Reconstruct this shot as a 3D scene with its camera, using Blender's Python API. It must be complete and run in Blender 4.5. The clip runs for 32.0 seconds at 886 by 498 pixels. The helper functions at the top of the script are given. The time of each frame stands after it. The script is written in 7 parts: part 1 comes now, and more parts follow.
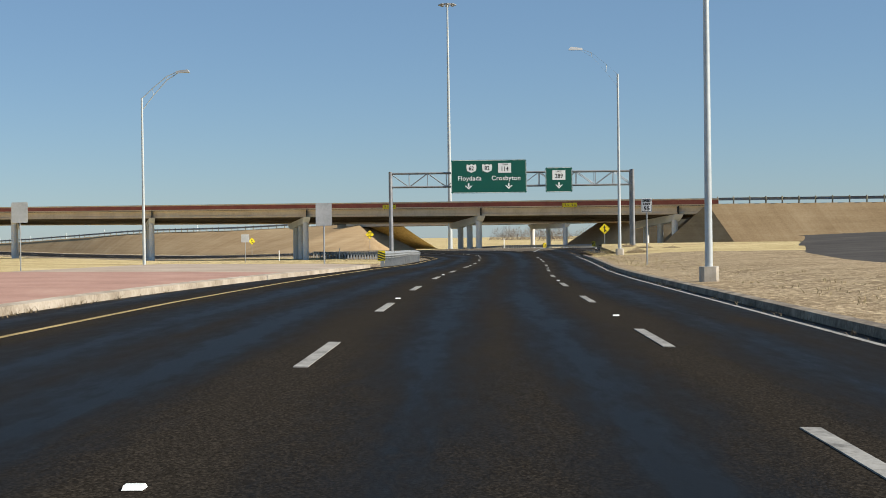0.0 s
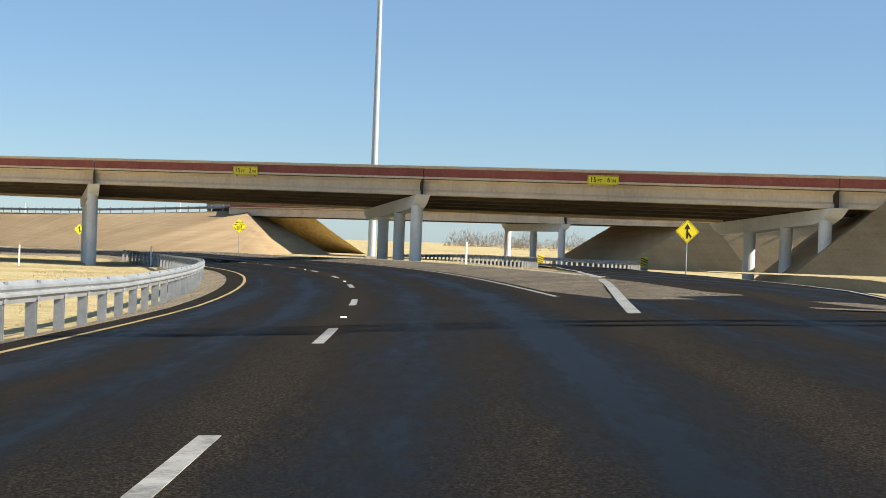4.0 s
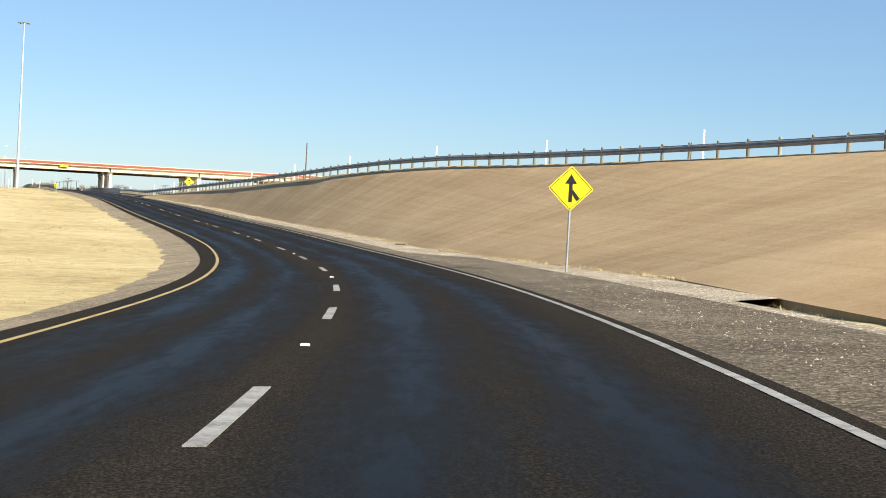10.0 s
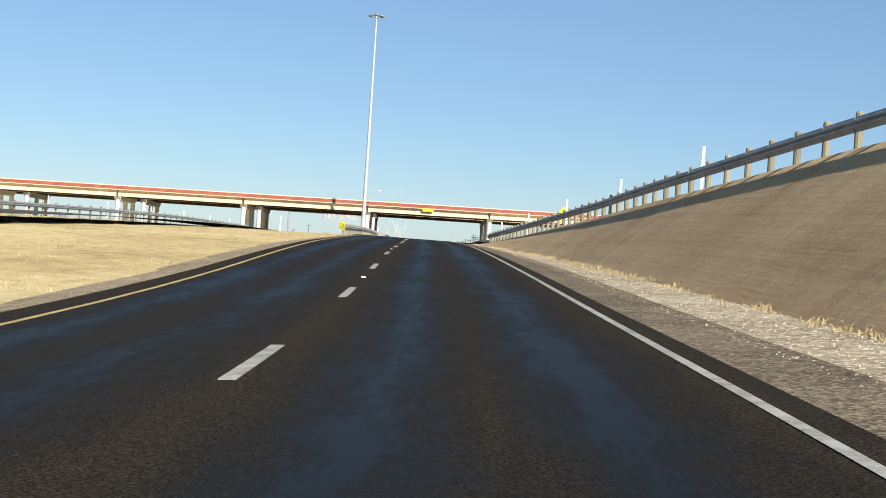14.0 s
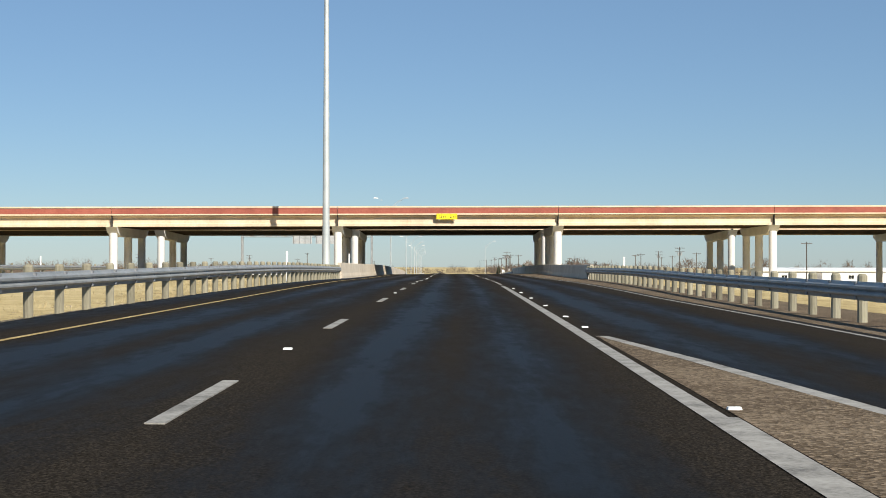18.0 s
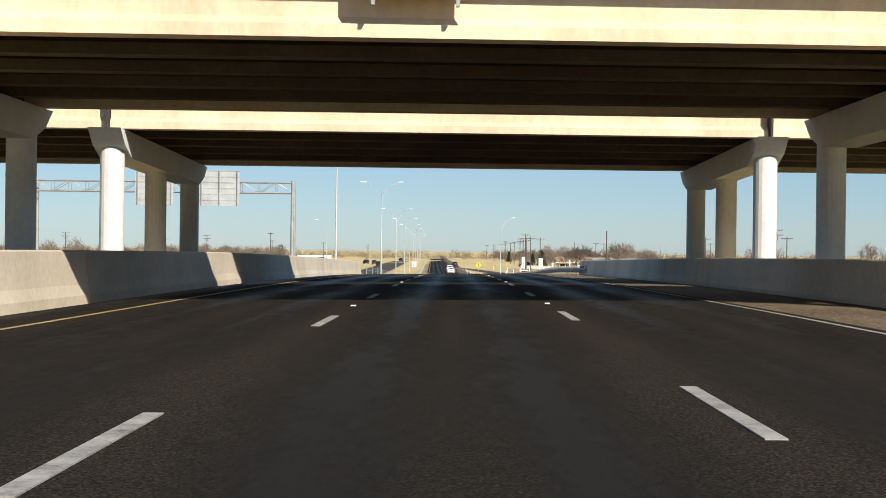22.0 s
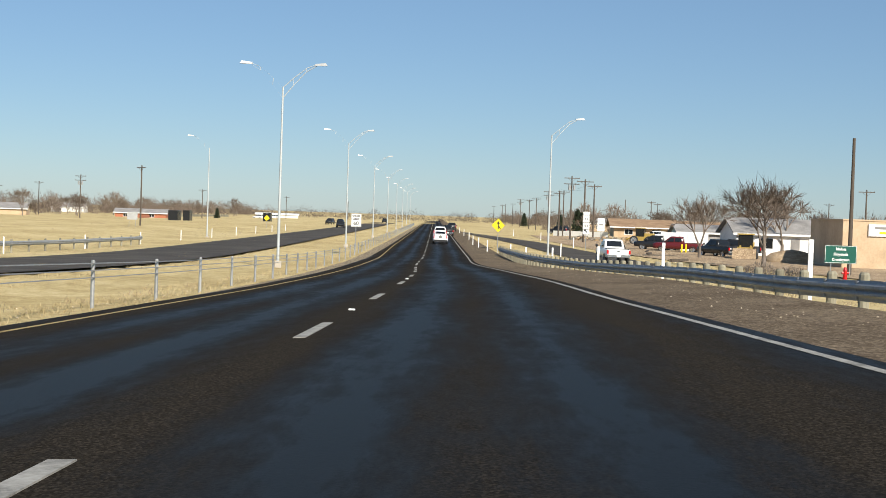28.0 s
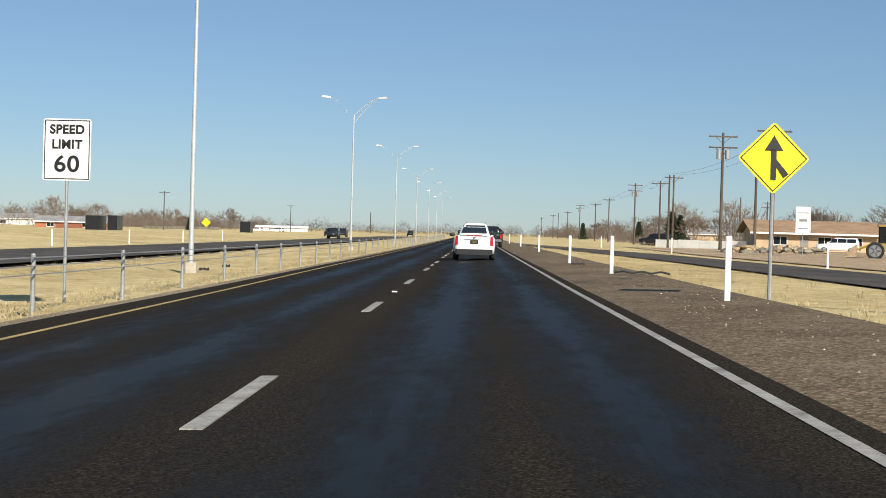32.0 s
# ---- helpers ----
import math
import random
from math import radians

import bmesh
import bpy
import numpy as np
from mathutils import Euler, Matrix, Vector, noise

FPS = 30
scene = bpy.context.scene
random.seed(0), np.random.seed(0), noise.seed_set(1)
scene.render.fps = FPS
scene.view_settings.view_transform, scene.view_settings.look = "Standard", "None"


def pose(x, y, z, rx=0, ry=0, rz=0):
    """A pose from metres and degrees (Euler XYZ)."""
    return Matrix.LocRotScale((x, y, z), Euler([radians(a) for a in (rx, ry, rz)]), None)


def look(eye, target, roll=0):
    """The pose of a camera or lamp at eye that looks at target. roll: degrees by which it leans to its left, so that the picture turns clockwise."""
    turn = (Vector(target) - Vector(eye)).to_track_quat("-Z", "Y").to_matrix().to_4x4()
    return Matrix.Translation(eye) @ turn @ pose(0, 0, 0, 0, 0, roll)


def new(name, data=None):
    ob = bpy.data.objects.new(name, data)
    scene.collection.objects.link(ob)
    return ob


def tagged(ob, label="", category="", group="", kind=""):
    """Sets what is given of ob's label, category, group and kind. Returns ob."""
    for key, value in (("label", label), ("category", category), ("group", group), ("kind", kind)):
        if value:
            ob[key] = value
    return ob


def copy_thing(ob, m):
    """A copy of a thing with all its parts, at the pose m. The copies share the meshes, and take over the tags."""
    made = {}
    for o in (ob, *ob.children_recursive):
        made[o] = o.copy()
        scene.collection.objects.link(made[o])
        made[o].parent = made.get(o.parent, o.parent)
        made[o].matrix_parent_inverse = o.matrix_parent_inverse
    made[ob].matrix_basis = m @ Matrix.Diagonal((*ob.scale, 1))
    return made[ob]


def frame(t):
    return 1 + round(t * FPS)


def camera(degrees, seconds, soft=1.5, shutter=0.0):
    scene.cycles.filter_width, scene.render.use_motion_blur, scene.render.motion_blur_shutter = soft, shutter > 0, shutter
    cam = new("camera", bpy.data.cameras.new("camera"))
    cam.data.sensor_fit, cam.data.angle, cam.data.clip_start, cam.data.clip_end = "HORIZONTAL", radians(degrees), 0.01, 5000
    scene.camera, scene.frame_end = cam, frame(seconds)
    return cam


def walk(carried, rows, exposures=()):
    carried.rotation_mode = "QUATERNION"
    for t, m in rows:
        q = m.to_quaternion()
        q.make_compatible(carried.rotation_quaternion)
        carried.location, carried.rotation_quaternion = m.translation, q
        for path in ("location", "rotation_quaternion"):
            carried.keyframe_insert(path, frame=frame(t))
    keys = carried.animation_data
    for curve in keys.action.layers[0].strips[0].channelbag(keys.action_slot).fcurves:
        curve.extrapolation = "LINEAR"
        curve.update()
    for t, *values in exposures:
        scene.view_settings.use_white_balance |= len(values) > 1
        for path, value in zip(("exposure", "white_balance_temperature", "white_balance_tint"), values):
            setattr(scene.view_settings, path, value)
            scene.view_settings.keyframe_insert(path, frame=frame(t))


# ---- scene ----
cam = camera(34.25, 32.0, 0.9)
PATH = [
    (0, 0.001, 0, 1.085, -0.02, -0.52, -0.76),
    (0.5, 0.19, 11.391, 1.046, -0.66, -0.67, -0.59),
    (1, 0.447, 22.695, 0.983, -1.34, -0.46, -0.79),
    (1.5, 0.809, 33.937, 0.942, -1.9, -0.57, -0.39),
    (2, 1.284, 45.163, 0.88, -2.37, -0.54, -0.12),
    (2.5, 1.86, 56.433, 0.784, -2.79, -0.47, -0.14),
    (3, 2.561, 67.807, 0.711, -2.73, -0.44, 0.58),
    (3.5, 3.18, 79.309, 0.691, -2.37, -0.28, 1.28),
    (4, 3.629, 90.936, 0.703, -1.74, -0.32, 2.01),
    (4.5, 3.952, 102.665, 0.704, -0.66, -0.77, 2.83),
    (5, 4.113, 114.47, 0.642, 1.35, -0.9, 3.37),
    (5.5, 3.837, 126.305, 0.567, 3.55, -0.84, 3.27),
    (6, 2.996, 138.15, 0.468, 5.96, -0.88, 4.29),
    (6.5, 1.775, 150.006, 0.368, 8.49, -0.97, 4.37),
    (7, 0.063, 161.805, 0.242, 10.81, -0.76, 4.3),
    (7.5, -2.296, 173.438, 0.149, 13.32, -0.98, 4.57),
    (8, -5.141, 184.821, 0.043, 15.69, -1.1, 5.5),
    (8.5, -8.254, 195.97, 0.076, 18.03, -1.18, 5.56),
    (9, -11.709, 206.929, 0.088, 20.68, -1.56, 3.89),
    (9.5, -15.584, 217.736, -0.031, 23.36, -1.71, 3.74),
    (10, -20.23, 228.181, -0.282, 26.05, -1.53, 3.18),
    (10.5, -25.391, 238.584, -0.548, 28.49, -1.69, 2.42),
    (11, -30.888, 249.046, -0.788, 30.78, -1.34, 2.87),
    (11.5, -37.083, 259.398, -1.01, 33.05, -1.07, 2.82),
    (12, -43.862, 269.633, -1.167, 35.37, -0.94, 2.87),
    (12.5, -51.14, 279.716, -1.235, 37.53, -0.41, 4.08),
    (13, -58.765, 289.678, -1.174, 39.58, -0.12, 4.58),
    (13.5, -66.725, 299.536, -1.121, 41.42, -0.06, 4.33),
    (14, -75.137, 309.273, -1.063, 43.02, -0.05, 3.78),
    (14.5, -83.95, 318.947, -0.915, 43.71, 0.32, 3.47),
    (15, -93.079, 328.583, -0.654, 44.21, 0.44, 1.54),
    (15.5, -102.342, 338.268, -0.334, 44.13, 0.62, -0.26),
    (16, -111.668, 348.078, -0.088, 44.17, 0.55, -0.26),
    (16.5, -121.039, 358.01, 0.109, 44.23, 0.42, -0.33),
    (17, -130.533, 367.965, 0.25, 44.22, 0.4, -0.47),
    (17.5, -140.137, 377.926, 0.36, 44.1, 0.74, -0.69),
    (18, -149.774, 387.942, 0.493, 44.03, 0.67, 0.07),
    (18.5, -159.332, 398.105, 0.616, 43.99, 0.4, -0.3),
    (19, -168.877, 408.325, 0.67, 44.27, 0.14, -0.49),
    (19.5, -178.439, 418.499, 0.726, 44.39, 0.24, -0.35),
    (20, -187.992, 428.562, 0.803, 44.53, -0.21, -0.71),
    (20.5, -197.581, 438.543, 0.736, 44.45, 0.24, -0.23),
    (21, -207.189, 448.523, 0.62, 44.32, 0.49, 0.19),
    (21.5, -216.807, 458.509, 0.64, 44.15, 0.39, 0.51),
    (22, -226.379, 468.512, 0.712, 44.19, 0.04, 0.72),
    (22.5, -235.925, 478.516, 0.727, 44.35, -0.11, 0.32),
    (23, -245.439, 488.508, 0.716, 44.28, -0.11, 0.43),
    (23.5, -254.979, 498.412, 0.695, 44.08, -0.38, 0.7),
    (24, -264.418, 508.297, 0.606, 44, -0.51, 0.59),
    (24.5, -273.828, 518.088, 0.457, 43.89, -0.49, 0.36),
    (25, -283.164, 527.917, 0.297, 43.87, -0.51, 0.7),
    (25.5, -292.469, 537.784, 0.16, 43.77, -0.77, 0.82),
    (26, -301.732, 547.726, -0.048, 43.65, -1.3, 1.02),
    (26.5, -310.962, 557.732, -0.385, 43.62, -1.73, 1.21),
    (27, -320.208, 567.757, -0.799, 43.76, -1.74, 1.43),
    (27.5, -329.511, 577.762, -1.202, 44.02, -1.18, 1.68),
    (28, -338.877, 587.74, -1.523, 44.23, -1.35, 1.92),
    (28.5, -348.232, 597.76, -1.778, 44.31, -1.74, 2.2),
    (29, -357.679, 607.638, -2.083, 44.47, -1.94, 1.96),
    (29.5, -367.095, 617.475, -2.394, 44.76, -1.93, 1.83),
    (30, -376.639, 627.175, -2.776, 45, -1.85, 2.08),
    (30.5, -386.257, 636.79, -3.124, 45.21, -1.74, 1.8),
    (31, -395.828, 646.371, -3.422, 45.3, -1.43, 2.14),
    (31.5, -405.189, 655.97, -3.639, 45.61, -1.03, 2.43),
    (32, -414.44, 665.418, -3.74, 45.83, -0.68, 1.55),
]


def aim(x, y, z, yaw, pitch, roll):
    a, b = radians(yaw), radians(pitch)
    way = Vector((-math.sin(a) * math.cos(b), math.cos(a) * math.cos(b), math.sin(b)))
    return look((x, y, z), Vector((x, y, z)) + way, roll)


EXPOSURES = [(0, 0.5), (1, 0.79), (2, 0.95), (5, 0.92), (6, 1), (7, 1.33), (8, 1.35), (9, 1.25), (10, 1), (11, 0.8), (13, 0.75), (15, 0.8), (17, 0.6), (19, 0.4), (21, 0.43), (23, 0.67), (24, 0.67), (25, 0.58), (28, 0.5), (32, 0.45)]
walk(cam, [(t, aim(*row)) for t, *row in PATH], EXPOSURES)

# ---- road alignment: the line between the two lanes, at 25 m stations ----
AXIS = [
    (-4.04, -99.95, 0.05),
    (-1.59, 0.02, -0.06),
    (-0.94, 25.01, -0.10),
    (0.11, 49.98, -0.24),
    (1.66, 74.94, -0.39),
    (2.62, 99.92, -0.45),
    (2.62, 124.92, -0.60),
    (0.45, 149.81, -0.77),
    (-3.89, 174.41, -1.04),
    (-10.42, 198.53, -1.28),
    (-19.02, 221.98, -1.41),
    (-29.88, 244.49, -1.84),
    (-42.73, 265.91, -2.25),
    (-57.53, 286.04, -2.39),
    (-73.63, 305.16, -2.25),
    (-90.53, 323.58, -1.95),
    (-107.82, 341.64, -1.39),
    (-125.06, 359.74, -0.97),
    (-142.45, 377.70, -0.70),
    (-159.76, 395.73, -0.47),
    (-176.91, 413.92, -0.34),
    (-194.11, 432.07, -0.25),
    (-211.31, 450.21, -0.30),
    (-228.65, 468.21, -0.33),
    (-245.93, 486.29, -0.34),
    (-263.19, 504.38, -0.44),
    (-280.47, 522.43, -0.68),
    (-297.72, 540.53, -0.98),
    (-314.64, 558.93, -1.49),
    (-331.57, 577.34, -2.18),
    (-348.63, 595.60, -2.79),
    (-365.80, 613.78, -3.37),
    (-383.27, 631.67, -4.00),
    (-400.99, 649.29, -4.57),
    (-418.40, 667.24, -4.86),
    (-435.94, 685.06, -4.94),
    (-471.02, 720.68, -5.00),
    (-541.21, 791.90, -5.05),
    (-1173.20, 1432.70, -5.05),
]
BANK = [(-90, -0.048), (0, -0.023), (30, -0.021), (60, -0.021), (90, 0.013), (120, 0.077), (150, 0.074), (180, 0.082), (210, 0.06), (240, 0.055), (270, 0.054), (300, 0.049), (330, 0.055), (360, 0.042), (390, 0.001), (420, -0.008), (450, -0.009), (480, -0.017), (510, -0.009), (540, -0.002), (570, 0.007), (600, 0.007), (630, 0.01), (660, 0.022), (690, 0.026), (720, 0.045), (750, 0.06), (780, 0.046), (810, 0.034)]

# ---- world and sun ----
SUN_AZ = radians(107.0)
SUN_EL = radians(34.5)
world = bpy.data.worlds.new("sky")
scene.world = world
world.use_nodes = True
wn = world.node_tree
wn.nodes.clear()
sky = wn.nodes.new("ShaderNodeTexSky")
sky.sky_type = "NISHITA"
sky.sun_disc = False
sky.sun_elevation, sky.sun_rotation = SUN_EL, SUN_AZ
sky.altitude, sky.air_density, sky.dust_density, sky.ozone_density = 1000, 1.0, 0.35, 4.0
bg = wn.nodes.new("ShaderNodeBackground")
bg.inputs[1].default_value = 0.06
wo = wn.nodes.new("ShaderNodeOutputWorld")
tint = wn.nodes.new("ShaderNodeMix")
tint.data_type, tint.blend_type = "RGBA", "MULTIPLY"
tint.inputs[0].default_value, tint.inputs[7].default_value = 1.0, (0.93, 1.0, 1.05, 1)
wn.links.new(sky.outputs[0], tint.inputs[6])
haze = wn.nodes.new("ShaderNodeMix")
haze.data_type = "RGBA"
haze.inputs[0].default_value, haze.inputs[7].default_value = 0.3, (3.2, 5.2, 7.6, 1)
wn.links.new(tint.outputs[2], haze.inputs[6])
wn.links.new(haze.outputs[2], bg.inputs[0])
wn.links.new(bg.outputs[0], wo.inputs[0])
sun = new("sun", bpy.data.lights.new("sun", "SUN"))
sun.data.energy, sun.data.angle, sun.data.color = 5.0, radians(0.53), (1.0, 0.92, 0.79)
sun.matrix_world = look((0, 0, 60), Vector((0, 0, 60)) - Vector((math.sin(SUN_AZ) * math.cos(SUN_EL), math.cos(SUN_AZ) * math.cos(SUN_EL), math.sin(SUN_EL))))
scene.view_settings.exposure = 0.3


# ---- materials ----
def nodes_of(name):
    m = bpy.data.materials.new(name)
    m.use_nodes = True
    nt = m.node_tree
    return m, nt, nt.nodes["Principled BSDF"]


def noise_node(nt, scale, detail=4, rough=0.6, vec=None):
    n = nt.nodes.new("ShaderNodeTexNoise")
    n.inputs["Scale"].default_value, n.inputs["Detail"].default_value, n.inputs["Roughness"].default_value = scale, detail, rough
    if vec is not None:
        nt.links.new(vec, n.inputs["Vector"])
    return n.outputs["Fac"]


def ramp(nt, fac, stops):
    r = nt.nodes.new("ShaderNodeValToRGB")
    el = r.color_ramp.elements
    while len(el) < len(stops):
        el.new(0.5)
    for e, (p, c) in zip(el, stops):
        e.position, e.color = p, (*c, 1) if len(c) == 3 else c
    nt.links.new(fac, r.inputs["Fac"])
    return r.outputs["Color"]


def mix(nt, fac, a, b, kind="MIX"):
    n = nt.nodes.new("ShaderNodeMix")
    n.data_type, n.blend_type = "RGBA", kind
    for sock, v in ((n.inputs[0], fac), (n.inputs[6], a), (n.inputs[7], b)):
        if isinstance(v, bpy.types.NodeSocket):
            nt.links.new(v, sock)
        elif isinstance(v, tuple):
            sock.default_value = (*v, 1)
        else:
            sock.default_value = v
    return n.outputs[2]


def calc(nt, op, a, b=0.0, clamp=False):
    n = nt.nodes.new("ShaderNodeMath")
    n.operation, n.use_clamp = op, clamp
    for sock, v in ((n.inputs[0], a), (n.inputs[1], b)):
        if isinstance(v, bpy.types.NodeSocket):
            nt.links.new(v, sock)
        else:
            sock.default_value = v
    return n.outputs[0]


def place_of(nt, stretch=(1, 1, 1), uv=False):
    """Position in metres (or the ribbon's across/along metres), stretched."""
    if uv:
        n = nt.nodes.new("ShaderNodeUVMap")
        n.uv_map = "along"
        src = n.outputs[0]
    else:
        n = nt.nodes.new("ShaderNodeNewGeometry")
        src = n.outputs["Position"]
    m = nt.nodes.new("ShaderNodeMapping")
    m.inputs["Scale"].default_value = stretch
    nt.links.new(src, m.inputs["Vector"])
    return m.outputs[0]


def bump(nt, bsdf, height, strength, dist):
    b = nt.nodes.new("ShaderNodeBump")
    b.inputs["Strength"].default_value, b.inputs["Distance"].default_value = strength, dist
    nt.links.new(height, b.inputs["Height"])
    nt.links.new(b.outputs[0], bsdf.inputs["Normal"])


def speckled(name, low, mid, high, coarse, fine, rough=0.8, metal=0.0, relief=0.0, stretch=(1, 1, 1), uv=False, vary=0.0, spec=0.5):
    """A surface that varies at two scales between three colours."""
    m, nt, b = nodes_of(name)
    p = place_of(nt, stretch, uv)
    a, c = noise_node(nt, coarse, 5, 0.6, p), noise_node(nt, fine, 3, 0.7, p)
    f = calc(nt, "ADD", calc(nt, "MULTIPLY", a, 0.62), calc(nt, "MULTIPLY", c, 0.38))
    col = ramp(nt, f, [(0.34, low), (0.5, mid), (0.66, high)])
    if vary:
        info = nt.nodes.new("ShaderNodeObjectInfo")
        col = mix(nt, 1.0, col, ramp(nt, info.outputs["Random"], [(0, (1 - vary,) * 3), (1, (1, 1, 1))]), "MULTIPLY")
    nt.links.new(col, b.inputs["Base Color"])
    b.inputs["Roughness"].default_value, b.inputs["Metallic"].default_value = rough, metal
    b.inputs["Specular IOR Level"].default_value = spec
    if relief:
        bump(nt, b, c, 0.6, relief)
    return m


def asphalt_material():
    """Old, bled asphalt: bare stony strips between polished bitumen wheel tracks, broken up into patches."""
    m, nt, b = nodes_of("asphalt")
    uvn = nt.nodes.new("ShaderNodeUVMap")
    uvn.uv_map = "along"
    sep = nt.nodes.new("ShaderNodeSeparateXYZ")
    nt.links.new(uvn.outputs[0], sep.inputs[0])
    d = sep.outputs[0]
    lane = calc(nt, "PINGPONG", calc(nt, "ADD", d, 36.6), 1.83)  # 0 on a line, 1.83 mid-lane
    track = calc(nt, "SUBTRACT", 1.0, calc(nt, "MULTIPLY", calc(nt, "ABSOLUTE", calc(nt, "SUBTRACT", lane, 1.12)), 0.95), clamp=True)
    wide = noise_node(nt, 1.0, 3, 0.55, place_of(nt, (0.5, 0.03, 1), True))
    patch = noise_node(nt, 1.0, 5, 0.65, place_of(nt, (1.3, 0.16, 1), True))
    smear = noise_node(nt, 1.0, 4, 0.7, place_of(nt, (5.0, 1.1, 1), True))
    grain = noise_node(nt, 1.0, 2, 0.75, place_of(nt, (42, 30, 42), True))
    pebble = nt.nodes.new("ShaderNodeTexVoronoi")
    pebble.inputs["Scale"].default_value = 1.0
    nt.links.new(place_of(nt, (75, 60, 75), True), pebble.inputs["Vector"])
    stone = calc(nt, "ADD", calc(nt, "MULTIPLY", grain, 0.62), calc(nt, "MULTIPLY", pebble.outputs["Color"], 0.38))
    spread_ = calc(nt, "ADD", calc(nt, "ADD", calc(nt, "MULTIPLY", wide, 1.1), calc(nt, "MULTIPLY", patch, 1.2)), calc(nt, "MULTIPLY", smear, 0.8))
    raw = calc(nt, "ADD", calc(nt, "MULTIPLY", track, 0.95), calc(nt, "SUBTRACT", spread_, 1.5))
    bled = ramp(nt, raw, [(0.1, (0, 0, 0)), (1.0, (1, 1, 1))])
    stony = ramp(nt, stone, [(0.3, (0.0105, 0.0089, 0.0069)), (0.5, (0.0225, 0.019, 0.0148)), (0.72, (0.056, 0.0468, 0.037))])
    slick = ramp(nt, stone, [(0.3, (0.004, 0.004, 0.0042)), (0.7, (0.0105, 0.0103, 0.0102))])
    nt.links.new(mix(nt, bled, stony, slick), b.inputs["Base Color"])
    rough = ramp(nt, bled, [(0.0, (0.95,) * 3), (0.5, (0.63,) * 3), (1.0, (0.42,) * 3)])
    nt.links.new(rough, b.inputs["Roughness"])
    nt.links.new(ramp(nt, bled, [(0.0, (0.01,) * 3), (1.0, (0.02,) * 3)]), b.inputs["Specular IOR Level"])
    bump(nt, b, calc(nt, "ADD", stone, calc(nt, "MULTIPLY", smear, 0.5)), 0.35, 0.005)
    return m


def gritty(name, low, mid, high, cells, coarse, rough=0.95, relief=0.01, spec=0.1, pale=0.0):
    """Loose grit: every pebble has its own tone, over broad stains."""
    m, nt, b = nodes_of(name)
    p = place_of(nt)
    v = nt.nodes.new("ShaderNodeTexVoronoi")
    v.inputs["Scale"].default_value = cells
    nt.links.new(p, v.inputs["Vector"])
    sep = nt.nodes.new("ShaderNodeSeparateColor")
    nt.links.new(v.outputs["Color"], sep.inputs[0])
    broad, fine, mid_n = noise_node(nt, coarse, 5, 0.65, p), noise_node(nt, cells * 2.3, 2, 0.7, p), noise_node(nt, cells * 0.16, 4, 0.65, p)
    f = calc(nt, "ADD", calc(nt, "ADD", calc(nt, "MULTIPLY", broad, 0.34), calc(nt, "MULTIPLY", mid_n, 0.26)), calc(nt, "ADD", calc(nt, "MULTIPLY", sep.outputs[0], 0.2), calc(nt, "MULTIPLY", fine, 0.2)))
    col = ramp(nt, f, [(0.36, low), (0.5, mid), (0.64, high)])
    if pale:
        top = ramp(nt, sep.outputs[1], [(0.9, (0, 0, 0)), (0.93, (1, 1, 1))])
        col = mix(nt, calc(nt, "MULTIPLY", top, pale), col, tuple(min(1, c * 1.7) for c in high))
    nt.links.new(col, b.inputs["Base Color"])
    b.inputs["Roughness"].default_value = rough
    b.inputs["Specular IOR Level"].default_value = spec
    bump(nt, b, calc(nt, "ADD", v.outputs["Distance"], fine), 0.7, relief)
    return m


def slope_material():
    """Sprayed earth with streaks that run down the slope, faint lifts along it and old stains."""
    m, nt, b = nodes_of("sprayed_slope")
    streak = noise_node(nt, 1.0, 5, 0.62, place_of(nt, (0.9, 0.06, 1), True))
    lift = noise_node(nt, 1.0, 4, 0.7, place_of(nt, (0.07, 1.9, 1), True))
    stain = noise_node(nt, 0.16, 5, 0.6, place_of(nt))
    fine = noise_node(nt, 5.5, 4, 0.75, place_of(nt))
    f = calc(nt, "ADD", calc(nt, "ADD", calc(nt, "MULTIPLY", streak, 0.25), calc(nt, "MULTIPLY", lift, 0.22)), calc(nt, "ADD", calc(nt, "MULTIPLY", stain, 0.28), calc(nt, "MULTIPLY", fine, 0.25)))
    nt.links.new(ramp(nt, f, [(0.36, (0.25, 0.165, 0.085)), (0.5, (0.355, 0.25, 0.138)), (0.64, (0.46, 0.345, 0.205))]), b.inputs["Base Color"])
    b.inputs["Roughness"].default_value, b.inputs["Specular IOR Level"].default_value = 0.95, 0.15
    bump(nt, b, calc(nt, "ADD", fine, lift), 0.6, 0.03)
    return m


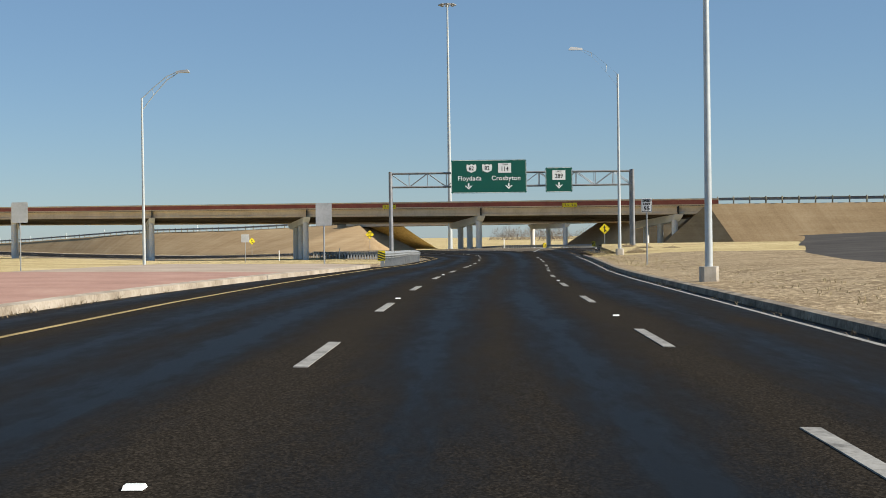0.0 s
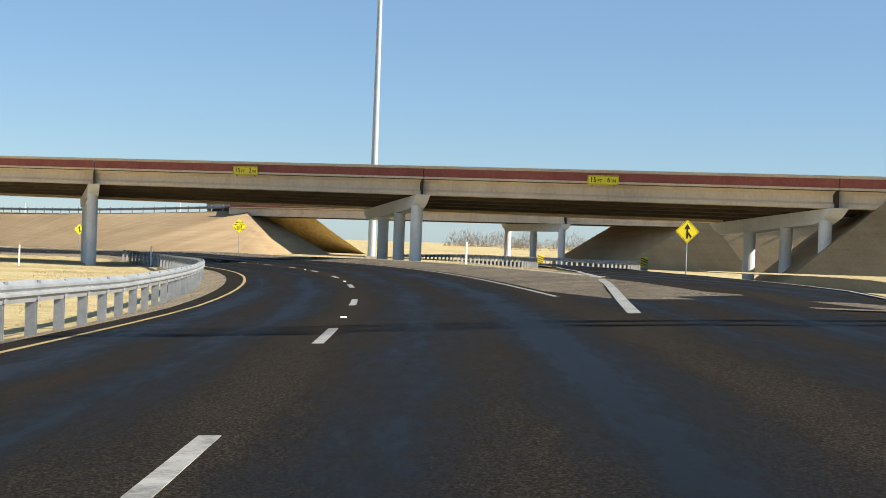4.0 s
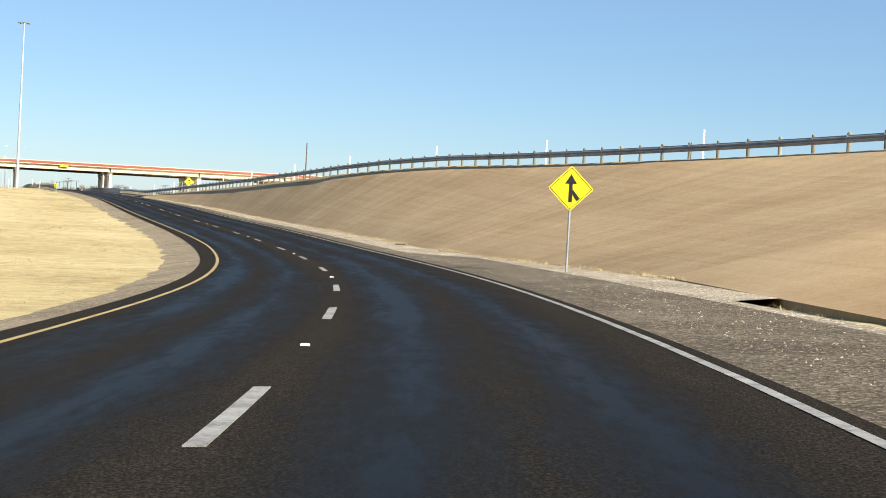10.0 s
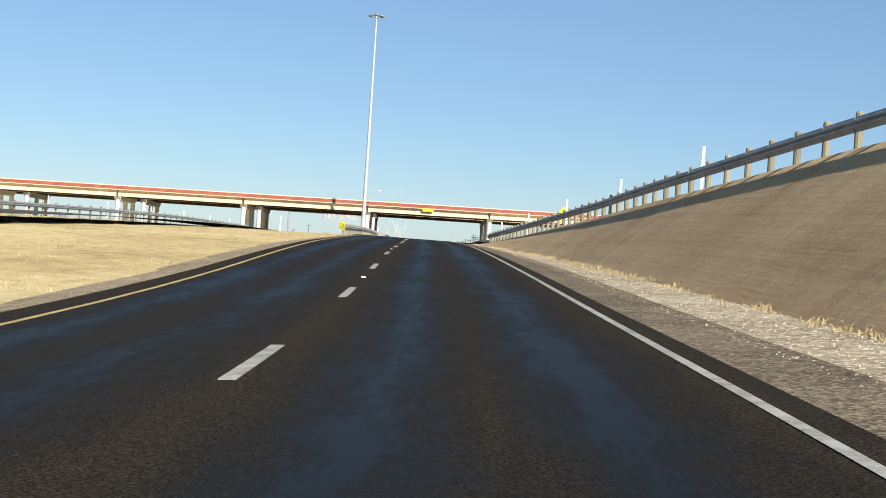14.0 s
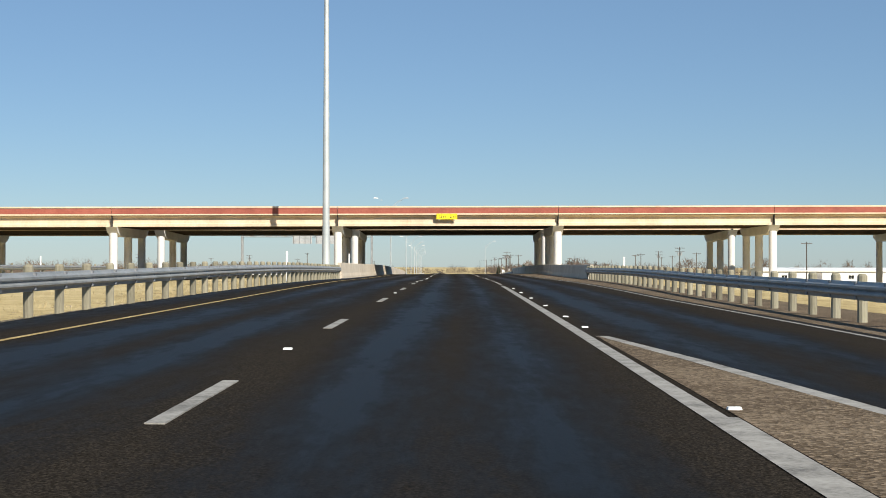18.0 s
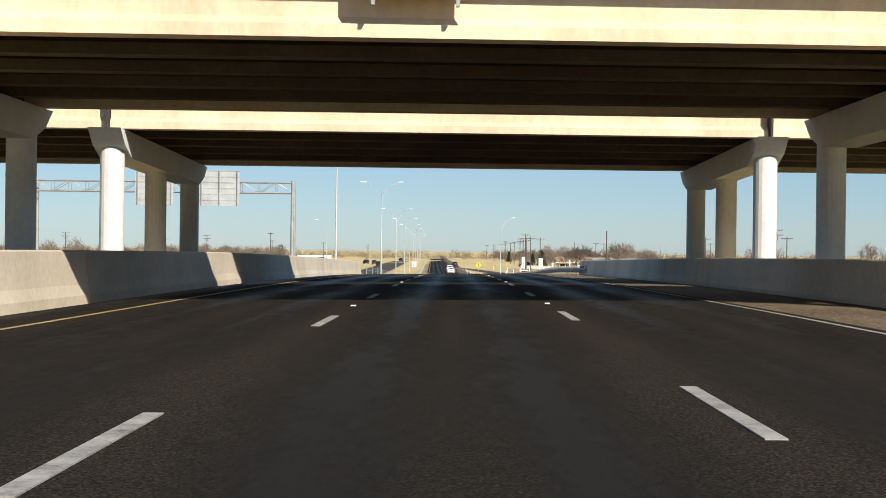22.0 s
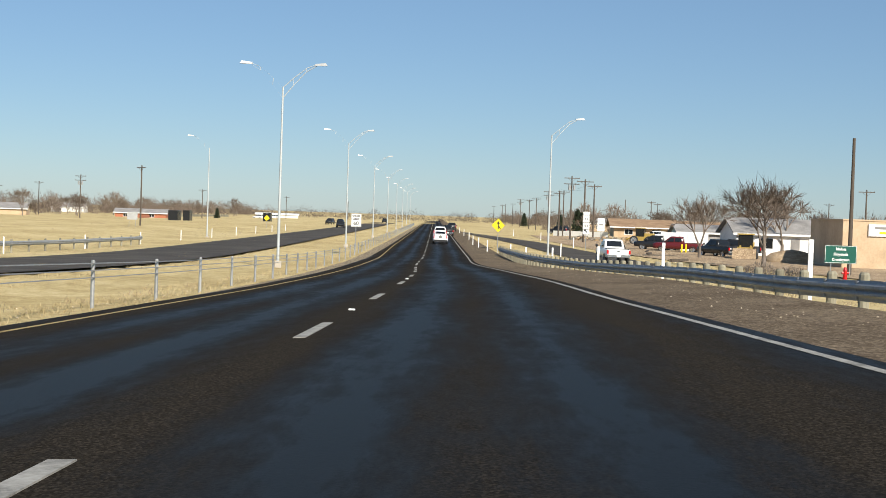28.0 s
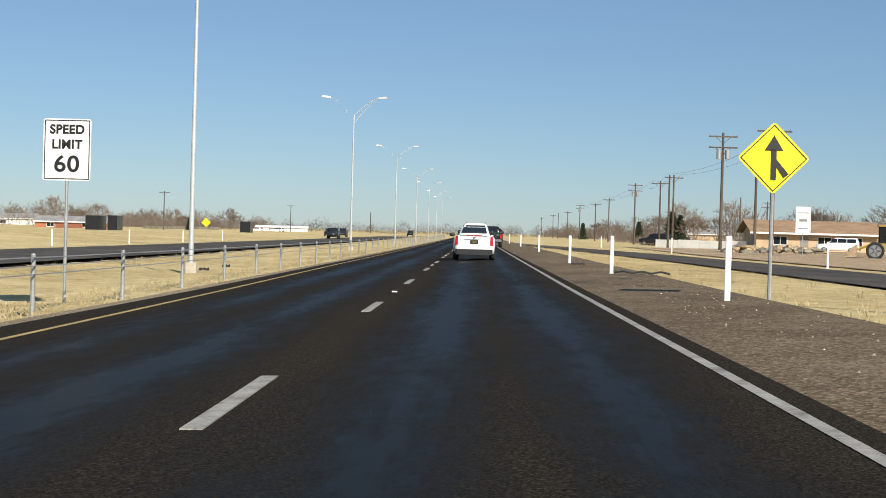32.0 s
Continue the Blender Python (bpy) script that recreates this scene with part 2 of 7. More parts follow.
def grass_material():
    """Short dry turf: straw and bare earth at three scales."""
    m, nt, b = nodes_of("dry_grass")
    p = place_of(nt)
    broad, tuft, blade = noise_node(nt, 0.12, 5, 0.62, p), noise_node(nt, 1.7, 5, 0.7, p), noise_node(nt, 17.0, 3, 0.8, p)
    f = calc(nt, "ADD", calc(nt, "ADD", calc(nt, "MULTIPLY", broad, 0.34), calc(nt, "MULTIPLY", tuft, 0.36)), calc(nt, "MULTIPLY", blade, 0.3))
    nt.links.new(ramp(nt, f, [(0.33, (0.2, 0.145, 0.07)), (0.45, (0.41, 0.315, 0.15)), (0.54, (0.55, 0.445, 0.235)), (0.66, (0.68, 0.585, 0.36))]), b.inputs["Base Color"])
    b.inputs["Roughness"].default_value, b.inputs["Specular IOR Level"].default_value = 0.97, 0.1
    bump(nt, b, calc(nt, "ADD", blade, calc(nt, "MULTIPLY", tuft, 1.5)), 0.8, 0.05)
    return m


def flat_paint(name, col, rough=0.5, metal=0.0, wear=0.12, scale=6.0):
    c0, c1 = tuple(v * (1 - wear) for v in col), tuple(min(1, v * (1 + wear * 0.5)) for v in col)
    return speckled(name, c0, col, c1, scale * 0.3, scale * 5, rough, metal)


ASPHALT = asphalt_material()
SHOULDER = gritty("shoulder_asphalt", (0.055, 0.04, 0.026), (0.115, 0.086, 0.057), (0.23, 0.18, 0.125), 34, 0.35, relief=0.012, pale=0.5)
SHOULDERPALE = gritty("gravelly_shoulder", (0.05, 0.04, 0.028), (0.112, 0.09, 0.063), (0.23, 0.19, 0.14), 30, 0.35, relief=0.014, pale=0.6)
GRAVEL = gritty("gravel", (0.15, 0.122, 0.085), (0.3, 0.25, 0.18), (0.5, 0.43, 0.33), 22, 0.4, relief=0.02, pale=0.8)
PALEPAVE = speckled("pale_median_concrete", (0.28, 0.215, 0.155), (0.38, 0.3, 0.225), (0.47, 0.385, 0.3), 0.4, 8, 0.9, relief=0.005)
GRASS = grass_material()
DIRT = gritty("bare_dirt", (0.19, 0.13, 0.08), (0.34, 0.25, 0.16), (0.5, 0.39, 0.265), 14, 0.25, relief=0.03, pale=0.5)
RIPRAP = slope_material()
CONCRETE = speckled("concrete", (0.34, 0.30, 0.245), (0.45, 0.405, 0.34), (0.55, 0.5, 0.43), 0.35, 7, 0.85, relief=0.004)
COLUMN = speckled("painted_column", (0.58, 0.575, 0.56), (0.68, 0.675, 0.66), (0.75, 0.74, 0.72), 0.6, 6, 0.8)
CREAM = speckled("cream_fascia", (0.5, 0.39, 0.27), (0.62, 0.5, 0.355), (0.7, 0.58, 0.43), 0.5, 5, 0.8, stretch=(1, 1, 0.5))
REDBAND = speckled("red_band", (0.2, 0.05, 0.035), (0.29, 0.075, 0.05), (0.36, 0.11, 0.075), 0.6, 6, 0.75)
# concrete with the shade under the bridge decks put into its colour
SHADEDCONCRETE = speckled("shade_dark_concrete", (0.055, 0.038, 0.025), (0.08, 0.057, 0.039), (0.115, 0.084, 0.06), 0.5, 6, 0.9)
JOINT = speckled("joint_rubber", (0.02, 0.018, 0.016), (0.03, 0.028, 0.025), (0.05, 0.045, 0.04), 2, 9, 0.9)
PARAPET = speckled("barrier_concrete", (0.40, 0.345, 0.27), (0.52, 0.46, 0.37), (0.6, 0.54, 0.45), 0.4, 8, 0.85, relief=0.004)
BRICKPINK = speckled("pink_pavers", (0.28, 0.15, 0.11), (0.38, 0.215, 0.16), (0.45, 0.28, 0.21), 0.5, 9, 0.9, relief=0.006)
KERBPALE = speckled("pale_kerb_concrete", (0.2, 0.16, 0.115), (0.36, 0.305, 0.235), (0.5, 0.44, 0.36), 1.2, 14, 0.9, relief=0.006)
KERB = speckled("kerb_concrete", (0.07, 0.052, 0.036), (0.2, 0.165, 0.12), (0.36, 0.31, 0.24), 1.6, 14, 0.9, relief=0.006)
WHITELINE = speckled("white_marking", (0.1, 0.095, 0.083), (0.27, 0.26, 0.235), (0.37, 0.36, 0.33), 3.5, 26, 0.75, relief=0.003)
WORNPAINT = speckled("worn_paint_streak", (0.05, 0.047, 0.04), (0.1, 0.095, 0.085), (0.19, 0.18, 0.16), 5, 30, 0.85)
YELLOWLINE = speckled("yellow_marking", (0.24, 0.17, 0.06), (0.38, 0.27, 0.1), (0.46, 0.34, 0.14), 1.5, 20, 0.75)
GALV = speckled("galvanised_steel", (0.24, 0.255, 0.26), (0.32, 0.335, 0.34), (0.4, 0.415, 0.42), 1.5, 14, 0.5, 0.35)
DULLSTEEL = speckled("dull_steel", (0.17, 0.18, 0.19), (0.25, 0.26, 0.275), (0.33, 0.34, 0.355), 1.5, 14, 0.6, 0.4)
PALEPOLE = speckled("pale_galvanised_pole", (0.4, 0.44, 0.455), (0.49, 0.53, 0.54), (0.57, 0.61, 0.615), 0.6, 9, 0.5, 0.3)
WOODPOST = speckled("weathered_wood", (0.17, 0.158, 0.115), (0.27, 0.252, 0.185), (0.36, 0.34, 0.255), 3, 30, 0.9, stretch=(1, 1, 0.15), vary=0.35)
POLEWOOD = speckled("utility_pole_wood", (0.06, 0.045, 0.035), (0.1, 0.08, 0.062), (0.15, 0.12, 0.095), 2, 20, 0.9, stretch=(1, 1, 0.1), vary=0.3)
SIGNGREEN = flat_paint("sign_green", (0.0, 0.085, 0.06), 0.42, wear=0.06)
SIGNWHITE = flat_paint("sign_white", (0.78, 0.79, 0.78), 0.45, wear=0.05)
SIGNYELLOW = flat_paint("sign_yellow", (0.86, 0.68, 0.012), 0.42, wear=0.05)
SIGNBLACK = flat_paint("sign_black", (0.012, 0.012, 0.013), 0.5)
SIGNBACK = speckled("bare_aluminium", (0.36, 0.37, 0.37), (0.46, 0.47, 0.47), (0.54, 0.55, 0.55), 1, 9, 0.55, 0.4)
ORANGE = flat_paint("sign_orange", (0.8, 0.24, 0.02), 0.45)
WHITEPLASTIC = flat_paint("white_plastic", (0.78, 0.79, 0.78), 0.5, wear=0.08)
CARWHITE = flat_paint("white_car_paint", (0.82, 0.83, 0.83), 0.22, wear=0.02)
CARRED = flat_paint("dark_red_car_paint", (0.1, 0.012, 0.014), 0.25, wear=0.05)
CARDARK = flat_paint("black_car_paint", (0.015, 0.016, 0.018), 0.25)
CARSILVER = flat_paint("silver_car_paint", (0.5, 0.51, 0.52), 0.3, 0.3)
GLASSDARK = flat_paint("tinted_glass", (0.012, 0.014, 0.016), 0.08)
RUBBER = flat_paint("rubber", (0.02, 0.02, 0.02), 0.85)
CHROME = flat_paint("bright_trim", (0.62, 0.63, 0.64), 0.22, 0.9)
TAIL = flat_paint("red_lens", (0.5, 0.01, 0.012), 0.2)
BLACKTRIM = flat_paint("black_trim", (0.018, 0.018, 0.019), 0.55)
BARK = speckled("bark", (0.13, 0.105, 0.085), (0.2, 0.165, 0.135), (0.29, 0.245, 0.205), 2, 20, 0.95, vary=0.3)
TWIG = speckled("bare_twigs", (0.13, 0.1, 0.075), (0.2, 0.155, 0.12), (0.28, 0.22, 0.175), 0.8, 6, 0.95, vary=0.45)
EVERGREEN = speckled("juniper", (0.018, 0.03, 0.014), (0.035, 0.052, 0.024), (0.06, 0.08, 0.04), 0.9, 6, 0.9, vary=0.3)
BRUSH = speckled("tumbleweed", (0.2, 0.15, 0.09), (0.31, 0.24, 0.15), (0.4, 0.32, 0.21), 3, 20, 0.95, vary=0.3)
WALLTAN = speckled("tan_stucco", (0.40, 0.29, 0.185), (0.50, 0.37, 0.24), (0.57, 0.44, 0.3), 0.5, 6, 0.85)
WALLWHITE = speckled("white_siding", (0.6, 0.6, 0.58), (0.72, 0.72, 0.7), (0.8, 0.8, 0.78), 0.5, 6, 0.75)
WALLTEAL = speckled("pale_teal_siding", (0.3, 0.42, 0.43), (0.38, 0.52, 0.53), (0.45, 0.6, 0.6), 0.5, 6, 0.75)
ROOFTAN = speckled("brown_shingles", (0.2, 0.125, 0.07), (0.28, 0.18, 0.105), (0.36, 0.25, 0.15), 0.8, 9, 0.9)
ROOFGREY = speckled("grey_shingles", (0.17, 0.165, 0.16), (0.25, 0.24, 0.23), (0.33, 0.32, 0.31), 0.8, 9, 0.9)
WALLRED = speckled("red_brick_wall", (0.3, 0.1, 0.05), (0.4, 0.15, 0.08), (0.46, 0.2, 0.12), 0.5, 9, 0.9)
GRASSBLADE = speckled("straw_blades", (0.3, 0.235, 0.12), (0.42, 0.34, 0.19), (0.54, 0.455, 0.28), 0.3, 5, 0.95, spec=0.1)
MUSTARD = flat_paint("faded_machine_yellow", (0.36, 0.25, 0.06), 0.55)
OLDASPHALT = speckled("old_grey_asphalt", (0.035, 0.03, 0.025), (0.06, 0.052, 0.043), (0.1, 0.088, 0.072), 0.25, 6, 0.85, relief=0.006, spec=0.2)
DIRTBARE = gritty("stony_brown_dirt", (0.15, 0.105, 0.06), (0.285, 0.215, 0.13), (0.44, 0.35, 0.225), 12, 0.3, relief=0.03, pale=0.7)
DIRTEDGE = gritty("gritty_brown_dirt", (0.11, 0.085, 0.055), (0.235, 0.185, 0.122), (0.41, 0.335, 0.23), 26, 0.4, relief=0.02, pale=0.7)


# ---- mesh helpers ----
class Mesh:
    """Collects faces of one part."""

    def __init__(self):
        self.v, self.f, self.uv = [], [], None

    def quad_strip(self, a, b, closed=False):
        n = len(self.v)
        self.v += [tuple(p) for p in a] + [tuple(p) for p in b]
        k = len(a)
        for i in range(k if closed else k - 1):
            j = (i + 1) % k
            self.f.append((n + i, n + j, n + k + j, n + k + i))

    def box(self, lo, hi, m=None, cut=0.0):
        """A box, with its upright edges chamfered by cut."""
        (x0, y0, z0), (x1, y1, z1) = lo, hi
        if cut:
            ring = [(x0 + cut, y0), (x1 - cut, y0), (x1, y0 + cut), (x1, y1 - cut), (x1 - cut, y1), (x0 + cut, y1), (x0, y1 - cut), (x0, y0 + cut)]
        else:
            ring = [(x0, y0), (x1, y0), (x1, y1), (x0, y1)]
        self.prism([(x, y, z0) for x, y in ring], [(x, y, z1) for x, y in ring], m)

    def prism(self, low, high, m=None):
        n, k = len(self.v), len(low)
        pts = [Vector(p) for p in (*low, *high)]
        self.v += [tuple(m @ p if m is not None else p) for p in pts]
        self.f += [(n + i, n + (i + 1) % k, n + k + (i + 1) % k, n + k + i) for i in range(k)]
        self.f += [tuple(n + i for i in reversed(range(k))), tuple(n + k + i for i in range(k))]

    def tube(self, a, b, r0, r1=None, k=8, caps=True):
        a, b = Vector(a), Vector(b)
        r1 = r0 if r1 is None else r1
        q = (b - a).to_track_quat("Z", "Y")
        ring = [q @ Vector((math.cos(i * 2 * math.pi / k), math.sin(i * 2 * math.pi / k), 0)) for i in range(k)]
        low, high = [a + r0 * p for p in ring], [b + r1 * p for p in ring]
        if caps:
            self.prism(low, high)
        else:
            self.quad_strip(low, high, True)

    def sweep(self, profile, frames, close_profile=False, caps=False):
        """profile: (across, up) pairs; frames: functions of (across, up) to a place."""
        rows = [[fr(x, z) for x, z in profile] for fr in frames]
        n, k = len(self.v), len(profile)
        for r in rows:
            self.v += [tuple(p) for p in r]
        for i in range(len(rows) - 1):
            for j in range(k if close_profile else k - 1):
                jj = (j + 1) % k
                self.f.append((n + i * k + j, n + i * k + jj, n + (i + 1) * k + jj, n + (i + 1) * k + j))
        if caps and close_profile:
            self.f += [tuple(n + j for j in range(k)), tuple(n + (len(rows) - 1) * k + j for j in reversed(range(k)))]

    def blob(self, c, rx, ry, rz, rng, k=7, rings=5, rough=0.25):
        n = len(self.v)
        for i in range(rings + 1):
            t = math.pi * i / rings
            for j in range(k):
                a = 2 * math.pi * j / k
                w = 1 + rng.uniform(-rough, rough)
                self.v.append((c[0] + rx * w * math.sin(t) * math.cos(a), c[1] + ry * w * math.sin(t) * math.sin(a), c[2] + rz * w * math.cos(t)))
        for i in range(rings):
            for j in range(k):
                jj = (j + 1) % k
                self.f.append((n + i * k + j, n + (i + 1) * k + j, n + (i + 1) * k + jj, n + i * k + jj))

    def data(self, name, material, smooth=False):
        me = bpy.data.meshes.new(name)
        me.from_pydata(self.v, [], self.f)
        if self.uv is not None:
            layer = me.uv_layers.new(name="along")
            idx = np.empty(len(me.loops), np.int32)
            me.loops.foreach_get("vertex_index", idx)
            layer.data.foreach_set("uv", np.asarray(self.uv, np.float32)[idx].ravel())
        bm = bmesh.new()
        bm.from_mesh(me)
        bmesh.ops.recalc_face_normals(bm, faces=bm.faces)
        bm.to_mesh(me)
        bm.free()
        me.materials.append(material)
        if smooth:
            me.polygons.foreach_set("use_smooth", [True] * len(me.polygons))
        return me


def thing(name, label, category, m=None, group="", kind=""):
    ob = new(name)
    ob.empty_display_size = 0.3
    if m is not None:
        ob.matrix_world = m
    return tagged(ob, label, category, group, kind)


def part(name, mesh, material, parent=None, label="", smooth=False, m=None):
    me = mesh if isinstance(mesh, bpy.types.Mesh) else mesh.data(name, material, smooth)
    ob = new(name, me)
    if parent is not None:
        ob.parent = parent
    if m is not None:
        ob.matrix_basis = m
    if label:
        ob["label"] = label
    return ob


def solid(name, mesh, material, label, category, group="", kind="", smooth=False):
    return tagged(part(name, mesh, material, None, "", smooth), label, category, group, kind)


# ---- the alignment as a smooth curve ----
def spline(x, y, xs):
    """Natural cubic through (x, y), at xs."""
    n, h = len(x), np.diff(x)
    a, r = np.zeros((n, n)), np.zeros(n)
    a[0, 0] = a[-1, -1] = 1
    for i in range(1, n - 1):
        a[i, i - 1], a[i, i], a[i, i + 1] = h[i - 1], 2 * (h[i - 1] + h[i]), h[i]
        r[i] = 3 * ((y[i + 1] - y[i]) / h[i] - (y[i] - y[i - 1]) / h[i - 1])
    c = np.linalg.solve(a, r)
    b = np.diff(y) / h - h * (2 * c[:-1] + c[1:]) / 3
    e = np.diff(c) / (3 * h)
    j = np.clip(np.searchsorted(x, xs) - 1, 0, n - 2)
    t = xs - x[j]
    return y[j] + b[j] * t + c[j] * t**2 + e[j] * t**3


AX = np.array(AXIS)
stations = np.r_[0, np.cumsum(np.linalg.norm(np.diff(AX[:, :2], axis=0), axis=1))]
S0 = -stations[1]
fine_s = np.arange(0, stations[-1], 1.0)
FINE = np.stack([spline(stations, AX[:, i], fine_s) for i in range(3)], 1)
late = fine_s > stations[-5]
for i in range(3):
    FINE[late, i] = np.interp(fine_s[late], stations, AX[:, i])
TAN = np.gradient(FINE[:, :2], axis=0)
TAN /= np.linalg.norm(TAN, axis=1)[:, None]
BANK_S, BANK_E = [b[0] for b in BANK], [b[1] for b in BANK]


def level(s):
    return float(np.interp(s - S0, fine_s, FINE[:, 2]))


def bank(s, d):
    return float(np.interp(s, BANK_S, BANK_E)) * min(max(d, -6.0), 7.0)


def at(s, d, dz=0.0):
    """The place at station s, d metres right of the lane line, dz above the road."""
    q = s - S0
    x, y = np.interp(q, fine_s, FINE[:, 0]), np.interp(q, fine_s, FINE[:, 1])
    tx, ty = np.interp(q, fine_s, TAN[:, 0]), np.interp(q, fine_s, TAN[:, 1])
    n = math.hypot(tx, ty)
    return Vector((x + d * ty / n, y - d * tx / n, level(s) + bank(s, d) + dz))


def heading(s):
    q = s - S0
    return math.atan2(-np.interp(q, fine_s, TAN[:, 0]), np.interp(q, fine_s, TAN[:, 1]))


def spot(s, d, dz=0.0, turn=0.0):
    """A pose whose y points along the road, x to its right."""
    return Matrix.Translation(at(s, d, dz)) @ Matrix.Rotation(heading(s) + radians(turn), 4, "Z")


def spread(a, b, step):
    k = max(1, round((b - a) / step))
    return [a + (b - a) * i / k for i in range(k + 1)]


def curve_of(pairs):
    xs, ys = zip(*pairs)
    return lambda s: float(np.interp(s, xs, ys))


def ribbon(s0, s1, left, right, dz, step=4.0, across=1):
    """A strip of road surface between two offsets, which may be numbers or functions of the station."""
    m = Mesh()
    m.uv = []
    fl = left if callable(left) else (lambda s: left)
    fr = right if callable(right) else (lambda s: right)
    fz = dz if callable(dz) else (lambda s, d: dz)
    rows = []
    for s in spread(s0, s1, step):
        row = []
        for i in range(across + 1):
            d = fl(s) + (fr(s) - fl(s)) * i / across
            row.append(len(m.v))
            m.v.append(tuple(at(s, d, fz(s, d))))
            m.uv.append((d, s))
        rows.append(row)
    for a, b in zip(rows, rows[1:]):
        m.f += [(a[i], a[i + 1], b[i + 1], b[i]) for i in range(across)]
    return m


def slab_strip(s0, s1, left, right, profile_dz, step=4.0):
    """A closed bar swept along the road: profile_dz gives (offset, height) pairs."""
    m = Mesh()
    m.sweep(profile_dz, [(lambda x, z, s=s: at(s, x, z)) for s in spread(s0, s1, step)], True, True)
    return m


# ---- ground ----
RIDGE_D = curve_of([(236, 40), (273, 27.5), (300, 18.5), (344, 10.7), (372, 8.65), (390, 8.1), (412, 7.0), (440, 5.6)])
RIDGE_H = curve_of([(236, 5.6), (273, 5.5), (300, 4.85), (325, 4.55), (335, 4.22), (344, 3.74), (372, 2.32), (390, 1.75), (412, 0.96), (432, 0.28), (440, 0.02), (446, -0.05)])
TOE_D = curve_of([(225, 20), (263, 10.2), (285, 7.6), (300, 6.85), (319, 6.6), (330, 6.5), (346, 6.45), (373, 6.1), (390, 5.95), (412, 5.4), (440, 4.7)])
EDGE_R = curve_of([(-200, 6.4), (100, 6.5), (112, 7.2), (118, 3.72), (428, 3.72), (432, 7.75), (540, 7.63), (562, 7.46), (587, 7.15), (612, 7.15), (637, 7.3), (662, 7.04), (687, 6.21), (712, 5.14), (737, 4.16), (762, 3.72), (787, 3.65), (806, 3.52), (850, 3.52), (3000, 3.75)])


def smooth(a, b, x):
    t = np.clip((x - a) / (b - a), 0, 1)
    return t * t * (3 - 2 * t)


def ground_heights(x, y):
    """Height of the open ground for arrays of places, by the nearest station."""
    z = np.empty(len(x))
    for a in range(0, len(x), 4000):
        px, py = x[a : a + 4000], y[a : a + 4000]
        q = ((px[:, None] - FINE[None, ::4, 0]) ** 2 + (py[:, None] - FINE[None, ::4, 1]) ** 2).argmin(1) * 4
        d = (px - FINE[q, 0]) * TAN[q, 1] - (py - FINE[q, 1]) * TAN[q, 0]
        s = fine_s[q] + S0
        road = FINE[q, 2] + np.interp(s, BANK_S, BANK_E) * np.clip(d, -6, 7)
        plain = np.interp(s, [-150, 100, 170, 260, 420, 470, 540, 690, 800, 3000], [-0.5, -1.0, -1.3, -1.5, -0.7, -2.5, -5.0, -5.0, -4.95, -4.95])
        near = road - 0.22 - 0.2 * smooth(6.4, 7.4, d) * smooth(715, 745, s) * (1 - smooth(780, 805, s))
        left_end = np.interp(s, [-200, 440, 560, 640, 3000], [14, 34, 34, 36, 36])
        right_end = np.interp(s, [-200, 430, 470, 700, 800, 3000], [12, 12, 14, 24, 24, 24])
        far = smooth(0, 12, np.where(d < 0, -d - left_end, d - right_end))
        h = near * (1 - far) + plain * far
        swale = smooth(6.8, 10, np.abs(d)) * (1 - smooth(11, 14, np.abs(d))) * 0.3 * (s > 640) * (d < 0)
        yard = 0.1 * smooth(18, 24, d) * smooth(780, 810, s) * (1 - smooth(960, 1000, s))
        z[a : a + 4000] = h - swale + yard
    return z


def build_ground():
    fine_x = np.r_[np.arange(-660, 130, 4.0)]
    fine_y = np.r_[np.arange(-120, 1010, 4.0)]
    wide = np.array([30, 80, 180, 380, 800, 1600, 3200.0])
    gx = np.r_[fine_x[0] - wide[::-1], fine_x, fine_x[-1] + wide]
    gy = np.r_[fine_y[0] - wide[::-1], fine_y, fine_y[-1] + wide]
    xx, yy = np.meshgrid(gx, gy)
    z = ground_heights(xx.ravel(), yy.ravel())
    m = Mesh()
    m.v = list(zip(xx.ravel().tolist(), yy.ravel().tolist(), z.tolist()))
    w = len(gx)
    m.f = [(r * w + c, r * w + c + 1, (r + 1) * w + c + 1, (r + 1) * w + c) for r in range(len(gy) - 1) for c in range(w - 1)]
    return solid("ground", m, GRASS, "open flat ground covered in dry winter grass", "ground", kind="structure", smooth=True)


ground = build_ground()


def drape(up):
    """Lift above the road's own plane that lays a strip on the open ground."""
    def lift(s, d):
        p = at(s, d, 0.0)
        return float(ground_heights(np.array([p.x]), np.array([p.y]))[0]) - p.z + up
    return lift


# ---- carriageway ----
LEFT_E = curve_of([(-99, -5.2), (60, -5.2), (66, -3.7), (90, -3.75), (125, -3.8), (430, -3.8), (460, -5.0), (640, -5.0), (690, -4.25), (2100, -4.25)])
road = solid("road", ribbon(-99, 2100, LEFT_E, lambda s: EDGE_R(s) + 0.22, 0.0, 4.0, 4), ASPHALT, "worn dark asphalt carriageway with polished wheel tracks", "road", kind="structure")
solid("shoulder_left", ribbon(58, 2100, lambda s: LEFT_E(s) - 1.5, lambda s: LEFT_E(s) + 0.05, lambda s, d: -0.012 - 0.13 * max(0, LEFT_E(s) - d), 4, 2), DIRTEDGE, "narrow gravelly shoulder beside the inner lane", "shoulder", kind="structure")
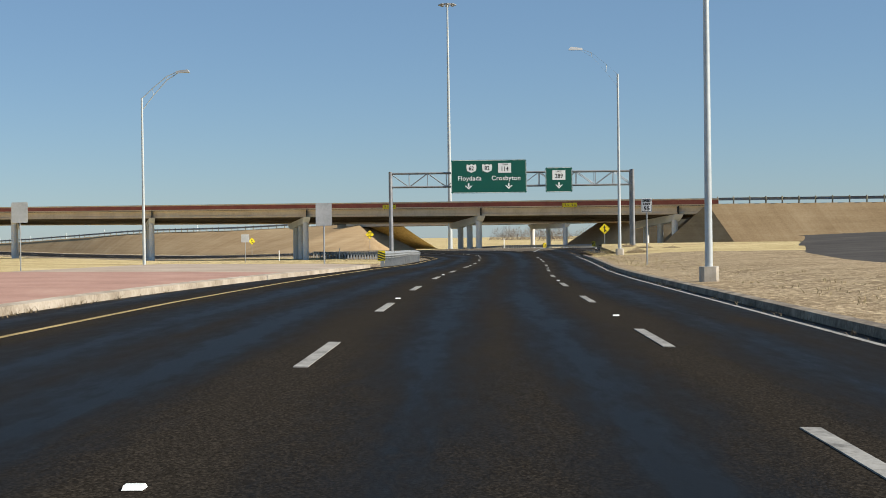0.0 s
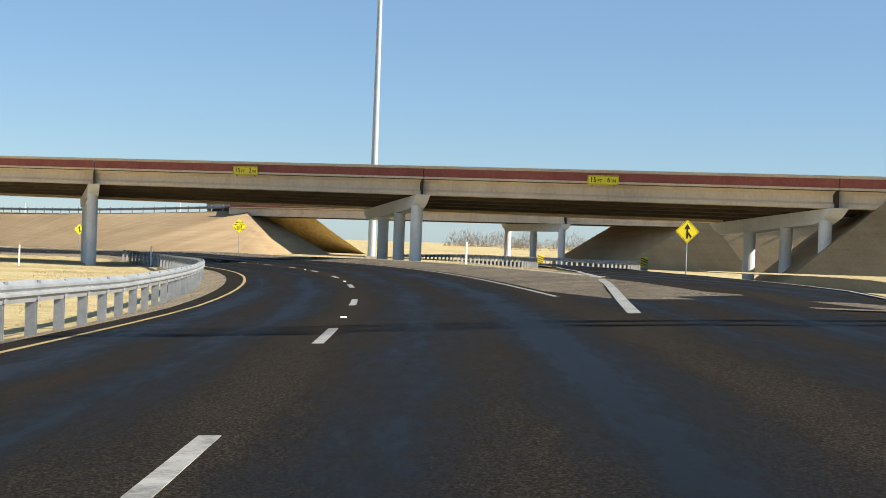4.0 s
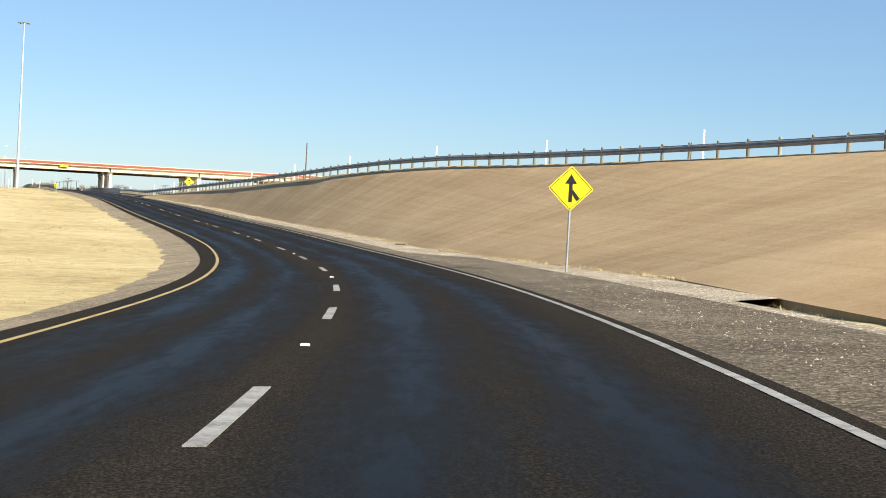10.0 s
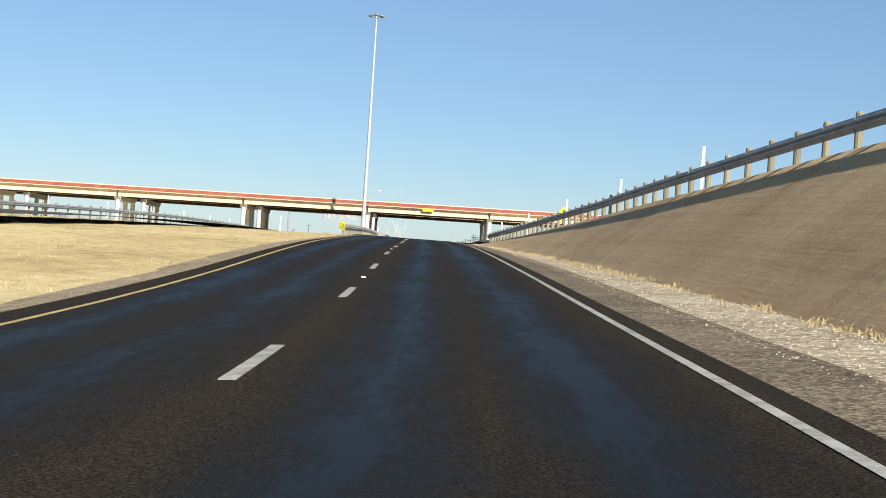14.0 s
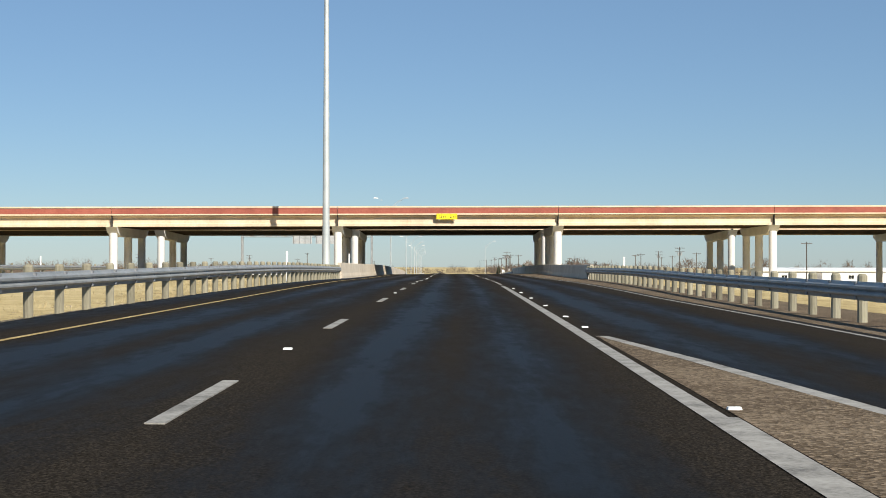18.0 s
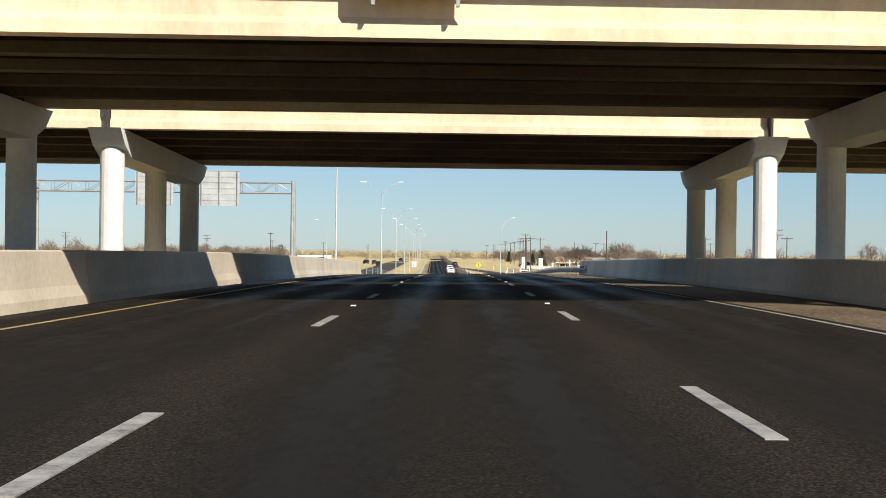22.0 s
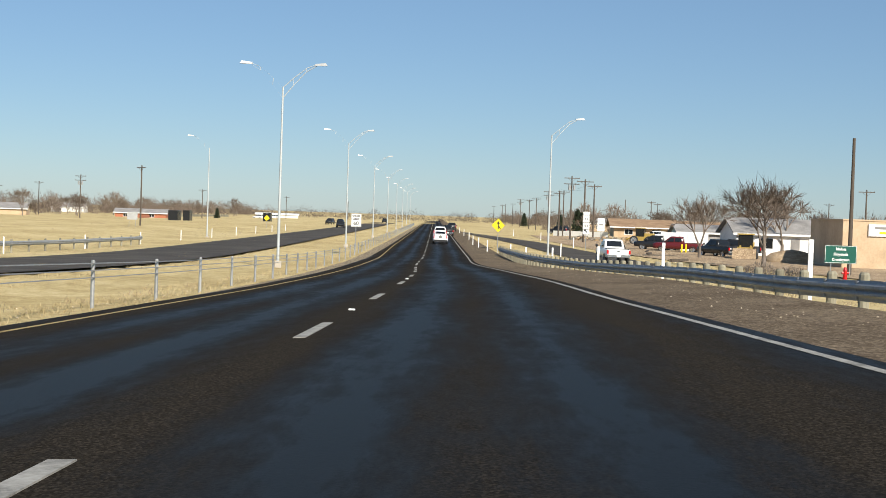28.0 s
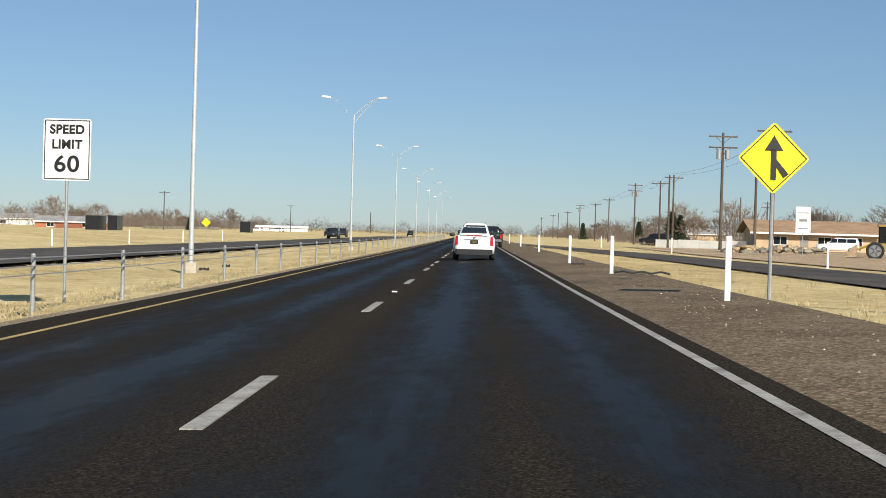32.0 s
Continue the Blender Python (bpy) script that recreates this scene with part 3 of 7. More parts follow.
for a, b, mat, text in ((112, 446, SHOULDERPALE, "coarse gravelly shoulder strewn with grit"), (446, 2100, SHOULDER, "coarse brown asphalt shoulder strewn with grit")):
    solid("shoulder_right", ribbon(a, b, lambda s: EDGE_R(s) + 0.18, lambda s: EDGE_R(s) + (1.2 if 285 < s < 450 else 2.9), lambda s, d: -0.012, 6, 2), mat, text, "shoulder", kind="structure")
solid("gravel_edge", ribbon(130, 455, lambda s: EDGE_R(s) + (1.15 if 285 < s < 450 else 2.85), lambda s: max(EDGE_R(s) + 3.2, TOE_D(s) + 0.6) if s > 260 else EDGE_R(s) + 3.4, lambda s, d: -0.03, 6, 2), GRAVEL, "strip of loose gravel at the road's edge", "gravel", kind="structure")


# ---- painted lines ----
def line(name, s0, s1, off, width, material, label, category="marking", step=4.0):
    f = off if callable(off) else (lambda s: off)
    m = ribbon(s0, s1, lambda s: f(s) - width / 2, lambda s: f(s) + width / 2, 0.006, step)
    ob = part(name, m, material, road, label)
    return ob


line("edge_line", -99, 2100, curve_of([(-99, -3.79), (0, -3.79), (25, -3.79), (50, -3.43), (75, -3.25), (100, -3.28), (125, -3.23), (150, -3.13), (175, -3.2), (200, -2.95), (225, -3.0), (250, -3.32), (275, -3.26), (300, -3.06), (325, -3.18), (350, -3.19), (375, -3.31), (400, -3.49), (425, -3.57), (450, -3.55), (475, -3.5), (500, -3.55), (525, -3.73), (550, -3.91), (575, -3.75), (600, -3.73), (625, -3.75), (650, -3.73), (675, -3.77), (700, -3.8), (725, -3.77), (750, -3.65), (775, -3.54), (800, -3.35), (825, -3.38), (850, -3.6), (875, -3.75), (2100, -3.75)]), 0.1, YELLOWLINE, "thin faded yellow edge line")
line("edge_line", -99, 92, 6.12, 0.1, WHITELINE, "worn white edge line beside the kerb")
line("edge_line", 118, 447, lambda s: 3.72 - 0.12 * float(smooth(255, 300, s) * (1 - smooth(375, 430, s))) + 0.3 * max(0, (124 - s) / 10) ** 2, 0.1, WHITELINE, "white edge line")
line("edge_line", 440, 494, lambda s: 3.62, 0.17, WHITELINE, "broad white gore line")
line("edge_line", 440, 457, curve_of([(440, 5.55), (447.7, 4.85), (453.7, 4.25), (457, 3.85)]), 0.18, WHITELINE, "worn white line of the joining ramp")
line("edge_line", 447, 2100, lambda s: EDGE_R(s) - 0.05, 0.1, WHITELINE, "white edge line")


def dash(s, off):
    m = Mesh()
    m.sweep([(off - 0.065, 0.0), (off - 0.065, 0.009), (off + 0.065, 0.009), (off + 0.065, 0.0)], [(lambda x, z, q=q: at(q, x, z)) for q in spread(s, s + 3.05, 1.6)], True, True)
    part("dash", m, WHITELINE, road)


LEFT_DASHES = curve_of([(0, 12.8), (2, 32.3), (4, 52.9), (10, 117.7), (11, 129.4), (13, 151.7), (15, 173.8), (18, 206.2), (19, 217.7), (21, 238.7), (22, 250.7), (23, 260.2), (24, 272.8), (26, 294.4), (28, 316.8), (30, 339.2), (32, 363.0), (40, 458.2), (41, 471.2), (42, 484.4), (45, 519.6), (46, 530.2), (47, 544.6), (48, 554.4), (49, 567.8), (51, 591.5), (53, 614.7), (54, 628.0), (55, 637.2), (56, 651.0), (62, 715.6), (63, 727.3), (65, 750.4), (66, 761.8), (67, 773.0), (68, 785.9), (70, 807.7), (71, 819.4), (72, 828.7), (73, 841.3), (172, 2047.9)])
for k in range(-1, 150):
    dash(LEFT_DASHES(k) if k >= 0 else 3.0, 0.0)
for k in range(-1, 8):
    dash(LEFT_DASHES(k) + (2.9 if k < 1 else 4.2) if k >= 0 else 6.0, 3.66)
for k in range(43, 59):
    dash(LEFT_DASHES(k) + 2.1, 3.66)
stud = Mesh()
stud.prism([(-0.05, -0.05, 0), (0.05, -0.05, 0), (0.05, 0.05, 0), (-0.05, 0.05, 0)], [(-0.045, -0.03, 0.02), (0.045, -0.03, 0.02), (0.045, 0.03, 0.02), (-0.045, 0.03, 0.02)])
stud_data = stud.data("road_stud", WHITEPLASTIC)
for k in range(0, 60):
    part("road_stud", stud_data, WHITEPLASTIC, road, m=spot(LEFT_DASHES(2 * k) - (4.8 if k else 6.2), 0.0, 0.004))
for s in [LEFT_DASHES(k) - 0.6 for k in (1, 3, 5, 7)] + [LEFT_DASHES(k) - 3.0 for k in range(44, 60, 2)]:
    part("road_stud", stud_data, WHITEPLASTIC, road, m=spot(s, 3.66, 0.004))
for s in (447.5, 459.5, 463.6, 470.0, 476.5, 483.0, 489.0):
    part("road_stud", stud_data, WHITEPLASTIC, road, m=spot(s, 3.84, 0.004))

# ---- overpasses ----
def overpass(name, label, joint, way, bent_way, z_band, spans_left, spans_right, span, width, drop, grade, end_left, end_right, ground_z, tilt=0.0, columns=(0.06, 0.5, 0.94)):
    """A girder bridge on bents. joint: plan place of the front face at one joint; way: along the deck to the right; bent_way: across it, away from the viewer."""
    u, w = Vector((*way, 0)).normalized(), Vector((*bent_way, 0)).normalized()
    o = Vector((*joint, z_band))

    def p(a, b, z):
        return o + u * a + w * b + Vector((0, 0, z + grade * a - tilt * b))

    root = thing(name, label, "bridge", Matrix.Translation((joint[0], joint[1], ground_z)))
    inv = root.matrix_world.inverted()
    lo, hi = -span * spans_left - end_left, span * spans_right + end_right

    def bar(pname, a0, a1, b0, b1, z0, z1, mat, lab="", flare=0.0):
        m = Mesh()
        k = max(1, int((a1 - a0) / 12))
        prof = [(b0, z0), (b1, z0), (b1, z1), (b0 + flare, z1)]
        m.sweep(prof, [(lambda x, z, a=a0 + (a1 - a0) * i / k: inv @ p(a, x, z)) for i in range(k + 1)], True, True)
        return part(pname, m, mat, root, lab)

    cuts = [lo] + [span * i for i in range(-spans_left, spans_right + 1)] + [hi]
    for a0, a1 in zip(cuts, cuts[1:]):
        if a1 - a0 < 1:
            continue
        # deck coloured dark for the shade on its underside
        bar("deck", a0, a1, 0.15, width - 0.15, -0.12, 0.12, SHADEDCONCRETE)
        for b0, b1, side in ((0.0, 0.3, -1), (width - 0.3, width, 1)):
            bar("parapet", a0 + 0.02, a1 - 0.02, b0 + 0.02, b1 - 0.02, 0.1, 0.64, CREAM)
            bar("band", a0 + 0.02, a1 - 0.02, b0 - 0.004 if side < 0 else b1 - 0.05, b0 + 0.05 if side < 0 else b1 + 0.004, 0.03, 0.56, REDBAND, "dark red painted band")
            bar("coping", a0 + 0.02, a1 - 0.02, b0 - 0.05, b1 + 0.05, 0.6, 0.74, CREAM, "cream concrete coping")
            bar("ledge", a0 + 0.02, a1 - 0.02, b0 - 0.06, b1 + 0.06, -0.08, 0.04, CREAM)
        n = 6
        for i in range(n):
            b = 0.35 + (width - 0.7 - 0.5) * i / (n - 1)
            g = Mesh()
            prof = [(b, -drop), (b + 0.5, -drop), (b + 0.5, -drop + 0.22), (b + 0.34, -drop + 0.36), (b + 0.34, -0.3), (b + 0.62, -0.12), (b - 0.12, -0.12), (b + 0.16, -0.3), (b + 0.16, -drop + 0.36), (b, -drop + 0.22)]
            g.sweep(prof, [(lambda x, z, a=a: inv @ p(a, x, z)) for a in (a0 + 0.06, a1 - 0.06)], True, True)
            # inner girders get the shade-darkened copy, the two outer ones stay cream
            part("girder", g, CREAM if i in (0, n - 1) else SHADEDCONCRETE, root)
        for a in (a0, (a0 + a1) / 2):
            for i in range(n - 1):
                d = Mesh()
                b = 0.85 + (width - 1.2) * i / (n - 1)
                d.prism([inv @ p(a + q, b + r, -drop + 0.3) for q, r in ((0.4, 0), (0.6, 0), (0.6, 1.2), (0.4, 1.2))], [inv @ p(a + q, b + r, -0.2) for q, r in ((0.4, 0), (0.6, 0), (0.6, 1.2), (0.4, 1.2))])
                # diaphragms carry the same painted underside shade
                part("diaphragm", d, SHADEDCONCRETE, root)
    for i in range(-spans_left, spans_right + 1):
        a = span * i
        j = Mesh()
        j.prism([inv @ p(a + q, r, -drop) for q, r in ((-0.035, 0.04), (0.035, 0.04), (0.035, width - 0.04), (-0.035, width - 0.04))], [inv @ p(a + q, r, 0.5) for q, r in ((-0.035, 0.04), (0.035, 0.04), (0.035, width - 0.04), (-0.035, width - 0.04))])
        part("joint", j, JOINT, root)
        c = Mesh()
        hw = 0.5
        c.prism([inv @ p(a + q, r, -drop - 0.82 + t) for q, r, t in ((-hw, 0.5, 0.32), (hw, 0.5, 0.32), (hw, width - 0.5, 0.32), (-hw, width - 0.5, 0.32))], [inv @ p(a + q, r, -drop - 0.02) for q, r in ((-hw, -0.15), (hw, -0.15), (hw, width + 0.15), (-hw, width + 0.15))])
        c.prism([inv @ p(a + q, r, -drop - 0.84) for q, r in ((-hw, 1.5), (hw, 1.5), (hw, width - 1.5), (-hw, width - 1.5))], [inv @ p(a + q, r, -drop - 0.5) for q, r in ((-hw, 0.5), (hw, 0.5), (hw, width - 0.5), (-hw, width - 0.5))])
        part("bent_cap", c, COLUMN, root)
        for k in columns:
            b = width * k
            top = p(a, b, -drop - 0.55)
            col = Mesh()
            col.tube(inv @ Vector((top.x, top.y, ground_z - 1.5)), inv @ top, 0.38, 0.38, 20)
            part("column", col, COLUMN, root, smooth=False)
    return root, p


B1, p1 = overpass("overpass", "girder overpass of cream concrete with a dark red band", (5.0, 182.4), (0.897, -0.441), (-0.25, 0.968), 4.70, 4, 1, 25.85, 14.6, 1.08, -0.0112, 24.0, 4.8, -1.2, 0.058, (0.09, 0.39, 0.7))
B2, p2 = overpass("overpass", "far girder overpass with a red band and three-column bents", (21.1, 241.8), (0.745, -0.667), (-0.30, 0.954), 4.0, 0, 0, 40.0, 17.5, 1.05, -0.002, 53.0, 17.0, -1.3)
B3, p3 = overpass("overpass", "sunlit girder overpass of cream concrete with a red band", (-236.2, 493.0), (0.668, 0.744), (-0.69, 0.72), 5.43, 5, 4, 20.8, 14.0, 1.12, 0.006, 16.0, 10.0, -5.2)
B4, p4 = overpass("overpass", "second sunlit girder overpass standing close behind another", (-250.6, 508.3), (0.668, 0.744), (-0.69, 0.72), 5.55, 5, 4, 20.8, 15.2, 1.12, 0.004, 16.0, 10.0, -5.2, 0.02, (0.066, 0.5, 0.934))

# ---- approach embankment beside the connecting road ----
def embankment():
    m = Mesh()
    rows = []
    for s in spread(270, 431, 3.0):
        t, r, h = TOE_D(s), RIDGE_D(s) + 0.3, RIDGE_H(s)
        row = [at(s, t - 0.5, -0.3), at(s, t, 0.02)]
        for i in range(1, 7):
            f = i / 6
            row.append(at(s, t + (r - t) * f, h * (f * 1.02 - 0.02 * f * f)))
        row += [at(s, r + 0.6, h + 0.02)]
        rows.append(row)
    k = len(rows[0])
    m.uv = []
    for i, row in enumerate(rows):
        m.v += [tuple(v) for v in row]
        m.uv += [(3.0 * i, (v - row[0]).length) for v in row]
    m.f = [(i * k + j, i * k + j + 1, (i + 1) * k + j + 1, (i + 1) * k + j) for i in range(len(rows) - 1) for j in range(k - 1)]
    # front slope under the far bridge, falling towards the underpass
    n = len(m.v)
    corner = at(270, RIDGE_D(270) + 0.9, RIDGE_H(270))
    top = [corner, corner + Vector((-8, 30, 0))]
    fan = [at(270, TOE_D(270), 0.02), at(229.7, 9.7, -0.3), at(254.8, 26.1, -0.45), at(255.2, 33.3, -0.5), at(255.2, 33.3, -0.5) + Vector((-12, 30, 0))]
    m.v += [tuple(v) for v in (at(270, RIDGE_D(270), RIDGE_H(270)), *top, *fan)]
    m.uv += [(0, 9), (-6, 9), (-20, 9), (0, 0), (-6, 0), (-14, 0), (-20, 0), (-30, 0)]
    m.f += [(n, n + 3, n + 4), (n, n + 4, n + 5), (n, n + 5, n + 6, n + 1), (n + 1, n + 6, n + 7, n + 2)]
    # the slope's foot runs on into the ground
    k = len(m.v)
    m.v += [tuple(v - Vector((0, 0, z))) for z in (0.0, 0.8) for v in fan]
    m.uv += [(-7.0 * i, -z) for z in (0.0, 0.8) for i in range(5)]
    m.f += [(k + i, k + i + 1, k + i + 6, k + i + 5) for i in range(4)]
    return solid("embankment", m, RIPRAP, "steep tan sprayed-earth embankment slope", "embankment", kind="structure", smooth=True)


embankment()
ramp_road = solid("ramp_road", ribbon(270, 448, lambda s: RIDGE_D(s) + 0.85, lambda s: RIDGE_D(s) + 9.0, lambda s, d: RIDGE_H(s) - 0.0 * d, 6, 2), ASPHALT, "asphalt ramp on top of the embankment", "road", kind="structure")
solid("embankment_back", ribbon(270, 448, lambda s: RIDGE_D(s) + 8.9, lambda s: RIDGE_D(s) + 22, lambda s, d: RIDGE_H(s) * (1 - min(1, max(0, (d - RIDGE_D(s) - 8.9) / 10))) - 0.25 * (d > RIDGE_D(s) + 9), 6, 3), GRASS, "far grassy side of the ramp embankment", "embankment", kind="structure")


# ---- kerbs and median at the start ----
KERB_L = -5.2
RAMP_C = curve_of([(88, 5.6), (108, 6.2), (118, 7.3), (131.6, 9.3), (139.7, 10.7), (158, 14.9), (166, 17.0), (176, 20.2), (190, 25.6), (202, 29.6), (214, 33.0), (235, 39.5), (262, 49.0)])
SIDE_L = curve_of([(-99, 14.5), (50, 14.5), (77, 17.0), (100, 22.0), (125, 29), (150, 38)])
def nose(s):
    """How far the median's kerb swings away at its rounded end."""
    return 2.5 * max(0.0, (s - 61.6) / 2.6) ** 2 - 1.25 * float(smooth(20, 58, s))


kerb = Mesh()
kerb.sweep([(KERB_L, -0.1), (KERB_L - 0.02, 0.13), (KERB_L - 0.2, 0.15), (KERB_L - 0.2, -0.1)], [(lambda x, z, s=s: at(s, x - nose(s), z)) for s in [*spread(-99, 56, 4.0), *spread(57, 61, 1.0), *spread(61.5, 64.2, 0.3)]], True, True)
solid("kerb_left", kerb, KERBPALE, "low concrete kerb curving round the end of a paved median", "kerb", kind="structure")
solid("kerb_right", slab_strip(-99, 90, 0, 0, [(6.4, -0.1), (6.42, 0.13), (6.6, 0.15), (6.6, -0.1)]), KERB, "worn concrete kerb with dirt washed against it", "kerb", kind="structure")
solid("median_paving", ribbon(-99, 44, lambda s: -13.5, lambda s: KERB_L - 0.18 - nose(s), lambda s, d: 0.135 + 0.01 * (KERB_L - d), 4, 3), BRICKPINK, "flat pink brick paving of the median", "paving", kind="structure")
solid("median_concrete", ribbon(44.02, 64.1, lambda s: -13.5, lambda s: KERB_L - 0.18 - nose(s), lambda s, d: 0.135 + 0.01 * (KERB_L - d), 0.8, 3), PALEPAVE, "pale sandy concrete paving of the median", "paving", kind="structure")
for a, b, mat, text in ((-99, 84, DIRTBARE, "bare stony dirt verge with tufts of dry grass"), (84, 150, GRASS, "verge of dry straw-coloured grass")):
    solid("dirt_verge" if a < 0 else "grass_verge", ribbon(a, b, lambda s: 6.58 if s < 90 else RAMP_C(s) + 2.95, lambda s: SIDE_L(s) + 0.4, lambda s, d: 0.12 + 0.25 * smooth(7, 12, d) - 0.3 * smooth(104, 150, s), 3, 6), mat, text, "verge", kind="structure")

solid("median_dirt", ribbon(64.4, 118, lambda s: -12 + 4 * float(smooth(90, 118, s)), lambda s: -5.3, drape(0.06), 3, 4), DIRTBARE, "worn brown dirt among the median's dry grass", "ground", kind="structure")

# ---- exit ramp to the right and frontage roads ----
solid("exit_ramp", ribbon(100, 262, lambda s: RAMP_C(s) - 2.6, lambda s: RAMP_C(s) + 2.8, lambda s, d: -0.02 - 0.16 * smooth(120, 170, s), 4, 2), ASPHALT, "narrow asphalt exit ramp curving away", "road", kind="structure")
solid("gore", ribbon(112, 152, lambda s: 4.0, lambda s: max(4.1, RAMP_C(s) - 2.5) if s < 138 else 8.2 - 1.6 * (s - 138) / 14, lambda s, d: -0.015 - 0.06 * smooth(120, 170, s), 4, 2), SHOULDERPALE, "coarse gravelled gore between the road and its exit", "gore", kind="structure")
GORE_R = curve_of([(430, 6.62), (440, 6.15), (447.7, 4.75), (453.7, 4.15), (457, 3.8)])
solid("ramp_gore", ribbon(430, 457, 3.78, GORE_R, lambda s, d: 0.006 + max(0.0, RIDGE_H(s)) * min(1.0, (d - 3.78) / max(0.1, GORE_R(s) - 3.78)), 2, 2), SHOULDER, "coarse gravelled gore between the road and the joining ramp", "gore", kind="structure")
for off, mat, wd in ((-2.35, WHITELINE, 0.2), (2.5, WHITELINE, 0.12)):
    part("edge_line", ribbon(112, 262, lambda s: RAMP_C(s) + off - wd / 2, lambda s: RAMP_C(s) + off + wd / 2, lambda s, d: 0.0 - 0.16 * smooth(120, 170, s), 4), mat, road)
solid("opposite_road", ribbon(320, 2100, lambda s: -26.5 + 2.8 * smooth(480, 640, s), lambda s: -17.5 + 2.5 * smooth(480, 640, s), lambda s, d: -0.1 + 0.35 * (1 - smooth(420, 520, s)), 8, 2), OLDASPHALT, "asphalt carriageway of the opposite direction", "road", kind="structure")
solid("frontage_road", ribbon(640, 1030, curve_of([(640, 22), (740, 15.5), (800, 13.2), (846, 12.3), (892, 11.6), (928, 10.0), (990, 6.2), (1030, 4.0)]), curve_of([(640, 30), (740, 22.5), (800, 19), (841, 17.8), (880, 17.0), (921, 15.6), (960, 12.0), (1030, 6.0)]), drape(0.06), 4, 4), OLDASPHALT, "worn asphalt frontage road joining from the side", "road", kind="structure")
solid("gravel_lot", ribbon(790, 1000, curve_of([(790, 26), (815, 23.5), (840, 21), (870, 19.2), (930, 18), (1000, 20)]), 62, drape(0.07), 4, 10), DIRT, "bare dirt yard beside the frontage road", "yard", kind="structure")
solid("side_road", ribbon(-99, 150, SIDE_L, lambda s: SIDE_L(s) + 17, lambda s, d: 0.3 + 0.55 * smooth(85, 140, s) + 0.03 * (d - SIDE_L(s)), 5, 3), OLDASPHALT, "dark asphalt side road above the verge", "road", kind="structure")


# ---- guard rails ----
BEAM = [(-0.045, 0.0), (-0.03, 0.06), (0.03, 0.10), (0.03, 0.13), (-0.02, 0.17), (0.03, 0.21), (0.03, 0.25), (-0.03, 0.29), (-0.045, 0.33), (-0.06, 0.33), (-0.05, 0.29), (0.01, 0.24), (-0.04, 0.17), (0.01, 0.11), (-0.05, 0.05), (-0.06, 0.0)]
steel_post = Mesh()
for x0, x1, y0, y1 in ((-0.08, 0.08, -0.055, -0.045), (-0.08, 0.08, 0.045, 0.055), (-0.006, 0.006, -0.045, 0.045)):
    steel_post.box((x0 - 0.12, y0, -0.8), (x1 - 0.12, y1, 0.68))
steel_post = steel_post.data("post", GALV)
wood_post = Mesh()
ring = [(0.09 * math.cos(i * math.pi / 5), 0.09 * math.sin(i * math.pi / 5)) for i in range(10)]
wood_post.prism([(x - 0.14, y, -0.8) for x, y in ring], [(x - 0.14, y, 0.80) for x, y in ring])
wood_post.prism([(x - 0.14, y, 0.80) for x, y in ring], [(x * 0.72 - 0.14, y * 0.72, 0.84) for x, y in ring])
wood_post = wood_post.data("post", WOODPOST)
block = Mesh()
block.box((-0.09, -0.06, 0.40), (0.0, 0.06, 0.70), cut=0.015)
block = block.data("block", DULLSTEEL)


def guard_rail(label, s0, s1, off, post, side, dz=0.0, beam_mat=GALV, step=1.905, ends=True):
    """A W-beam rail. side: +1 when the beam faces right, -1 left."""
    f = off if callable(off) else (lambda s: off)
    g = dz if callable(dz) else (lambda s: dz)
    root = thing("guard_rail", label, "guard rail", Matrix.Translation(at(s0, f(s0), g(s0))))
    inv = root.matrix_world.inverted()
    m = Mesh()
    m.sweep([(x * side, z + 0.38) for x, z in BEAM], [(lambda x, z, s=s: inv @ at(s, f(s) + x, g(s) + z)) for s in spread(s0, s1, 1.9)], True, True)
    part("beam", m, beam_mat, root, "rolled W-section steel beam")
    for s in spread(s0 + 0.6, s1 - 0.6, step):
        pose_m = inv @ spot(s, f(s), g(s), 0 if side > 0 else 180)
        part("post", post, None, root, m=pose_m)
        part("block", block, None, root, m=pose_m)
    return root


guard_rail("bright galvanised guard rail on steel posts", 65.0, 212, lambda s: -3.74 - 0.71 * smooth(66, 92, s) - 0.25 * smooth(90, 130, s), steel_post, 1)
guard_rail("galvanised guard rail on weathered round wooden posts", 448, 533, lambda s: -5.35 - 0.5 * smooth(470, 533, s), wood_post, 1)
guard_rail("galvanised guard rail on weathered round wooden posts", 426, 530, curve_of([(426, 11.6), (440, 9.6), (455, 8.75), (480, 9.1), (530, 10.1)]), wood_post, -1, lambda s: max(0.0, RIDGE_H(s)))
guard_rail("galvanised guard rail on weathered round wooden posts", 640, 835, curve_of([(640, 10.2), (690, 8.9), (724, 8.15), (741, 7.85), (760, 7.45), (775, 7.42), (800, 6.85), (822, 6.45), (835, 6.3)]), wood_post, -1, curve_of([(640, -0.28), (724, -0.28), (741, -0.44), (775, -0.42), (800, -0.2), (812, -0.11), (835, -0.14)]), DULLSTEEL)
guard_rail("dark guard rail on wooden posts along the embankment's top", 274, 438, lambda s: RIDGE_D(s) + 0.36, wood_post, -1, lambda s: RIDGE_H(s), DULLSTEEL)
guard_rail("distant galvanised guard rail beyond the opposite road", 700, 852, lambda s: -29.0 + 1.5 * smooth(800, 852, s), wood_post, 1, -0.1, step=3.8)
guard_rail("distant guard rail beside the opposite road", 400, 560, lambda s: -27.6, wood_post, 1, 0.1, step=3.8)
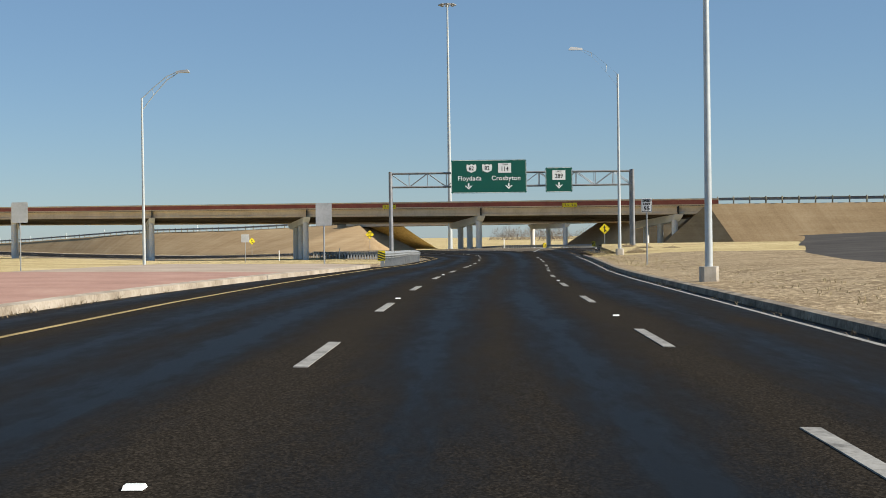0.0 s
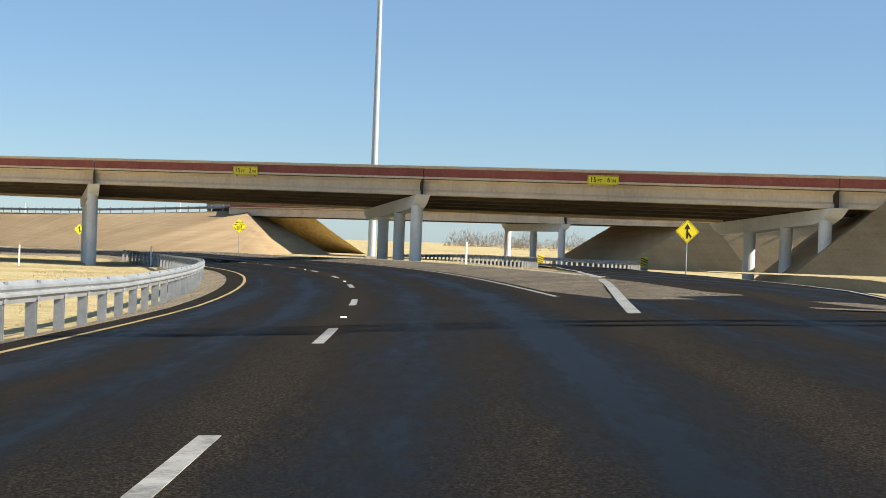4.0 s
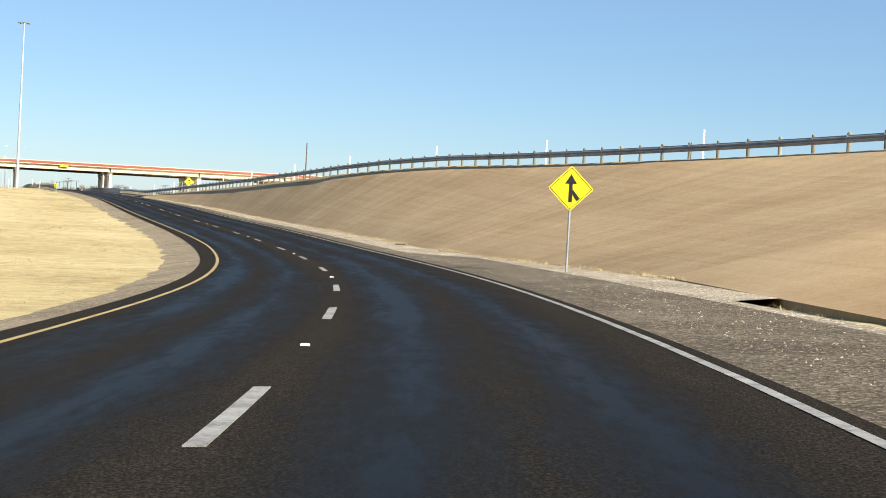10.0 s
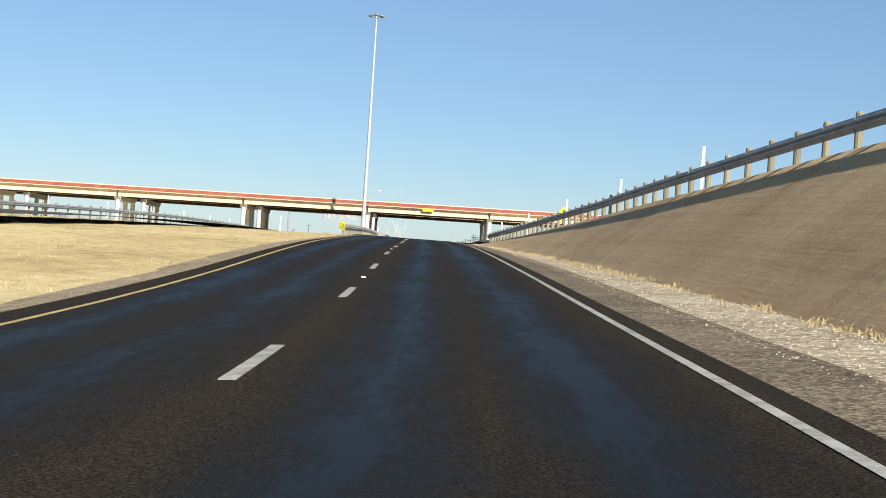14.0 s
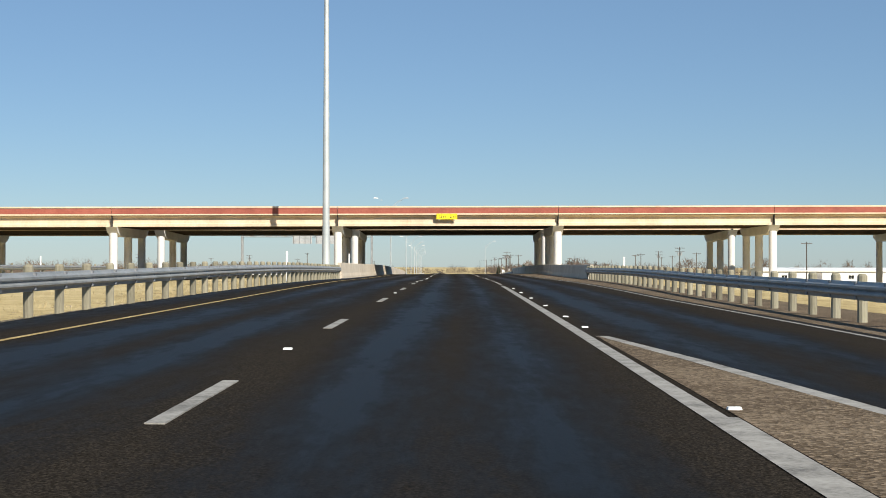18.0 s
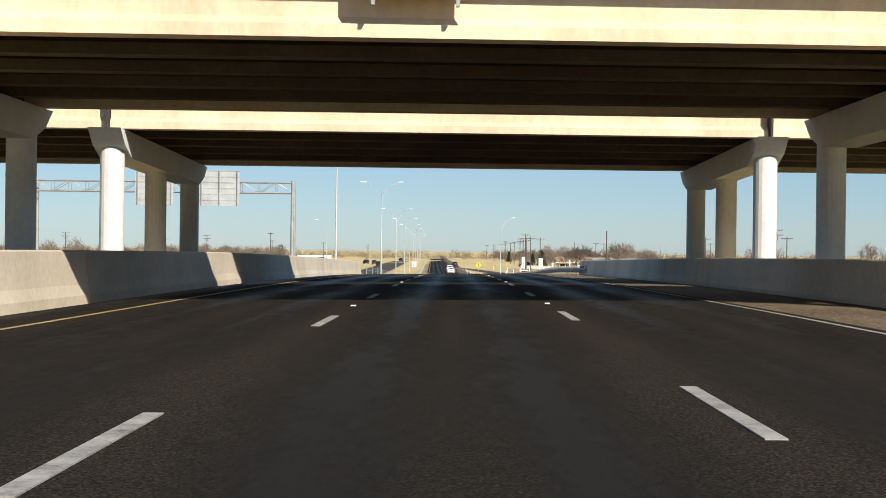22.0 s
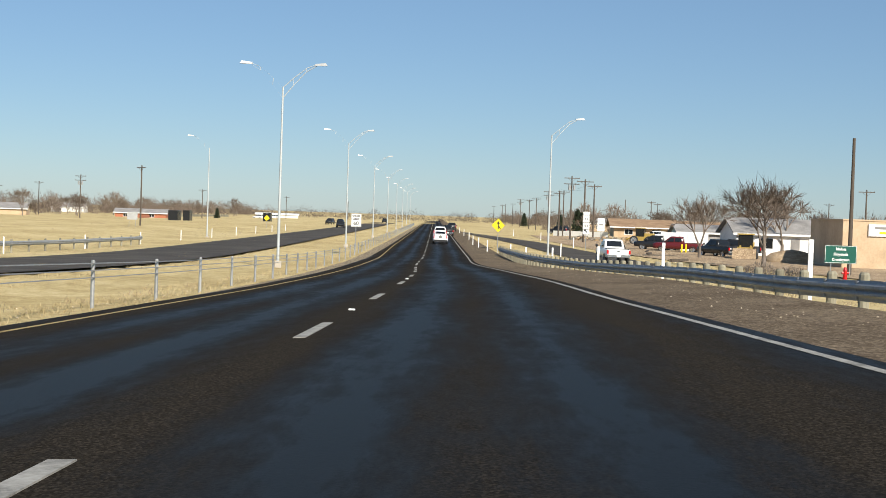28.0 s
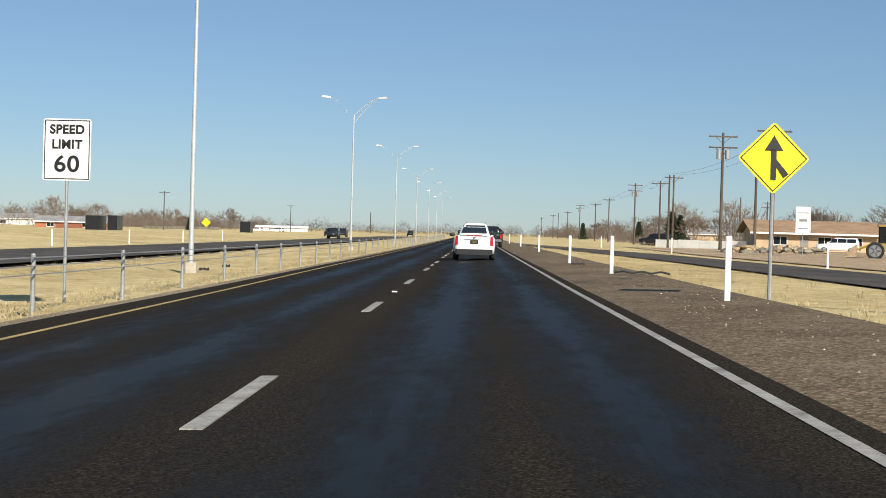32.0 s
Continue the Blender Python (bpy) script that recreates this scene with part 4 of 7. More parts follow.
guard_rail("dark guard rail beside the exit ramp", 190, 262, lambda s: RAMP_C(s) - 3.4, steel_post, 1, -0.25, DULLSTEEL)
guard_rail("dark guard rail on the far side of the exit ramp", 176.4, 255, lambda s: RAMP_C(s) + 3.6, steel_post, -1, -0.3, DULLSTEEL)


def ridge_rail(label, place, a0, a1, step=1.905):
    """A rail on top of an approach fill, along a bridge's own line."""
    root = thing("guard_rail", label, "guard rail", Matrix.Translation(place(a0, 0, 0.1)))
    inv = root.matrix_world.inverted()
    m = Mesh()
    m.sweep([(x, z + 0.38) for x, z in BEAM], [(lambda x, z, a=a: inv @ (place(a, 0.3 + x, 0.1 + z))) for a in spread(a0, a1, 3.8)], True, True)
    part("beam", m, DULLSTEEL, root, "rolled W-section steel beam")
    for a in spread(a0, a1, step):
        part("post", wood_post, None, root, m=inv @ Matrix.Translation(place(a, 0.3, 0.1)))
    return root


ridge_rail("dark guard rail along the top of a distant fill", p1, 30.8, 120, 1.905)
ridge_rail("dark guard rail along the top of a distant fill", p2, 17.4, 90, 1.905)


def approach_fill(label, place, a0, a1, ground_z, width, nose, skew=0.0):
    """The earth fill behind a bridge's end, with its sloping sides and nose."""
    m = Mesh()
    sgn = 1 if a1 > a0 else -1
    rows = []
    for i in range(9):
        a = a0 + (a1 - a0) * i / 8
        t, q = place(a, 0, 0.08), place(a + skew, width, 0.08)
        h = t.z - ground_z
        side = place(0, -1, 0) - place(0, 0, 0)
        side.z = 0
        side.normalize()
        rows.append([t + side * h * 1.7 - Vector((0, 0, h + 0.5)), t, q, q - side * h * 1.7 - Vector((0, 0, h + 0.5))])
    n = len(m.v)
    for r in rows:
        m.v += [tuple(v) for v in r]
    m.f = [(i * 4 + j, i * 4 + j + 1, i * 4 + j + 5, i * 4 + j + 4) for i in range(8) for j in range(3)]
    n = len(m.v)
    t, q = rows[0][1], rows[0][2]
    way = (place(1, 0, 0) - place(0, 0, 0)) * -sgn
    way.z = 0
    h = t.z - ground_z
    m.v += [tuple(t + way * nose - Vector((0, 0, h + 0.5))), tuple(q + way * nose - Vector((0, 0, h + 0.5)))]
    m.uv = [(15.0 * i, 4.0 * j) for i in range(9) for j in range(4)] + [(-8, 0), (-16, 0)]
    m.f += [(1, 2, n + 1, n), (0, 1, n), (2, 3, n + 1)]
    return solid("embankment", m, RIPRAP, label, "embankment", kind="structure")


approach_fill("tan sprayed-earth fill behind the overpass abutment", p1, 29.3, 150, -1.0, 14.6, 7.0, 4.5)
approach_fill("tan sprayed-earth fill beyond the far overpass", p2, 16.8, 120, -1.3, 17.5, 11.0)


# ---- concrete barriers on the crossing ----
def barrier(label, s0, s1, off, side, height=0.92):
    f = off if callable(off) else (lambda s: off)
    root = thing("concrete_barrier", label, "barrier", Matrix.Translation(at(s0, f(s0))))
    inv = root.matrix_world.inverted()
    prof = [(0.0, -0.3), (0.0, 0.08), (-0.06, 0.30), (-0.13, height - 0.03), (-0.16, height), (-0.30, height), (-0.33, height - 0.03), (-0.33, -0.3)]
    cuts = spread(s0, s1, 7.6)
    for a, b in zip(cuts, cuts[1:]):
        m = Mesh()
        m.sweep([(x * side, z) for x, z in prof], [(lambda x, z, s=s: inv @ at(s, f(s) + x, z)) for s in (a + 0.012, (a + b) / 2, b - 0.012)], True, True)
        part("barrier_section", m, PARAPET, root)
    return root


barrier("tall tan concrete bridge barrier with casting joints", 533, 662, -5.75, 1, 1.0)
barrier("tan concrete bridge barrier in its own shade", 529, 645, 10.2, -1, 0.92)


# ---- poles ----
def high_mast(x, y, z0, z1, label):
    root = thing("high_mast", label, "light mast", Matrix.Translation((x, y, z0)))
    h = z1 - z0
    base = Mesh()
    base.box((-0.6, -0.6, -1.0), (0.6, 0.6, 0.45), cut=0.12)
    part("footing", base, CONCRETE, root)
    cuts = [0.45, h * 0.25, h * 0.5, h * 0.75, h - 0.6]
    for i, (a, b) in enumerate(zip(cuts, cuts[1:])):
        m = Mesh()
        r = lambda q: 0.34 - 0.22 * q / h
        m.tube((0, 0, a - (0.4 if i else 0)), (0, 0, b), r(a) + 0.004, r(b), 16, False)
        part("pole_section", m, PALEPOLE, root, smooth=True)
    ringm = Mesh()
    for k in range(16):
        a, b = k * math.pi / 8, (k + 1) * math.pi / 8
        ringm.tube((0.9 * math.cos(a), 0.9 * math.sin(a), h - 0.6), (0.9 * math.cos(b), 0.9 * math.sin(b), h - 0.6), 0.05, 0.05, 5)
    part("ring", ringm, DULLSTEEL, root)
    for k in range(8):
        a = k * math.pi / 4
        m = Mesh()
        m.blob((1.1 * math.cos(a), 1.1 * math.sin(a), h - 0.7), 0.3, 0.3, 0.16, random.Random(k), 8, 5, 0.0)
        part("floodlight", m, DULLSTEEL, root)
        arm = Mesh()
        arm.tube((0, 0, h - 0.6), (0.9 * math.cos(a), 0.9 * math.sin(a), h - 0.6), 0.03, 0.03, 5)
        part("arm", arm, DULLSTEEL, root)
    return root


high_mast(1.2, 216.5, -1.3, 36.5, "very tall pale steel high-mast light pole")
high_mast(-243.0, 469.9, -0.9, 36.2, "very tall pale steel high-mast light pole behind a barrier")


def street_lamp(m, arms, label, h=10.2, reach=2.15, group="road lamps"):
    """A tapered pole with trussed arms that rise outward; arms: +1 right, -1 left."""
    root = thing("street_lamp", label, "street lamp", m, group)
    f = Mesh()
    f.box((-0.23, -0.23, -0.6), (0.23, 0.23, 0.22), cut=0.08)
    part("footing", f, CONCRETE, root)
    p = Mesh()
    p.tube((0, 0, 0.22), (0, 0, h), 0.1, 0.06, 12, False)
    part("pole", p, PALEPOLE, root, smooth=True)
    for sgn in arms:
        pts_hi = [(0.0, h - 0.05), (0.3 * reach, h + 0.55), (0.7 * reach, h + 1.25), (reach, h + 1.5)]
        pts_lo = [(0.0, h - 0.75), (0.32 * reach, h + 0.12), (0.7 * reach, h + 1.02), (reach, h + 1.42)]
        for line_pts in (pts_hi, pts_lo):
            a = Mesh()
            a.sweep([(0.028 * math.cos(i * math.pi / 3), 0.028 * math.sin(i * math.pi / 3)) for i in range(6)], [(lambda u, v, x=x, z=z: Vector((sgn * x - u * 0.7, v, z + u * 0.7))) for x, z in line_pts], True, True)
            part("arm", a, PALEPOLE, root)
        for (x0, z0), (x1, z1) in zip(pts_hi[1:3], pts_lo[1:3]):
            a = Mesh()
            a.tube((sgn * x0, 0, z0), (sgn * x1, 0, z1), 0.02, 0.02, 5)
            part("arm_strut", a, PALEPOLE, root)
        b = Mesh()
        b.prism([(sgn * (reach - 0.1), -0.08, h + 1.42), (sgn * (reach + 0.72), -0.15, h + 1.44), (sgn * (reach + 0.72), 0.15, h + 1.44), (sgn * (reach - 0.1), 0.08, h + 1.42)], [(sgn * (reach - 0.1), -0.05, h + 1.54), (sgn * (reach + 0.6), -0.1, h + 1.62), (sgn * (reach + 0.6), 0.1, h + 1.62), (sgn * (reach - 0.1), 0.05, h + 1.54)])
        part("lamp_head", b, SIGNBACK, root)
    return root


street_lamp(spot(37.0, 7.32, 0.3), (-1,), "pale steel street lamp on a concrete footing beside the kerb", 11.4)
street_lamp(spot(85.0, 8.3, 0.35), (-1,), "pale steel street lamp with an arm over the road", 10.5)
street_lamp(spot(84, -19.7, -0.3), (1,), "pale steel street lamp with an arm over the grass", 10.2)
double = street_lamp(spot(669, -8.55, -0.2), (-1, 1), "pale double-armed street lamp in the grass median", 11.6)
for s in (736.5, 806.6, 875, 945, 1014, 1083, 1152, 1221, 1290):
    copy_thing(double, spot(s, -9.2, -0.2))
street_lamp(spot(841, 11.0, -0.3), (1,), "pale street lamp behind a guard rail", 10.9, 2.2)
single_l = street_lamp(spot(899, -28.7, -0.3), (-1,), "pale street lamp beyond the opposite road", 11.7)


# ---- writing ----
def writing(text, size, m, material, parent, name="lettering", wide=1.0, align="CENTER", bold=0.0):
    c = bpy.data.curves.new(name, "FONT")
    c.body, c.size, c.align_x, c.align_y = text, size, align, "CENTER"
    c.extrude, c.offset = 0.003, bold
    c.space_character = 1.06
    tmp = bpy.data.objects.new(name, c)
    me = bpy.data.meshes.new_from_object(tmp)
    bpy.data.objects.remove(tmp)
    bpy.data.curves.remove(c)
    me.transform(Matrix.Diagonal((wide, 1, 1, 1)))
    me.materials.clear()
    me.materials.append(material)
    return part(name, me, None, parent, m=m)


FACE = Matrix.Rotation(radians(90), 4, "X")  # text upright, facing -y


def on_face(x, y, z):
    return Matrix.Translation((x, y, z)) @ FACE


def rounded(w, h, r, y0, y1, k=4):
    """A rounded upright plate in the x-z plane between y0 and y1."""
    m = Mesh()
    pts = []
    for cx, cz, a0 in ((w / 2 - r, h / 2 - r, 0), (-w / 2 + r, h / 2 - r, 90), (-w / 2 + r, -h / 2 + r, 180), (w / 2 - r, -h / 2 + r, 270)):
        for i in range(k + 1):
            a = radians(a0 + 90 * i / k)
            pts.append((cx + r * math.cos(a), cz + r * math.sin(a)))
    m.prism([(x, y0, z) for x, z in pts], [(x, y1, z) for x, z in pts])
    return m


def arrow_merge(parent, z, mat, k=1.0, mirror=1):
    a = Mesh()
    shapes = [[(-0.05, -0.4), (0.05, -0.4), (0.05, 0.16), (-0.05, 0.16)], [(-0.17, 0.14), (0.17, 0.14), (0.0, 0.42)], [(0.05, -0.02), (0.05, -0.16), (0.19, -0.36), (0.28, -0.29)]]
    for sh in shapes:
        pts = [(x * k * mirror, q * k + z) for x, q in sh]
        a.prism([(x, -0.012, q) for x, q in pts], [(x, -0.004, q) for x, q in pts])
    return part("symbol", a, mat, parent, "black arrow symbol")


def diamond(m, size, z, label, post_h=None, kind="merge", mirror=1):
    root = thing("road_sign", label, "road sign", m)
    post = Mesh()
    post.tube((0, 0.04, -0.5), (0, 0.04, z + size * 0.5), 0.035, 0.035, 8)
    part("post", post, GALV, root)
    plate = rounded(size, size, 0.06, 0.0, 0.004)
    for i, (x, y, q) in enumerate(plate.v):
        plate.v[i] = ((x - q) * 0.7071, y, (x + q) * 0.7071 + z)
    part("plate", plate, SIGNYELLOW, root)
    rim = Mesh()
    o, n = size * 0.7071 - 0.05, size * 0.7071 - 0.075
    for k in range(4):
        a, b = k * math.pi / 2, (k + 1) * math.pi / 2
        q = [(o * math.cos(a), o * math.sin(a)), (o * math.cos(b), o * math.sin(b)), (n * math.cos(b), n * math.sin(b)), (n * math.cos(a), n * math.sin(a))]
        rim.prism([(x, -0.004, w + z) for x, w in q], [(x, -0.001, w + z) for x, w in q])
    part("border", rim, SIGNBLACK, root)
    if kind == "merge":
        arrow_merge(root, z, SIGNBLACK, size / 0.95, mirror)
    elif kind == "ice":
        for i, t in enumerate(("BRIDGE", "MAY ICE IN", "COLD", "WEATHER")):
            writing(t, 0.2, on_face(0, -0.006, z + 0.31 - 0.21 * i), SIGNBLACK, root, wide=0.86, bold=0.004)
    return root


diamond(Matrix.Translation((18.8, 166.5, -0.7)) @ Matrix.Rotation(radians(-2), 4, "Z"), 0.9, 2.36, "yellow diamond merge sign on a steel post")
diamond(Matrix.Translation((-35.45, 267.6, -1.85)) @ Matrix.Rotation(radians(22), 4, "Z"), 0.95, 2.42, "yellow diamond merge sign below the embankment")
diamond(Matrix.Translation((-11.4, 226.1, -1.05)) @ Matrix.Rotation(radians(12), 4, "Z"), 1.0, 2.5, "large yellow diamond sign warning of ice", kind="ice")
diamond(spot(846, 6.7, -0.1, 2), 0.9, 2.5, "yellow diamond merge sign in the dry grass")
diamond(spot(426, 10.6, 0.4, 0), 0.9, 2.0, "yellow diamond merge sign beside the ramp")
diamond(spot(1010, -34, -0.3), 0.9, 2.2, "far yellow diamond sign", kind="plain")


def plate_sign(m, w, h, z, rows, label, face=SIGNWHITE, ink=SIGNBLACK, posts=1, back=False):
    root = thing("road_sign", label, "road sign", m)
    for x in ((0,) if posts == 1 else (-w * 0.3, w * 0.3)):
        post = Mesh()
        post.tube((x, 0.04, -0.5), (x, 0.04, z + h * 0.5), 0.035, 0.035, 8)
        part("post", post, GALV, root)
    pl = rounded(w, h, 0.05, 0.0, 0.004)
    pl.v = [(x, y, q + z) for x, y, q in pl.v]
    part("plate", pl, face, root)
    if not back:
        rim = Mesh()
        for x0, x1, z0, z1 in ((-w / 2 + 0.025, w / 2 - 0.025, h / 2 - 0.045, h / 2 - 0.025), (-w / 2 + 0.025, w / 2 - 0.025, -h / 2 + 0.025, -h / 2 + 0.045), (-w / 2 + 0.025, -w / 2 + 0.045, -h / 2 + 0.045, h / 2 - 0.045), (w / 2 - 0.045, w / 2 - 0.025, -h / 2 + 0.045, h / 2 - 0.045)):
            rim.box((x0, -0.004, z0 + z), (x1, -0.001, z1 + z))
        part("border", rim, ink, root)
    for t, size, q, wide in rows:
        if t is None:
            bar = Mesh()
            bar.box((-wide / 2, -0.005, z + q - size / 2), (wide / 2, -0.001, z + q + size / 2))
            part("text_bar", bar, ink, root)
        else:
            writing(t, size, on_face(0, -0.006, z + q), ink, root, wide=wide, bold=0.008)
    return root


plate_sign(spot(849.5, -6.7, -0.1, -3), 0.98, 1.24, 2.95, [("SPEED", 0.25, 0.40, 1.0), ("LIMIT", 0.25, 0.10, 1.0), ("60", 0.46, -0.30, 1.12)], "white speed limit sign on a steel post in the median")
plate_sign(spot(63.2, 8.0, 0.15, 0), 0.47, 0.6, 2.6, [("SPEED", 0.12, 0.19, 1.0), ("LIMIT", 0.12, 0.055, 1.0), ("55", 0.24, -0.14, 1.1)], "small white speed limit sign on the dirt verge")
plate_sign(spot(62, -6.0, 0.1, 4), 0.7, 0.98, 2.2, [], "grey back of a rectangular sign near the median's end", SIGNBACK, back=True)
plate_sign(spot(69, -22, -0.1, 4), 0.8, 1.0, 2.9, [], "grey back of a rectangular sign in the grass", SIGNBACK, back=True)
plate_sign(spot(802, 26.4, -0.3, 0), 2.0, 1.12, 1.5, [("Idalou", 0.24, 0.33, 1.0), ("Floydada", 0.24, 0.0, 1.0), ("Crosbyton", 0.24, -0.33, 1.0)], "small green direction sign with white lettering", SIGNGREEN, SIGNWHITE, posts=2)
plate_sign(spot(927, 25.6, -0.3, 0), 1.1, 2.0, 2.9, [(None, 0.08, 0.55, 0.8), (None, 0.2, 0.0, 0.6), (None, 0.08, -0.6, 0.7)], "white upright business sign on a post", WHITEPLASTIC, ROOFGREY)
plate_sign(spot(935, -46, -0.4, 0), 1.6, 1.2, 2.4, [], "grey back of a sign across the road", SIGNBACK, back=True, posts=2)
route = plate_sign(spot(872, 17.6, -0.15, 0), 0.75, 2.5, 3.0, [("62", 0.36, 0.46, 1.0), ("82", 0.36, -0.32, 1.0)], "stack of white route shields and an arrow on a post", SIGNWHITE)
for z in (0.88, 0.06, -0.72):
    b = Mesh()
    b.box((-0.36, -0.006, 3.0 + z - 0.02), (0.36, -0.001, 3.0 + z + 0.02))
    part("panel_gap", b, SIGNBLACK, route)
b = Mesh()
b.prism([(-0.2, -0.006, 2.2), (-0.12, -0.006, 2.28), (0.14, -0.006, 2.02), (0.06, -0.006, 1.94)], [(-0.2, -0.001, 2.2), (-0.12, -0.001, 2.28), (0.14, -0.001, 2.02), (0.06, -0.001, 1.94)])
b.prism([(-0.24, -0.006, 2.06), (-0.24, -0.006, 2.32), (0.02, -0.006, 2.32)], [(-0.24, -0.001, 2.06), (-0.24, -0.001, 2.32), (0.02, -0.001, 2.32)])
part("arrow", b, SIGNBLACK, route)
plate_sign(Matrix.Translation(at(165, -20.5, 0.0)) @ Matrix.Rotation(radians(12), 4, "Z"), 0.9, 0.9, 2.5, [], "grey back of a diamond sign", SIGNBACK, back=True)


# hazard marker with slanting stripes at a rail's end
def hazard_marker(m, label):
    root = thing("hazard_marker", label, "hazard marker", m)
    pl = rounded(0.46, 0.62, 0.03, 0.0, 0.01)
    pl.v = [(x, y, q + 0.62) for x, y, q in pl.v]
    part("plate", pl, SIGNYELLOW, root)
    for k in range(4):
        st = Mesh()
        z = 0.36 + 0.155 * k
        zz = [max(0.32, min(0.92, v)) for v in (z, z - 0.16, z - 0.08, z + 0.08)]
        st.prism([(-0.22, -0.006, zz[0]), (0.22, -0.006, zz[1]), (0.22, -0.006, zz[2]), (-0.22, -0.006, zz[3])], [(-0.22, -0.001, zz[0]), (0.22, -0.001, zz[1]), (0.22, -0.001, zz[2]), (-0.22, -0.001, zz[3])])
        part("stripe", st, SIGNBLACK, root)
    return root


hazard_marker(spot(64.75, -3.8, 0.05, 0) @ Matrix.Scale(0.74, 4), "black and yellow striped marker on a guard rail's end")
hazard_marker(spot(447.2, -5.55, 0.0, 0), "black and yellow striped marker on a guard rail's end")
hazard_marker(spot(189.8, RAMP_C(190) - 3.4, -0.3, 0), "black and yellow striped marker on a guard rail's end")


hazard_marker(spot(176.1, RAMP_C(176) + 3.55, -0.3, -20), "black and yellow striped marker on a guard rail's end")


# clearance signs on the overpasses
def clearance(place, a, text, label, w=1.95, h=0.55, drop=0.12):
    o, e = place(a, -0.12, 0), place(a + 1, -0.12, 0)
    ang = math.atan2(e.y - o.y, e.x - o.x)
    root = thing("clearance_sign", label, "road sign", Matrix.Translation(place(a, -0.13, drop)) @ Matrix.Rotation(ang, 4, "Z"))
    part("plate", rounded(w, h, 0.04, 0.0, 0.02), SIGNYELLOW, root)
    rim = Mesh()
    for x0, x1, z0, z1 in ((-w / 2 + 0.03, w / 2 - 0.03, h / 2 - 0.05, h / 2 - 0.03), (-w / 2 + 0.03, w / 2 - 0.03, -h / 2 + 0.03, -h / 2 + 0.05), (-w / 2 + 0.03, -w / 2 + 0.05, -h / 2 + 0.05, h / 2 - 0.05), (w / 2 - 0.05, w / 2 - 0.03, -h / 2 + 0.05, h / 2 - 0.05)):
        rim.box((x0, -0.004, z0), (x1, -0.001, z1))
    part("border", rim, SIGNBLACK, root)
    big, small = text
    writing(big[0], 0.42, on_face(-0.62, -0.006, 0.0), SIGNBLACK, root, wide=0.95, bold=0.006)
    writing("FT", 0.26, on_face(-0.2, -0.006, -0.05), SIGNBLACK, root, bold=0.004)
    writing(big[1], 0.42, on_face(0.36, -0.006, 0.0), SIGNBLACK, root, wide=0.95, bold=0.006)
    writing("IN", 0.26, on_face(0.68, -0.006, -0.05), SIGNBLACK, root, bold=0.004)
    for x in (-0.7, 0.7):
        br = Mesh()
        br.box((x - 0.03, 0.02, -0.4), (x + 0.03, 0.12, 0.24))
        part("bracket", br, DULLSTEEL, root)
    return root


clearance(p1, -13.3, (("15", "2"), 0), "yellow clearance sign reading 15 FT 2 IN")
clearance(p1, 11.9, (("15", "6"), 0), "yellow clearance sign reading 15 FT 6 IN")
clearance(p3, -10.55, (("15", "2"), 0), "sunlit yellow clearance sign reading 15 FT 2 IN", drop=-0.25)


# ---- sign gantries ----
def gantry(label, m, x0, x1, z_lo, z_hi, ground_l, ground_r, mat):
    """A box-truss gantry; local x across the road."""
    root = thing("sign_gantry", label, "sign gantry", m)
    dep = 0.9
    for y in (0.0, dep):
        for z in (z_lo, z_hi):
            c = Mesh()
            c.tube((x0, y, z), (x1, y, z), 0.06, 0.06, 8)
            part("chord", c, mat, root)
    n = max(4, round((x1 - x0) / 1.35))
    for y in (0.0, dep):
        for i in range(n):
            a, b = x0 + (x1 - x0) * i / n, x0 + (x1 - x0) * (i + 1) / n
            w = Mesh()
            w.tube((a, y, z_lo if i % 2 else z_hi), (b, y, z_hi if i % 2 else z_lo), 0.03, 0.03, 6)
            part("diagonal", w, mat, root)
            v = Mesh()
            v.tube((a, y, z_lo), (a, y, z_hi), 0.025, 0.025, 6)
            part("upright", v, mat, root)
    for x, g in ((x0, ground_l), (x1, ground_r)):
        if g is None:
            continue
        for y in (0.0, dep):
            p = Mesh()
            p.tube((x, y, g - 0.3), (x, y, z_hi + 0.12), 0.15, 0.13, 12, False)
            part("leg", p, mat, root, smooth=True)
        k = 5
        for i in range(k):
            za, zb = g + 0.6 + (z_lo - g - 0.6) * i / k, g + 0.6 + (z_lo - g - 0.6) * (i + 1) / k
            b = Mesh()
            b.tube((x, 0.0 if i % 2 else dep, za), (x, dep if i % 2 else 0.0, zb), 0.035, 0.035, 6)
            part("brace", b, mat, root)
    return root


